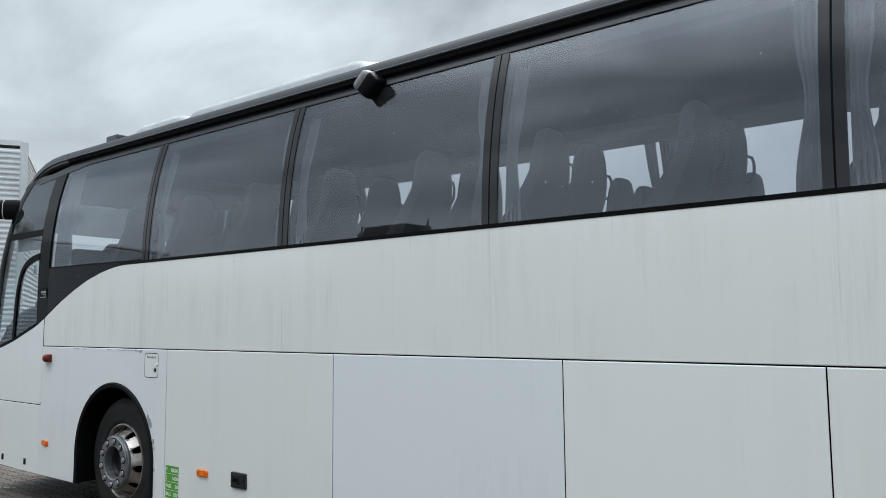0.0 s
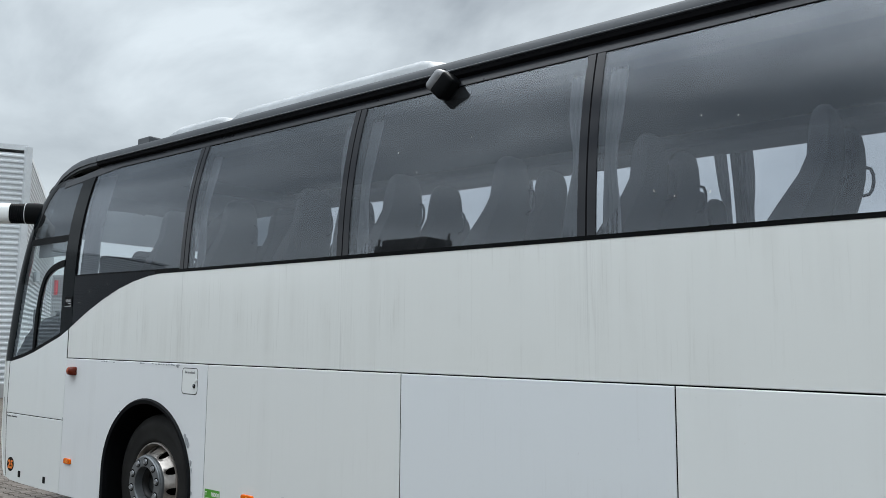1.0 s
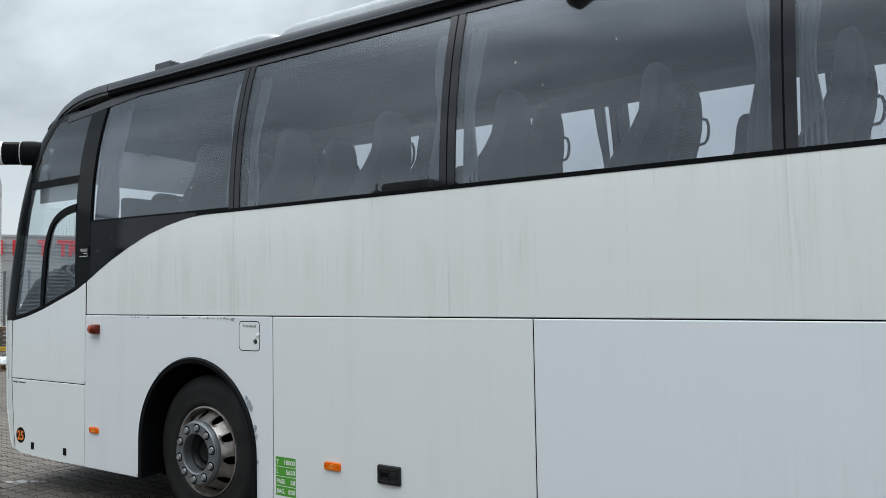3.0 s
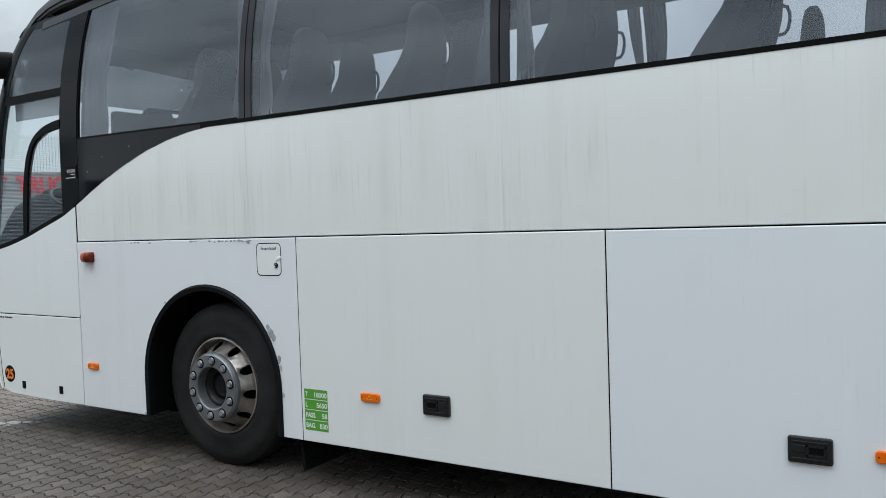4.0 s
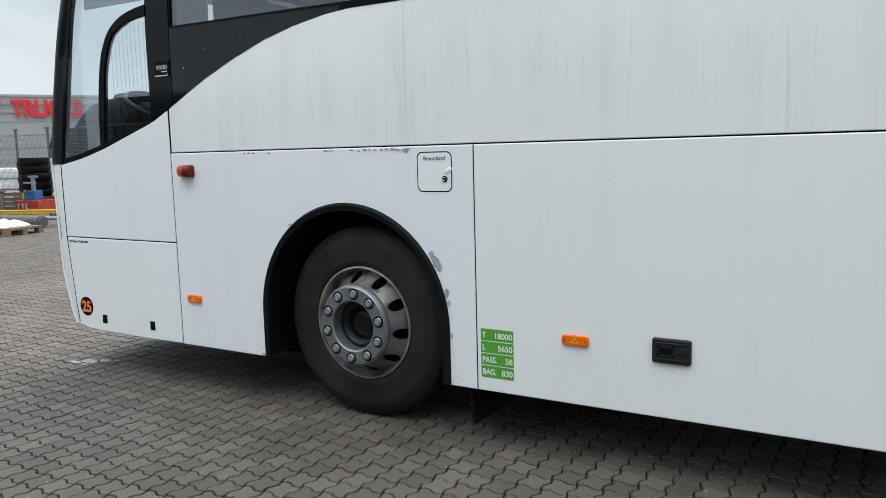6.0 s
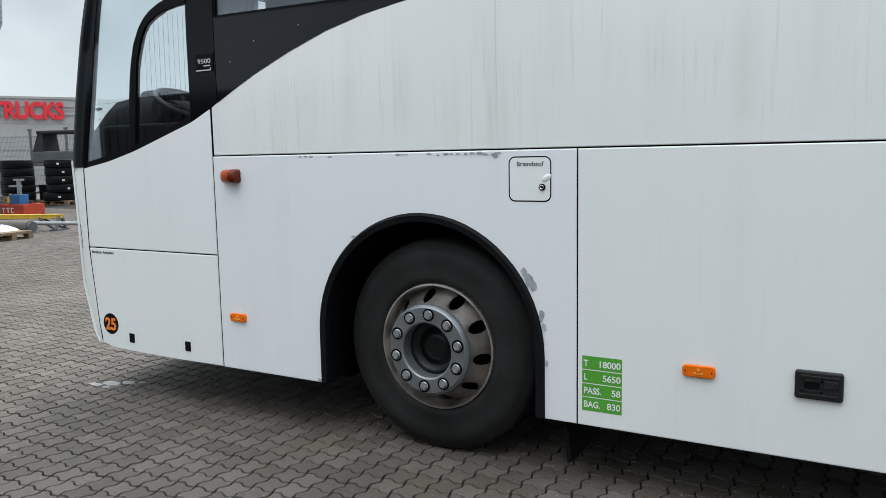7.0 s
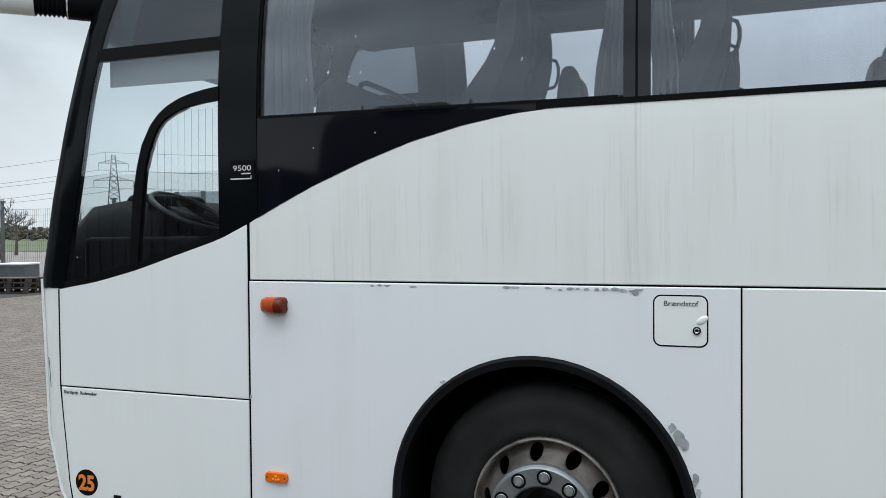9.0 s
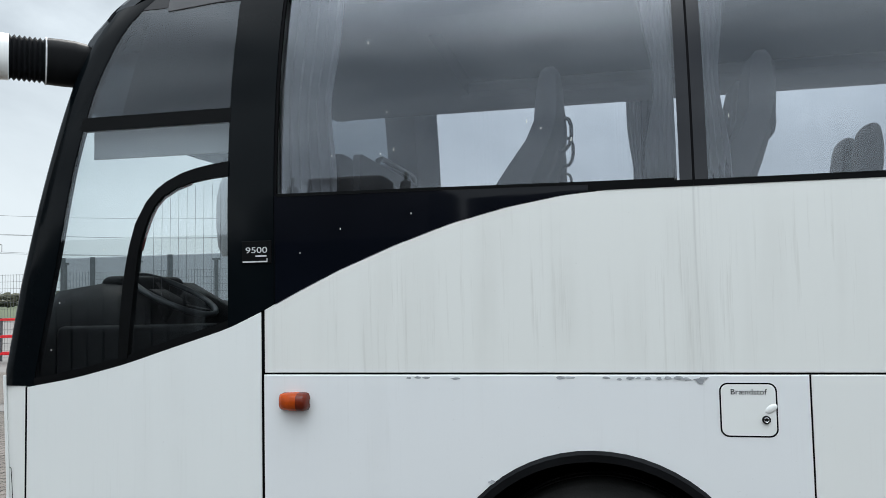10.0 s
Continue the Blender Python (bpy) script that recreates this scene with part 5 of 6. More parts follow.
part("joint_sand", bm, M_SAND, paving, "dark sand in the joints")

NEAR_X, NEAR_Y = (0.0, 2.256), (-1.6725, 0.0)
rng = np.random.default_rng(5)


def field(x0, x1, y0, y1, rings_, closed_faces, skip):
    """Joined pavers over a rectangle, less those inside skip."""
    verts, faces = [], []
    n = len(rings_[0][0])
    i0, i1 = round(x0 / PX), round(x1 / PX)
    j0, j1 = round(y0 / PY), round(y1 / PY)
    for i in range(i0, i1):
        for j in range(j0, j1):
            ox, oy = i * PX, j * PY
            if skip(ox + PX / 2, oy + PY / 2):
                continue
            dz, tx, ty = rng.normal(0, 0.0009), rng.normal(0, 0.006), rng.normal(0, 0.004)
            k0 = len(verts)
            for ring, z in rings_:
                for x, y in ring:
                    verts.append((ox + x, oy + y, z + dz + (tx * (x - PX / 2) + ty * (y - PY / 2)) * (1 if z > -0.01 else 0)))
            faces.append(tuple(range(k0, k0 + n)))
            for r in range(len(rings_) - 1):
                for k in range(n):
                    q = (k + 1) % n
                    faces.append((k0 + r * n + k, k0 + (r + 1) * n + k, k0 + (r + 1) * n + q, k0 + r * n + q))
    me = bpy.data.meshes.new("pavers")
    me.from_pydata(verts, [], faces)
    me.materials.append(M_PAVER)
    ob = new("paver_field", me)
    ob.parent = paving
    return tagged(ob, kind="stuff")


def in_near(x, y):
    return NEAR_X[0] <= x < NEAR_X[1] and NEAR_Y[0] <= y < NEAR_Y[1]


def in_mid(x, y):
    return -5.5 <= x < 5.4 and -2.7 <= y < 3.4


def off_wedge(x, y):
    a = math.degrees(math.atan2(3.5 - x, y + 3.1))
    return not (43 < a < 76)


field(-5.5, 5.4, -2.7, 3.4, [(TOPM, 0.0), (SIDEM, -0.0035), (SIDEM, -0.0125)], True, lambda x, y: in_near(x, y) or (x > -0.4 and y > 1.6))
field(-22, -0.6, -2.7, 14.0, [(FARR, 0.0)], False, lambda x, y: in_mid(x, y) or off_wedge(x, y) or (x > -8.9 and y > 7.8) or (x < -16 and y > 12))
WIDER = outline(GAP + 0.0012, 4)
field(-5.5, 9.6, -6.6, -2.7, [(WIDER, 0.0)], False, lambda x, y: False)
field(5.4, 9.6, -2.7, 0.6, [(WIDER, 0.0)], False, lambda x, y: False)
# pale dried splash on the paving
random.seed(3)
M_SPLASH = plain("dried_splash", (0.30, 0.30, 0.295), 0.8, var=0.2, scale=20)
for n_, (x, y, w_, h_) in enumerate(((-1.13, 0.09, 0.075, 0.045), (-1.05, 0.15, 0.05, 0.03), (-1.22, 0.03, 0.06, 0.03), (-1.10, 0.02, 0.03, 0.02), (-0.97, 0.19, 0.03, 0.02))):
    bm = bmesh.new()
    edge = [bm.verts.new((x + w_ * random.uniform(0.7, 1.15) * math.cos(a), y + h_ * random.uniform(0.7, 1.15) * math.sin(a), 0.001)) for a in span(0, math.tau * 13 / 14, 13)]
    top = bm.verts.new((x, y, 0.006 + 0.0005 * n_))
    for k in range(14):
        bm.faces.new((edge[k], edge[(k + 1) % 14], top))
    part("dried_splash", bm, M_SPLASH, paving)
# wind-blown grit and small leaves on the paving
grit_bm = bmesh.new()
for k in range(900):
    x, y = random.uniform(-3, 4.2), random.uniform(-2.3, 0.6)
    r = random.uniform(0.0015, 0.0045)
    bmesh.ops.create_icosphere(grit_bm, subdivisions=1, radius=r, matrix=Matrix.LocRotScale((x, y, r * 0.3), Euler((random.random() * 6, random.random() * 6, 0)), (1, random.uniform(0.5, 1), 0.6)))
part("grit", grit_bm, plain("grit_stone", (0.42, 0.41, 0.38), 0.8, var=0.4, scale=50), paving)
# brown leaf litter and crumbs blown against the coach
leaf_bm = bmesh.new()
for k in range(1100):
    x, y = random.uniform(0.2, 5.2), -0.9 + abs(random.gauss(0, 0.55)) * random.choice((1, 1, -0.6))
    if y > 0.6:
        continue
    a, w_ = random.uniform(0, math.tau), random.uniform(0.003, 0.010)
    c, sn = math.cos(a) * w_, math.sin(a) * w_
    z = 0.0035
    leaf_bm.faces.new([leaf_bm.verts.new(p) for p in ((x - c, y - sn, z), (x + sn * 0.4, y - c * 0.4, z + w_ * 0.25), (x + c, y + sn, z + w_ * 0.1), (x - sn * 0.4, y + c * 0.4, z))])
bmesh.ops.solidify(leaf_bm, geom=leaf_bm.faces, thickness=0.0012)
tagged(part("leaf_litter", leaf_bm, plain("dry_leaf", (0.17, 0.095, 0.050), 0.8, var=0.5, scale=30), paving), kind="stuff")

NEAR = paver_mesh()
def lay_near_pavers():
    for i in range(round(NEAR_X[0] / PX), round(NEAR_X[1] / PX)):
        for j in range(round(NEAR_Y[0] / PY), round(NEAR_Y[1] / PY)):
            o = new("paver", NEAR)
            o.parent = paving
            o.location = (i * PX, j * PY, rng.normal(0, 0.0009))

# ---- buildings round the yard ----
M_RIB = plain("ribbed_sheet", (0.60, 0.63, 0.65), 0.42, 0.10, var=0.07, scale=1.5)
M_SHED = plain("shed_panel", (0.36, 0.358, 0.352), 0.55, var=0.06, scale=0.6)
M_SHED_DARK = plain("dark_cladding", (0.022, 0.023, 0.025), 0.6, var=0.15, scale=0.5)
M_RED = plain("red_paint", (0.74, 0.018, 0.028), 0.45, var=0.1)
M_GALV = plain("galvanised", (0.33, 0.35, 0.36), 0.5, 0.5, var=0.15, scale=5)
M_WOOD = plain("pallet_wood", (0.21, 0.145, 0.09), 0.85, var=0.3, scale=9, bump=0.3, bscale=60, stretch=(1, 1, 6))
M_WOOD_DARK = plain("wet_dark_wood", (0.045, 0.038, 0.032), 0.85, var=0.3, scale=9)
M_WOOD_GREY = plain("weathered_wood", (0.20, 0.175, 0.15), 0.85, var=0.3, scale=9, bump=0.3, bscale=60, stretch=(1, 1, 6))
M_FOIL = plain("crumpled_foil", (0.42, 0.44, 0.46), 0.4, var=0.25, scale=12, bump=0.6, bscale=14)
M_ROLL = plain("brown_wrap", (0.11, 0.10, 0.085), 0.7, var=0.2, scale=6)
M_FENCE = plain("grey_fence_wire", (0.13, 0.14, 0.145), 0.55, 0.4, var=0.15, scale=5)
M_YELLOW = plain("yellow_paint", (0.62, 0.40, 0.03), 0.5, var=0.18, scale=7)
M_ORANGE_BOX = plain("orange_plastic", (0.50, 0.055, 0.025), 0.5, var=0.15)
M_BLUE = plain("blue_plastic", (0.03, 0.14, 0.34), 0.5, var=0.15)
M_SACK = plain("white_foil", (0.72, 0.74, 0.76), 0.35, var=0.12, scale=12, bump=0.6, bscale=14)
M_CAB = plain("cab_grey", (0.085, 0.095, 0.10), 0.5, var=0.2, scale=3)
M_CAB_DARK = plain("cab_dark_grey", (0.030, 0.032, 0.035), 0.6, var=0.2, scale=3, spec=0.12)
M_STAND = plain("dull_stand_steel", (0.15, 0.155, 0.155), 0.6, 0.2, var=0.2, scale=5, spec=0.2)
M_TRAILER = plain("trailer_grey", (0.36, 0.38, 0.40), 0.5, var=0.06, scale=1)
U, V, Z = Vector((-0.882, 0.471, 0)), Vector((0.471, 0.882, 0)), Vector((0, 0, 1))


def ribbed_wall(bm, a, b, z0, z1, pitch, depth, out):
    """Horizontal ribs between two ground points."""
    a, b, out = Vector(a), Vector(b), Vector(out)
    n = int((z1 - z0) / pitch)
    prev = None
    for i in range(n * 4 + 1):
        z = z0 + pitch * i / 4
        d = depth * (0, 1, 1, 0)[i % 4]
        row = [bm.verts.new(p + out * d + Z * z) for p in (a, b)]
        if prev:
            bm.faces.new((prev[0], prev[1], row[1], row[0]))
        prev = row


def slab_of(bm, pts, z0, z1):
    a = [bm.verts.new(Vector(p) + Z * z0) for p in pts]
    b = [bm.verts.new(Vector(p) + Z * z1) for p in pts]
    bm.faces.new(a)
    bm.faces.new(b)
    n = len(pts)
    for k in range(n):
        bm.faces.new((a[k], a[(k + 1) % n], b[(k + 1) % n], b[k]))
    return bm


ware = thing("warehouse", "pale warehouse clad in horizontal ribbed metal sheet", "building", Matrix.Translation((-14.4, 5.8, 0)))
bm = bmesh.new()
ribbed_wall(bm, (0, 0, 0), -V * 27, 0.3, 6.5, 0.145, 0.035, -U)
part("wall", bm, M_RIB, ware, "pale ribbed metal wall")
bm = bmesh.new()
ribbed_wall(bm, U * 16, (0, 0, 0), 0.3, 6.5, 0.145, 0.035, V)
part("wall", bm, M_RIB, ware, "pale ribbed metal wall")
part("corner_trim", bar(bmesh.new(), (0.02, 0, 0), (0.02, 0, 6.56), 0.16), M_RIB, ware)
pts = [Vector((0, 0, 0)), U * 16, U * 16 - V * 30, -V * 27]
part("roof", slab_of(bmesh.new(), pts, 6.48, 6.62), M_RIB, ware)
bm = bmesh.new()
for k in range(4):
    bar(bm, pts[k] * 0.998 + Z * 0.17, pts[(k + 1) % 4] * 0.998 + Z * 0.17, 0.1, 0.34)
part("plinth", bm, M_SHED, ware)
part("wall", slab_of(bmesh.new(), [p * 0.99 + (U - V) * 0.15 for p in pts], 0.0, 6.4), M_SHED, ware)
bm = bmesh.new()
box(bm, -0.12, 0.12, -0.06, 0.06, -0.16, 0.16, 0.02)
part("wall_lamp", bm, M_SACK, ware, "small white wall lamp", at=Matrix.Translation(U * 4.2 + V * 0.12 + Z * 3.4))
part("downpipe", tube(bmesh.new(), [U * 5.0 + V * 0.1 + Z * 0.1, U * 5.0 + V * 0.1 + Z * 2.4], 0.05, 8), M_SHED_DARK, ware)

# dealership hall with red letters
CORNER_H = Vector((-41.5, 29.6, 0))
hall = thing("dealership_hall", "long low grey panelled hall with red letters", "building", Matrix.Translation(CORNER_H))
pts = [Vector((0, 0, 0)), -V * 26, -V * 26 + U * 30, U * 30]
part("wall", slab_of(bmesh.new(), pts, 0, 5.42), M_SHED, hall)
part("roof", slab_of(bmesh.new(), [p + (Vector((0.08, 0, 0))) for p in pts], 5.42, 5.56), M_SHED, hall)
for k in range(7):
    part("panel_joint", bar(bmesh.new(), -U * 0.012 + Z * (0.8 * k + 0.7), -V * 26 - U * 0.012 + Z * (0.8 * k + 0.7), 0.02, 0.03), M_GALV, hall)
turn_h = math.degrees(math.atan2(V.y, V.x))
lt = letters("TRUCKS", 1.40, M_RED, "sign_lettering", hall, Matrix.Translation(-V * 5.62 - U * 0.12 + Z * 4.22) @ pose(0, 0, 0, 0, 0, turn_h), "LEFT", 0.06, 1.0, 0.06)
lt.matrix_basis = lt.matrix_basis @ Matrix.Diagonal((4.02 / max(lt.dimensions.x, 0.01), 1, 1, 1))
part("sign_rail", bar(bmesh.new(), -V * 0.5 - U * 0.04 + Z * 4.45, -V * 16 - U * 0.04 + Z * 4.45, 0.05), M_GALV, hall)
part("sign_rail", bar(bmesh.new(), -V * 0.5 - U * 0.04 + Z * 4.95, -V * 16 - U * 0.04 + Z * 4.95, 0.05), M_GALV, hall)
lt = letters("T", 1.40, M_RED, "sign_lettering", hall, Matrix.Translation(-V * 6.75 - U * 0.12 + Z * 4.22) @ pose(0, 0, 0, 0, 0, turn_h), "LEFT", 0.06, 1.0, 0.06)
lt.matrix_basis = lt.matrix_basis @ Matrix.Diagonal((0.62 / max(lt.dimensions.x, 0.01), 1, 1, 1))
for s in (8.1, 8.9, 9.7):
    part("sign_block", bar(bmesh.new(), -V * s - U * 0.1 + Z * 4.22, -V * s - U * 0.1 + Z * 5.20, 0.34, 0.12), M_RED, hall, "red sign letter block")
for s, z in ((0.25, 4.75), (-0.35, 4.7)):
    bm = bmesh.new()
    bar(bm, Vector((0, 0, 0)), (0.5, -0.3, 0.1), 0.06)
    box(bm, 0.35, 0.80, -0.42, -0.24, 0.02, 0.18, 0.02)
    part("security_camera", bm, M_CAB, hall, "small security camera", at=Matrix.Translation(-V * s - U * 0.1 + Z * z))

# added dark hall, unseen behind the walk, blocking low sky; masts on its roof
back = thing("dark_hall", "long dark clad hall added out of view across the yard", "building", Matrix.Translation((-6, -66, 0)))
bm = bmesh.new()
box(bm, -46, 46, -14, 0, 0, 7.7)
part("wall", bm, M_SHED_DARK, back)
part("roof", boxes((-46.1, 46.1, -14.1, 0.1, 7.7, 7.95)), M_SHED_DARK, back)
for x, h in ((-7.6, 0.9), (-4.4, 1.1), (2.0, 0.8), (14.0, 1.0)):
    part("roof_vent", tube(bmesh.new(), [(x, -0.6, 7.9), (x, -0.6, 7.9 + h * 0.55), (x, -0.6, 7.9 + h * 0.6), (x, -0.6, 7.9 + h)], [0.16, 0.16, 0.05, 0.03], 10), M_SHED_DARK, back)
part("roof_unit", boxes((-16, -10.5, -3, -0.5, 7.9, 8.45), (6.5, 9.5, -3, -0.5, 7.9, 8.4), bevel=0.05), M_SHED_DARK, back)

# low dark trailer and container added across the aisle, unseen, dimming flank and reflections
aisle = thing("parked_trailer", "long dark box trailer added unseen across the aisle to dim the flank", "trailer", pose(-0.35, -9.4, 0))
part("body", box(bmesh.new(), 0, 13.6, 0, 2.5, 0.95, 3.02, 0.05), M_SHED_DARK, aisle)
for k in range(10):
    part("side_post", boxes((0.05 + 1.49 * k, 0.13 + 1.49 * k, 2.5, 2.53, 0.95, 3.02)), M_CAB, aisle)
part("side_rail", boxes((0, 13.6, 2.5, 2.54, 0.87, 1.00)), M_CAB, aisle)
part("side_skirt", boxes((0.8, 13.0, 2.40, 2.44, 0.25, 0.90)), M_SHED_DARK, aisle)
part("chassis", boxes((0.3, 13.3, 0.8, 1.7, 0.65, 0.95)), M_CAB, aisle)
for x in (9.4, 10.7, 12.0):
    for y in (0.1, 2.08):
        bm = bmesh.new()
        lathe(bm, [(0.05, 0.06), (0.28, 0.05), (0.30, 0.0), (0.48, 0.0), (0.52, 0.05), (0.52, 0.28), (0.05, 0.30)], 24, centre=(x, y, 0.52))
        part("wheel", bm, M_TYRE, aisle, smooth=40)
part("landing_leg", boxes((2.5, 2.65, 0.5, 0.65, 0, 0.9), (2.5, 2.65, 1.8, 1.95, 0, 0.9)), M_CAB, aisle)
# added dark mass, out of view, that blackens the driver's window reflection
crate_box = thing("container", "dark steel container added unseen across the aisle to darken reflections", "container", pose(-10.0, -9.2, 0))
part("body", box(bmesh.new(), 0, 6.05, 0, 2.44, 0.02, 2.59, 0.03), M_SHED_DARK, crate_box)
for k in range(24):
    part("rib", boxes((0.12 + 0.25 * k, 0.24 + 0.25 * k, 2.44, 2.47, 0.15, 2.45)), M_SHED_DARK, crate_box)
for x in (0.0, 5.9):
    part("corner_post", boxes((x, x + 0.15, 2.44, 2.48, 0.0, 2.60)), M_CAB, crate_box)

# truck parked across the aisle, its front towards the coach
tractor = thing("parked_truck", "dark truck with a roof box and two beacons facing the coach", "truck", pose(-2.0, -6.45, 0))
bm = bmesh.new()
loft(bm, [[(-w_, y1, z), (w_, y1, z), (w_, -2.3, z), (-w_, -2.3, z)] for w_, y1, z in ((1.22, 0.0, 0.42), (1.24, 0.0, 1.5), (1.24, -0.06, 2.5), (1.22, -0.22, 3.25), (1.14, -0.40, 3.52), (1.0, -0.62, 3.60))])
part("cab", bm, M_SHED_DARK, tractor, "dark cab", smooth=30)
part("windscreen", bar(bmesh.new(), (0, 0.0, 1.65), (0, -0.055, 2.45), 2.2, 0.03), M_BLACK_GLASS, tractor)
part("roof_box", box(bmesh.new(), -0.46, 0.58, -0.75, -0.12, 3.53, 3.93, 0.06, 3), M_SHED_DARK, tractor, "dark roof box", smooth=40)
part("bumper", box(bmesh.new(), -1.24, 1.24, -0.1, 0.06, 0.30, 0.80, 0.04), M_CAB, tractor)
part("chassis", boxes((-0.45, 0.45, -6.0, -2.3, 0.6, 1.0)), M_CAB, tractor)
for x in (-0.78, 0.82):
    beacon = bmesh.new()
    lathe(beacon, [(0.0005, 0.52), (0.022, 0.52), (0.022, 0.36), (0.07, 0.33), (0.075, 0.16), (0.05, 0.12), (0.05, 0.0), (0.0005, 0.0)], 14, axis_y=False)
    part("roof_beacon", beacon, M_CAB, tractor, "roof beacon on a stalk", smooth=40, at=pose(x, -0.42, 3.50))
for y in (-1.35, -4.6, -5.7):
    for x in (-1.22, 0.92):
        bm = bmesh.new()
        lathe(bm, [(0.05, 0.06), (0.28, 0.05), (0.30, 0.0), (0.48, 0.0), (0.52, 0.05), (0.52, 0.28), (0.05, 0.30)], 24)
        part("wheel", bm, M_TYRE, tractor, smooth=40, at=pose(x, y, 0.52, 0, 0, -90))

# ---- fence ----
fence = thing("fence", "tall galvanised wire mesh fence on steel posts", "fence")
FY, F0, PITCH = 17.8, -37.15, 2.5
bm = bmesh.new()
for k in range(25):
    x = k * 0.1
    box(bm, x - 0.003, x + 0.003, -0.003, 0.003, 0.06, 2.62)
for k in range(13):
    z = 0.08 + k * 0.21
    box(bm, 0.0, PITCH, -0.008, -0.002, z - 0.004, z + 0.004)
me = mesh_of(bm, "mesh_panel", M_FENCE)
bm = bmesh.new()
box(bm, -0.045, 0.045, -0.045, 0.045, 0, 2.9, 0.008)
box(bm, -0.10, 0.10, -0.06, 0.06, 2.86, 2.92)
pm = mesh_of(bm, "post", M_FENCE)
for k in range(19):
    for nm, msh in (("mesh_panel", me), ("post", pm)):
        o = new(nm, msh)
        o.parent = fence
        o.location = (F0 + PITCH * k, FY, 0)

# ---- trailer behind the fence ----
trailer = thing("semi_trailer", "grey curtain-sided trailer parked behind the fence", "trailer", pose(-19.0, 23.2, 0))
part("body", box(bmesh.new(), 0, 13.6, 0, 2.5, 1.15, 3.42, 0.04), M_TRAILER, trailer)
for x in (0.0, 1.28, 4.52, 7.7, 10.6, 13.4):
    part("side_post", boxes((x, x + 0.20, -0.03, 0.0, 1.15, 3.42)), M_CAB, trailer)
part("side_rail", boxes((0, 13.6, -0.04, 0.0, 1.05, 1.22)), M_CAB, trailer)
part("chassis", boxes((0.3, 13.3, 0.8, 1.7, 0.8, 1.15)), M_CAB, trailer)
for x in (9.2, 10.5, 11.8):
    for y in (0.1, 2.1):
        bm = bmesh.new()
        lathe(bm, [(0.05, 0.06), (0.28, 0.05), (0.30, 0.0), (0.48, 0.0), (0.52, 0.05), (0.52, 0.28), (0.05, 0.30)], 24, centre=(x, y, 0.52))
        part("wheel", bm, M_TYRE, trailer, smooth=40)
part("landing_leg", boxes((2.5, 2.65, 0.5, 0.65, 0, 0.9), (2.5, 2.65, 1.8, 1.95, 0, 0.9)), M_CAB, trailer)


# ---- stacked tyres ----
def tyre_thing():
    bm = bmesh.new()
    lathe(bm, [(0.29, 0.05), (0.29, 0.02), (0.33, 0.0), (0.46, 0.0), (0.498, 0.012), (0.510, 0.03), (0.505, 0.075), (0.512, 0.09), (0.512, 0.19), (0.505, 0.205), (0.510, 0.25), (0.498, 0.268), (0.46, 0.28), (0.33, 0.28), (0.29, 0.26), (0.29, 0.05)], 40, axis_y=False)
    t = solid_thing("tyre", bm, M_TYRE_NEW, "new black truck tyre lying in a stack", "tyre", group="stacked truck tyres", smooth=40)
    part("label_tag", boxes((0.512, 0.516, -0.04, 0.04, 0.10, 0.165)), M_SACK, t, "white paper label")
    return t


def pallet(name="pallet", mat=None, label="pale wooden pallet on the paving", at=None):
    mat = mat or M_WOOD
    p = thing(name, label, "pallet", at, group="pallets in the yard")
    for y in (-0.36, 0.0, 0.36):
        part("runner", boxes((-0.6, 0.6, y - 0.05, y + 0.05, 0.0, 0.022)), mat, p)
        for x in (-0.53, 0.0, 0.53):
            part("block", boxes((x - 0.07, x + 0.07, y - 0.05, y + 0.05, 0.022, 0.10)), mat, p)
    for x in (-0.53, 0.0, 0.53):
        part("bearer", boxes((x - 0.07, x + 0.07, -0.4, 0.4, 0.10, 0.122)), mat, p)
    for k in range(7):
        y = -0.35 + k * 0.1167
        part("board", boxes((-0.6, 0.6, y - 0.045, y + 0.045, 0.122, 0.144)), mat, p)
    return p


first_pallet = pallet(at=pose(-21.67, 13.62, 0, 0, 0, 20))
copy_thing(first_pallet, pose(-23.65, 13.30, 0, 0, 0, 24))
tyre0 = tyre_thing()
face = math.degrees(math.atan2(-16, 24))
random.seed(11)
tyre0.matrix_basis = pose(-21.67, 13.62, 0.144, 0, 0, face)
for x, y, n0, n1 in ((-21.67, 13.62, 1, 5), (-23.65, 13.30, 0, 5), (-24.70, 13.85, 0, 5)):
    for k in range(n0, n1):
        z = 0.144 if y != 13.85 else 0.0
        copy_thing(tyre0, pose(x + 0.12 + random.uniform(-0.03, 0.03), y + 0.06 + random.uniform(-0.03, 0.03), z + 0.281 * k, 0, 0, face + random.uniform(-25, 25) + (180 if x < -22 else 0)))

# pallet stacks
for k in range(4):
    copy_thing(first_pallet, pose(-19.46 + random.uniform(-0.05, 0.05), 14.28, 0.1445 * k, 0, 0, 18 + random.uniform(-4, 4)))
dark_pallet = pallet(mat=M_WOOD_DARK, label="dark wet wooden pallet", at=pose(-17.6, 14.35, 0, 0, 0, 12))
for k in range(1, 3):
    copy_thing(dark_pallet, pose(-17.6, 14.35, 0.1445 * k, 0, 0, 12 + k * 3))
for k in range(3):
    copy_thing(dark_pallet, pose(-16.55, 15.15, 0.1445 * k, 0, 0, 16 + k * 2))


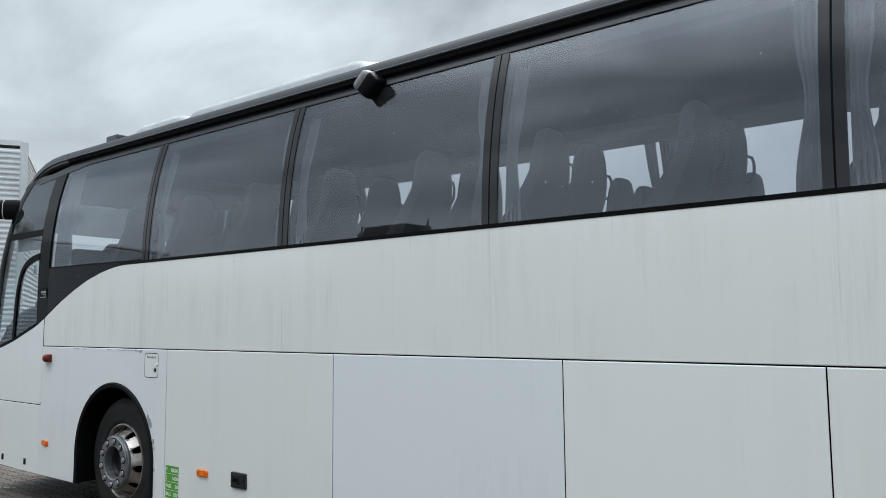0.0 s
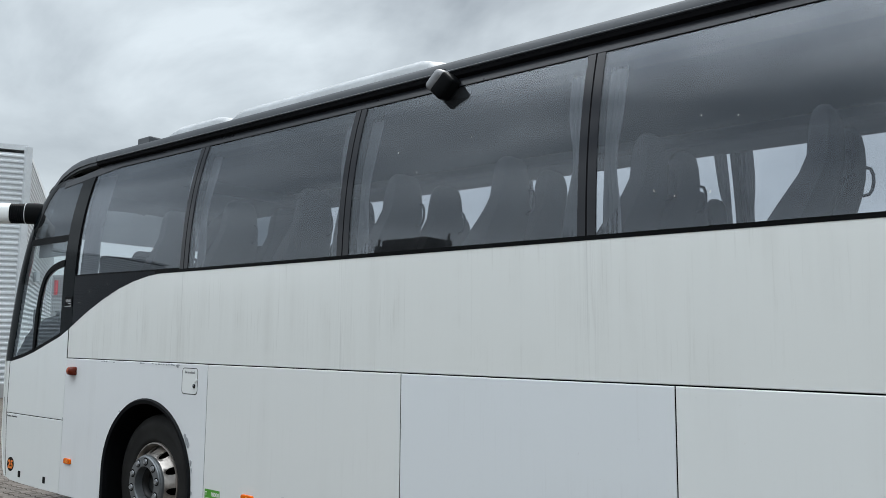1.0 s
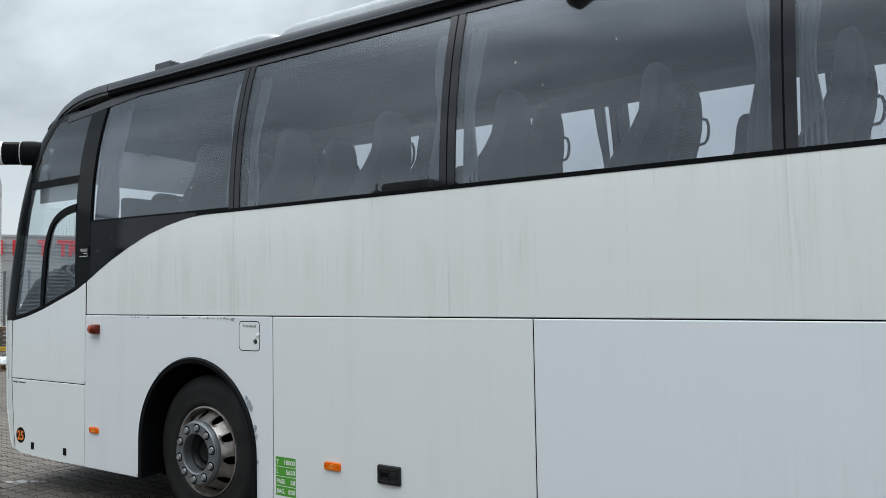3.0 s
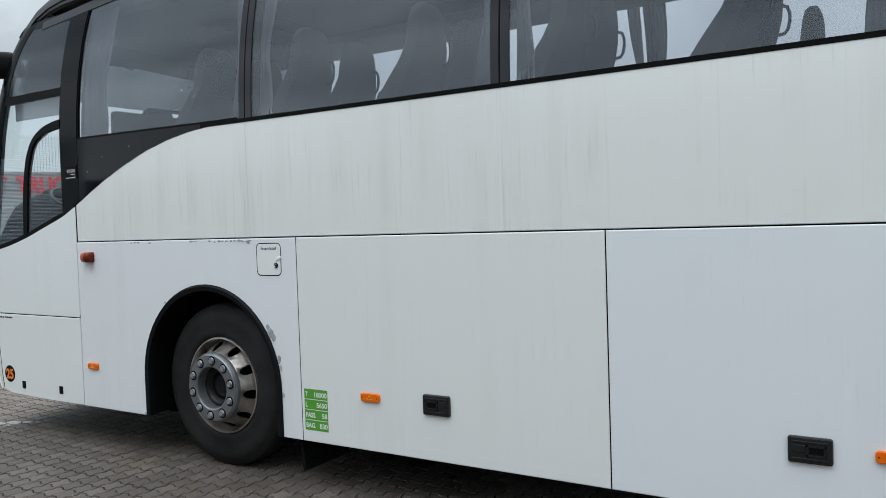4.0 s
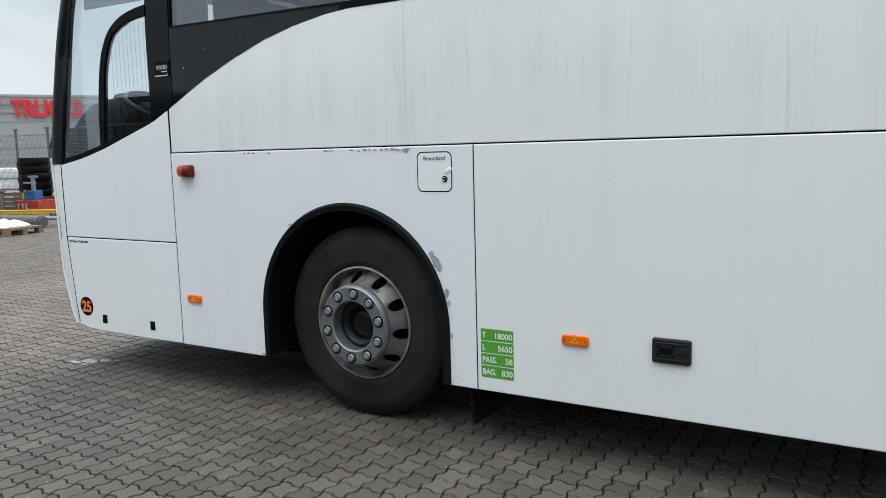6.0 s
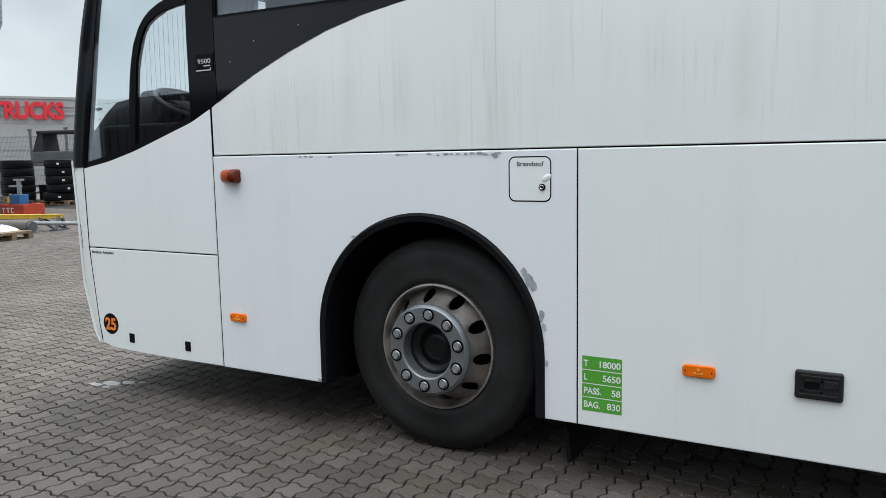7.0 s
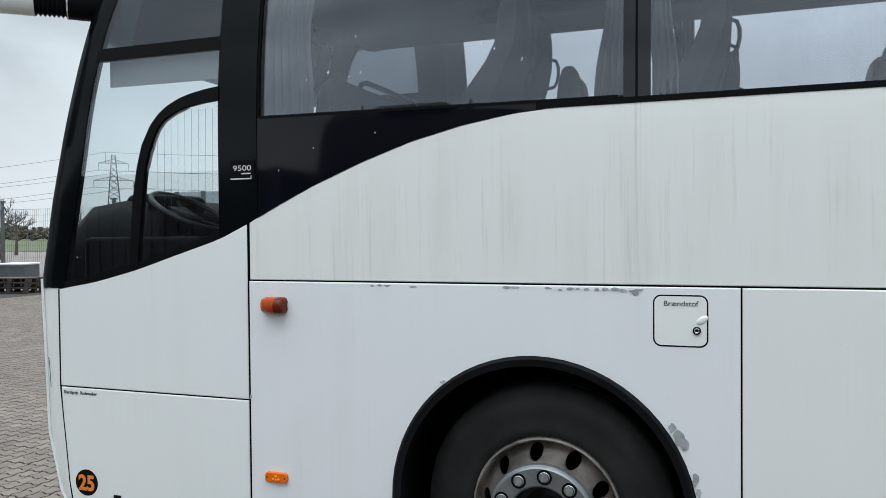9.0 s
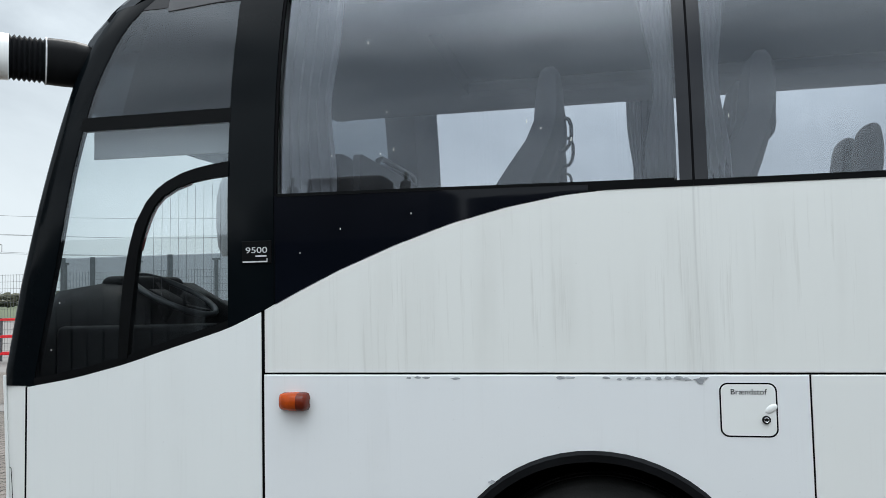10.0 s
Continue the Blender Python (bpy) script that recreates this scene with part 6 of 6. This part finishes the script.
def crate(name, x, y, z, w_, d_, h_, mat, label, cat, turn=20, lid=None):
    c = thing(name, label, cat, pose(x, y, z, 0, 0, turn))
    t = 0.03
    part("base", boxes((-w_ / 2, w_ / 2, -d_ / 2, d_ / 2, 0.0, t)), mat, c)
    for a, b, cc, dd in ((-w_ / 2, w_ / 2, -d_ / 2, -d_ / 2 + t), (-w_ / 2, w_ / 2, d_ / 2 - t, d_ / 2), (-w_ / 2, -w_ / 2 + t, -d_ / 2 + t, d_ / 2 - t), (w_ / 2 - t, w_ / 2, -d_ / 2 + t, d_ / 2 - t)):
        part("side", box(bmesh.new(), a, b, cc, dd, t, h_, 0.006), mat, c)
    part("rim", boxes((-w_ / 2 - 0.02, w_ / 2 + 0.02, -d_ / 2 - 0.02, -d_ / 2, h_ - 0.06, h_)), mat, c)
    if lid:
        part("lid", box(bmesh.new(), -w_ / 2 - 0.02, w_ / 2 + 0.02, -d_ / 2 - 0.02, d_ / 2 + 0.02, h_ + 0.001, h_ + 0.06, 0.015), lid, c, "white lid")
    return c


crate("waste_bin", -19.75, 16.3, 0, 0.95, 0.8, 0.72, M_CAB, "dark waste bin with a white lid", "bin", 15, M_SACK)
crate("waste_bin", -18.0, 16.35, 0, 0.6, 0.6, 0.55, M_RUBBER, "small black waste bin", "bin", 10)
crate("waste_bin", -22.75, 14.35, 0, 1.0, 0.8, 0.66, M_RUBBER, "black plastic bin between the tyre stacks", "bin", 20)
oc = crate("storage_crate", -16.80, 9.28, 0, 0.76, 0.70, 0.36, M_ORANGE_BOX, "orange steel storage crate with white print", "crate", 12)
for x0, x1, z0, z1 in ((-0.34, -0.23, 0.25, 0.275), (-0.30, -0.27, 0.14, 0.25), (-0.19, -0.08, 0.25, 0.275), (-0.15, -0.12, 0.14, 0.25), (-0.04, -0.01, 0.14, 0.275), (-0.01, 0.05, 0.25, 0.275), (-0.01, 0.05, 0.14, 0.165)):
    part("print_bar", boxes((x0, x1, -0.3535, -0.3515, z0, z1)), M_SACK, oc)
crate("storage_crate", -16.80, 9.20, 0.36, 0.32, 0.32, 0.25, M_BLUE, "blue plastic crate on the orange one", "crate", 14)
sp = thing("steel_bracket", "grey steel tee bracket standing on the crates", "bracket", pose(-16.73, 9.18, 0.39, 0, 0, 12))
part("upright", boxes((-0.05, 0.05, -0.03, 0.03, 0.0, 0.58)), M_GALV, sp)
part("arm", boxes((-0.12, 0.14, -0.05, 0.05, 0.58, 0.63)), M_GALV, sp)
part("foot", boxes((-0.30, 0.06, -0.05, 0.05, 0.42, 0.46)), M_GALV, sp)
bm = bmesh.new()
lathe(bm, [(0.0005, 0.0), (0.06, 0.0), (0.085, 0.02), (0.085, 0.16), (0.05, 0.22), (0.03, 0.24), (0.03, 0.27), (0.0005, 0.27)], 16, axis_y=False)
solid_thing("canister", bm, M_YELLOW, "small yellow canister beside the blue crate", "canister", pose(-17.05, 9.12, 0.36), smooth=40)
wc = thing("wooden_crate", "weathered wooden slatted crate", "crate", pose(-17.80, 8.88, 0, 0, 0, 13))
for k in range(4):
    for y in (-0.5, 0.5):
        part("slat", boxes((-0.5, 0.5, y - 0.012, y + 0.012, 0.05 + 0.13 * k, 0.15 + 0.13 * k)), M_WOOD_GREY, wc)
for x in (-0.48, 0.0, 0.48):
    for y in (-0.47, 0.47):
        part("corner_post", boxes((x - 0.03, x + 0.03, y - 0.03, y + 0.03, 0, 0.56)), M_WOOD_GREY, wc)
part("base", boxes((-0.5, 0.5, -0.48, 0.48, 0.0, 0.05)), M_WOOD_GREY, wc)
for k, (dx, dz, w_) in enumerate(((-0.1, 0.562, 0.62), (0.05, 0.602, 0.55), (-0.05, 0.642, 0.5))):
    solid_thing("plank", box(bmesh.new(), -w_, w_, -0.10, 0.10, 0, 0.038, 0.004), M_WOOD, "pale sawn plank lying on the slatted crate", "plank", pose(-17.80 + dx, 8.45 + 0.02 * k, dz, 0, 0, 13 + 2 * k), "planks on the crate")
solid_thing("white_box", box(bmesh.new(), -0.22, 0.22, -0.14, 0.14, 0, 0.13, 0.01), M_SACK, "low white box on the planks", "box", pose(-17.53, 8.48, 0.681, 0, 0, 15))
# white wrapped bales behind the fence
for k, (x, y, z) in enumerate(((-36.6, 19.8, 0.0), (-36.5, 19.8, 0.56), (-38.4, 20.0, 0.0), (-38.3, 20.1, 0.56))):
    bm = bmesh.new()
    box(bm, -0.85, 0.85, -0.5, 0.5, 0, 0.555, 0.09, 3)
    for v in bm.verts:
        v.co += Vector((1, 1, 0)) * 0.05 * noise.noise(v.co * 3 + Vector((k * 4, 0, 0)))
    solid_thing("wrapped_bale", bm, M_SACK, "white foil wrapped bale behind the fence", "bale", pose(x, y, z, 0, 0, 12), "white bales", smooth=50)

# foil-wrapped load on a pallet
copy_thing(first_pallet, pose(-11.52, 5.36, 0, 0, 0, 9))
bm = bmesh.new()
bmesh.ops.create_grid(bm, x_segments=20, y_segments=14, size=0.5)
for v in bm.verts:
    e = max(abs(v.co.x), abs(v.co.y)) / 0.5
    v.co.z = 0.11 * (1 - e ** 5) + 0.06 * noise.noise(v.co * 7) * (1 - e ** 4) + 0.004
    v.co.x *= 0.98
    v.co.y *= 0.72
solid_thing("wrapped_load", bm, M_FOIL, "crumpled white foil over a load on a pallet", "load", pose(-11.68, 5.34, 0.144, 0, 0, 9), smooth=60)

# yellow trestle with a steel tube and a brown roll behind it
tr = thing("trestle", "low yellow steel trestle beam on black legs", "trestle", pose(-12.02, 7.10, 0, 0, 0, 202))
part("beam", box(bmesh.new(), -0.06, 3.0, -0.05, 0.05, 0.25, 0.335, 0.01), M_YELLOW, tr)
part("beam_lip", boxes((-0.065, 3.0, -0.065, 0.065, 0.325, 0.342)), M_YELLOW, tr)
for x, s in ((0.0, 1), (2.7, -1)):
    for y in (-0.16, 0.16):
        part("leg", bar(bmesh.new(), (x + 0.42 * s, y * 0.3, 0.26), (x - 0.02 * s, y, 0.02), 0.05), M_CAB, tr)
        part("leg", bar(bmesh.new(), (x - 0.02 * s, y * 0.3, 0.30), (x - 0.03 * s, y, 0.02), 0.05), M_CAB, tr)
    part("foot", boxes((x - 0.08, x + 0.08, -0.22, 0.22, 0.0, 0.03)), M_CAB, tr)
solid_thing("steel_tube", tube(bmesh.new(), [(-10.92, 6.98, 0.185), (-13.4, 6.25, 0.185)], 0.040, 14), M_GALV, "long galvanised steel tube beside the trestle", "tube", smooth=40)
for x, y in ((-12.62, 6.48), (-13.25, 6.29)):
    solid_thing("timber_block", box(bmesh.new(), -0.16, 0.16, -0.06, 0.06, 0, 0.145, 0.005), M_WOOD_DARK, "dark timber block under the steel tube", "timber", pose(x, y, 0, 0, 0, 106), "timber blocks")
roll = thing("roll", "brown-grey wrapped roll with a dark hub end", "roll", pose(-11.95, 6.42, 0.131))
part("wrap", tube(bmesh.new(), [(0, 0, 0), (-1.6, -0.25, 0)], 0.13, 18), M_ROLL, roll, smooth=40)
part("hub", tube(bmesh.new(), [(0.06, 0.01, 0), (0.0, 0, 0)], 0.11, 16), M_CAB, roll, "dark hub", smooth=40)

# truck cab shell on a steel stand
stand = thing("steel_stand", "grey welded steel stand with slanted braces", "stand", pose(-23.35, 15.40, 0, 0, 0, 22))
for y in (-0.55, 0.55):
    for x in (-1.35, 1.35):
        part("leg", boxes((x - 0.05, x + 0.05, y - 0.05, y + 0.05, 0, 1.32)), M_STAND, stand)
    part("rail", boxes((-1.5, 1.5, y - 0.05, y + 0.05, 1.32, 1.44)), M_STAND, stand)
    part("brace", bar(bmesh.new(), (0.9, y, 0.03), (-0.3, y, 1.31), 0.07), M_STAND, stand)
    part("brace", bar(bmesh.new(), (-1.3, y, 0.6), (1.3, y, 0.55), 0.05), M_STAND, stand)
for x in (-1.35, 1.35):
    part("cross_bar", boxes((x - 0.05, x + 0.05, -0.5, 0.5, 0.3, 0.38)), M_STAND, stand)
cab = thing("cab_shell", "bare dark grey truck cab shell on a steel stand", "cab shell", pose(-23.35, 15.40, 1.442, 0, 0, 22))
part("lower_body", box(bmesh.new(), -1.30, 1.30, -0.5, 0.5, 0.0, 0.42, 0.04), M_CAB, cab)
for s in (-1, 1):
    bm = bmesh.new()
    loft(bm, [[(s * (1.25 - dz), y, z) for y, dz in ((-0.5, 0), (0.5, 0), (0.5, 0.42), (-0.5, 0.42))] for z in (0.42,)] + [[(s * (1.08 - dz), y, 1.05) for y, dz in ((-0.42, 0), (0.45, 0), (0.45, 0.20), (-0.42, 0.20))]])
    part("pillar", bm, M_CAB_DARK, cab)
part("roof", box(bmesh.new(), -1.12, 1.12, -0.45, 0.48, 1.05, 1.18, 0.05), M_CAB_DARK, cab)
part("middle_post", boxes((-0.04, 0.04, 0.42, 0.48, 0.42, 1.05)), M_CAB_DARK, cab)
solid_thing("ratchet_strap", bar(bmesh.new(), (-24.8, 14.25, 1.15), (-22.05, 15.36, 1.28), 0.05, 0.01), M_BLUE, "blue strap tied along the stand", "strap")
part("strap_end", bar(bmesh.new(), (0, 0, 0), (0.0, 0, -0.3), 0.04), M_BLUE, bpy.data.objects["ratchet_strap"], at=Matrix.Translation((-22.05, 15.36, 1.28)))

# white sacks by the fence, red steel frame
for k, (x, y, w_) in enumerate(((-17.9, 16.7, 0.55), (-17.1, 16.9, 0.5), (-16.6, 16.6, 0.4))):
    bm = bmesh.new()
    bmesh.ops.create_icosphere(bm, subdivisions=3, radius=1)
    for v in bm.verts:
        n_ = noise.noise(v.co * 2.3 + Vector((k * 5, 0, 0)))
        v.co = Vector((v.co.x * w_, v.co.y * w_ * 0.7, max(-0.18, v.co.z * 0.22))) * (1 + 0.2 * n_)
        v.co.z += 0.2
    lo = min(v.co.z for v in bm.verts)
    for v in bm.verts:
        v.co.z -= lo
    solid_thing("sack", bm, M_SACK, "white plastic sack lying by the fence", "sack", pose(x, y, 0, 0, 0, 40 * k), "white sacks", smooth=60)
rk = thing("steel_rack", "steel rack with dark uprights and red rails by the fence", "rack", pose(-15.8, 17.1, 0, 0, 0, 10))
for x in (-0.6, 0.6):
    for y in (-0.3, 0.3):
        part("upright", boxes((x - 0.04, x + 0.04, y - 0.04, y + 0.04, 0, 1.3)), M_CAB, rk)
for z in (0.25, 0.75, 1.25):
    for y in (-0.3, 0.3):
        part("rail", boxes((-0.56, 0.56, y - 0.03, y + 0.03, z - 0.03, z + 0.03)), M_RED, rk)

# ---- distance: field, hedge, trees, pylon and lines ----
M_GRASS = plain("field_grass", (0.045, 0.062, 0.024), 0.95, var=0.3, scale=0.12, bump=0.5, bscale=6)
M_HEDGE = plain("hedge_leaf", (0.058, 0.060, 0.036), 0.9, var=0.5, scale=0.8)
M_TWIG = plain("bare_twig", (0.075, 0.062, 0.055), 0.9, var=0.25)
M_WIRE = plain("line_wire", (0.10, 0.105, 0.11), 0.6, 0.3)
bm = bmesh.new()
sheet(bm, -900, 500, 62, 700, 0.02)
tagged(part("field", bm, M_GRASS, None), "flat green field beyond the yard", "field", kind="structure")
random.seed(21)
ico = bmesh.new()
bmesh.ops.create_icosphere(ico, subdivisions=1, radius=1)
ico.verts.ensure_lookup_table()
IV = np.array([v.co for v in ico.verts])
IF = [[v.index for v in f.verts] for f in ico.faces]
ico.free()
hv, hf = [], []
for k in range(900):
    a = random.uniform(-430, 60)
    y = random.uniform(255, 285) + 12 * noise.noise((a * 0.01, 0, 0))
    h = 6.0 + 3.5 * noise.noise((a * 0.03, 3, 0)) + random.uniform(-1.2, 1.5)
    for q in range(3):
        r = random.uniform(0.7, 1.6)
        c = np.array((a + random.uniform(-2, 2), y + random.uniform(-2, 2), max(0.4, h * random.uniform(0.15, 0.85))))
        n0 = len(hv)
        jit = np.array([[random.uniform(0.6, 1.3)] for _ in IV])
        hv.extend((IV * jit * np.array((1.2, 1.0, random.uniform(0.5, 1.0))) * r + c).tolist())
        hf.extend([[n0 + i for i in f] for f in IF])
hm = bpy.data.meshes.new("hedge")
hm.from_pydata(hv, [], hf)
hm.materials.append(M_HEDGE)
tagged(new("hedge", hm), "distant uneven hedge of bare and green bushes", "hedge", kind="stuff")


def bare_tree(x, y, h, seed):
    rnd = random.Random(seed)
    t = thing("tree", "bare spring tree with fine branching twigs", "tree", pose(x, y, 0), "bare trees")
    part("trunk", tube(bmesh.new(), [(0, 0, 0), (0.05, 0.02, h * 0.25), (0.0, 0.05, h * 0.5), (0.05, 0, h * 0.72)], [0.16, 0.13, 0.09, 0.04], 8), M_TWIG, t)
    bm = bmesh.new()

    def grow(p, d, ln_, r, depth):
        q = p + d * ln_
        tube(bm, [p, (p + q) / 2 + Vector((rnd.uniform(-1, 1), rnd.uniform(-1, 1), 0.4)) * ln_ * 0.06, q], [r, r * 0.8, r * 0.55], 4)
        if depth:
            for _ in range(3):
                nd = (d + Vector((rnd.uniform(-0.8, 0.8), rnd.uniform(-0.8, 0.8), rnd.uniform(-0.15, 0.6)))).normalized()
                grow(p + d * ln_ * rnd.uniform(0.55, 1.0), nd, ln_ * rnd.uniform(0.55, 0.8), r * 0.6, depth - 1)
    for k in range(8):
        a = rnd.uniform(0, math.tau)
        grow(Vector((0, 0, h * rnd.uniform(0.25, 0.68))), Vector((math.cos(a), math.sin(a), rnd.uniform(0.4, 1.1))).normalized(), h * rnd.uniform(0.16, 0.24), 0.05, 3)
    part("crown", bm, M_TWIG, t, "fine bare twigs")


bare_tree(-47.5, 39.5, 4.6, 4)
bare_tree(-58, 50, 4.2, 9)
bare_tree(-40, 42, 3.4, 14)
bare_tree(-60, 60, 4.4, 17)


def pylon_at(x, y, h, turn):
    p = thing("pylon", "tall lattice steel power pylon in the distance", "pylon", pose(x, y, 0, 0, 0, turn), "power pylons")
    def wid(z):
        return 3.2 * (1 - z / h) + 0.75
    zs = [h * k / 14 for k in range(15)]
    for sx, sy in ((-1, -1), (-1, 1), (1, -1), (1, 1)):
        bm = bmesh.new()
        for a, b in zip(zs, zs[1:]):
            bar(bm, (sx * wid(a), sy * wid(a), a), (sx * wid(b), sy * wid(b), b), 0.24)
        part("leg", bm, M_WIRE, p)
    for s in (-1, 1):
        bm = bmesh.new()
        for a, b in zip(zs, zs[1:]):
            bar(bm, (-wid(a), s * wid(a), a), (wid(b), s * wid(b), b), 0.15)
            bar(bm, (wid(a), s * wid(a), a), (-wid(b), s * wid(b), b), 0.15)
            bar(bm, (s * wid(a), -wid(a), a), (s * wid(b), wid(b), b), 0.13)
        part("lattice", bm, M_WIRE, p)
    for z, w_ in ((h * 0.90, 6.6), (h * 0.70, 8.6)):
        for s in (-1, 1):
            bm = bmesh.new()
            bar(bm, (0, 0, z), (s * w_, 0, z - 0.2), 0.22)
            bar(bm, (0, 0, z + 1.9), (s * w_, 0, z - 0.2), 0.20)
            for k in range(1, 6):
                u, v = k / 6, (k + 0.5) / 6
                bar(bm, (s * w_ * u, 0, z), (s * w_ * v, 0, z + 1.9 * (1 - v)), 0.12)
                bar(bm, (s * w_ * u, 0, z), (s * w_ * u, 0, z + 1.9 * (1 - u)), 0.12)
            part("cross_arm", bm, M_WIRE, p)
            part("insulator", bar(bmesh.new(), (s * w_, 0, z - 0.2), (s * w_, 0, z - 3.4), 0.22), M_WIRE, p)
    part("peak", bar(bmesh.new(), (-3.5, 0, h * 0.90), (-3.5, 0, h * 1.03), 0.16), M_WIRE, p)
    return p


PA, PB = Vector((-266, 288, 0)), Vector((-560, 250, 0))
pylon_at(PA.x, PA.y, 40, 45)
pylon_at(PB.x, PB.y, 34, 20)
for (dx, dz), (ex, ez) in zip(((-6.6, 32.6), (6.6, 32.6), (-8.6, 24.6), (8.6, 24.6), (-3.5, 41)), ((-6, 27), (6, 27), (-8, 20), (8, 20), (-3, 35))):
    a = PA + Vector((dx * 0.7, dx * 0.7, dz))
    b = PB + Vector((ex, ex * 0.3, ez))
    for s, e in ((a, b), (a, PA + Vector((320 + dx, 60, dz + 6)))):
        pts = [s.lerp(e, k / 16) - Z * (7 * 4 * (k / 16) * (1 - k / 16)) for k in range(17)]
        solid_thing("power_line", tube(bmesh.new(), pts, 0.085, 4), M_WIRE, "thin sagging power line wire", "power line", group="power lines")

lay_near_pavers()
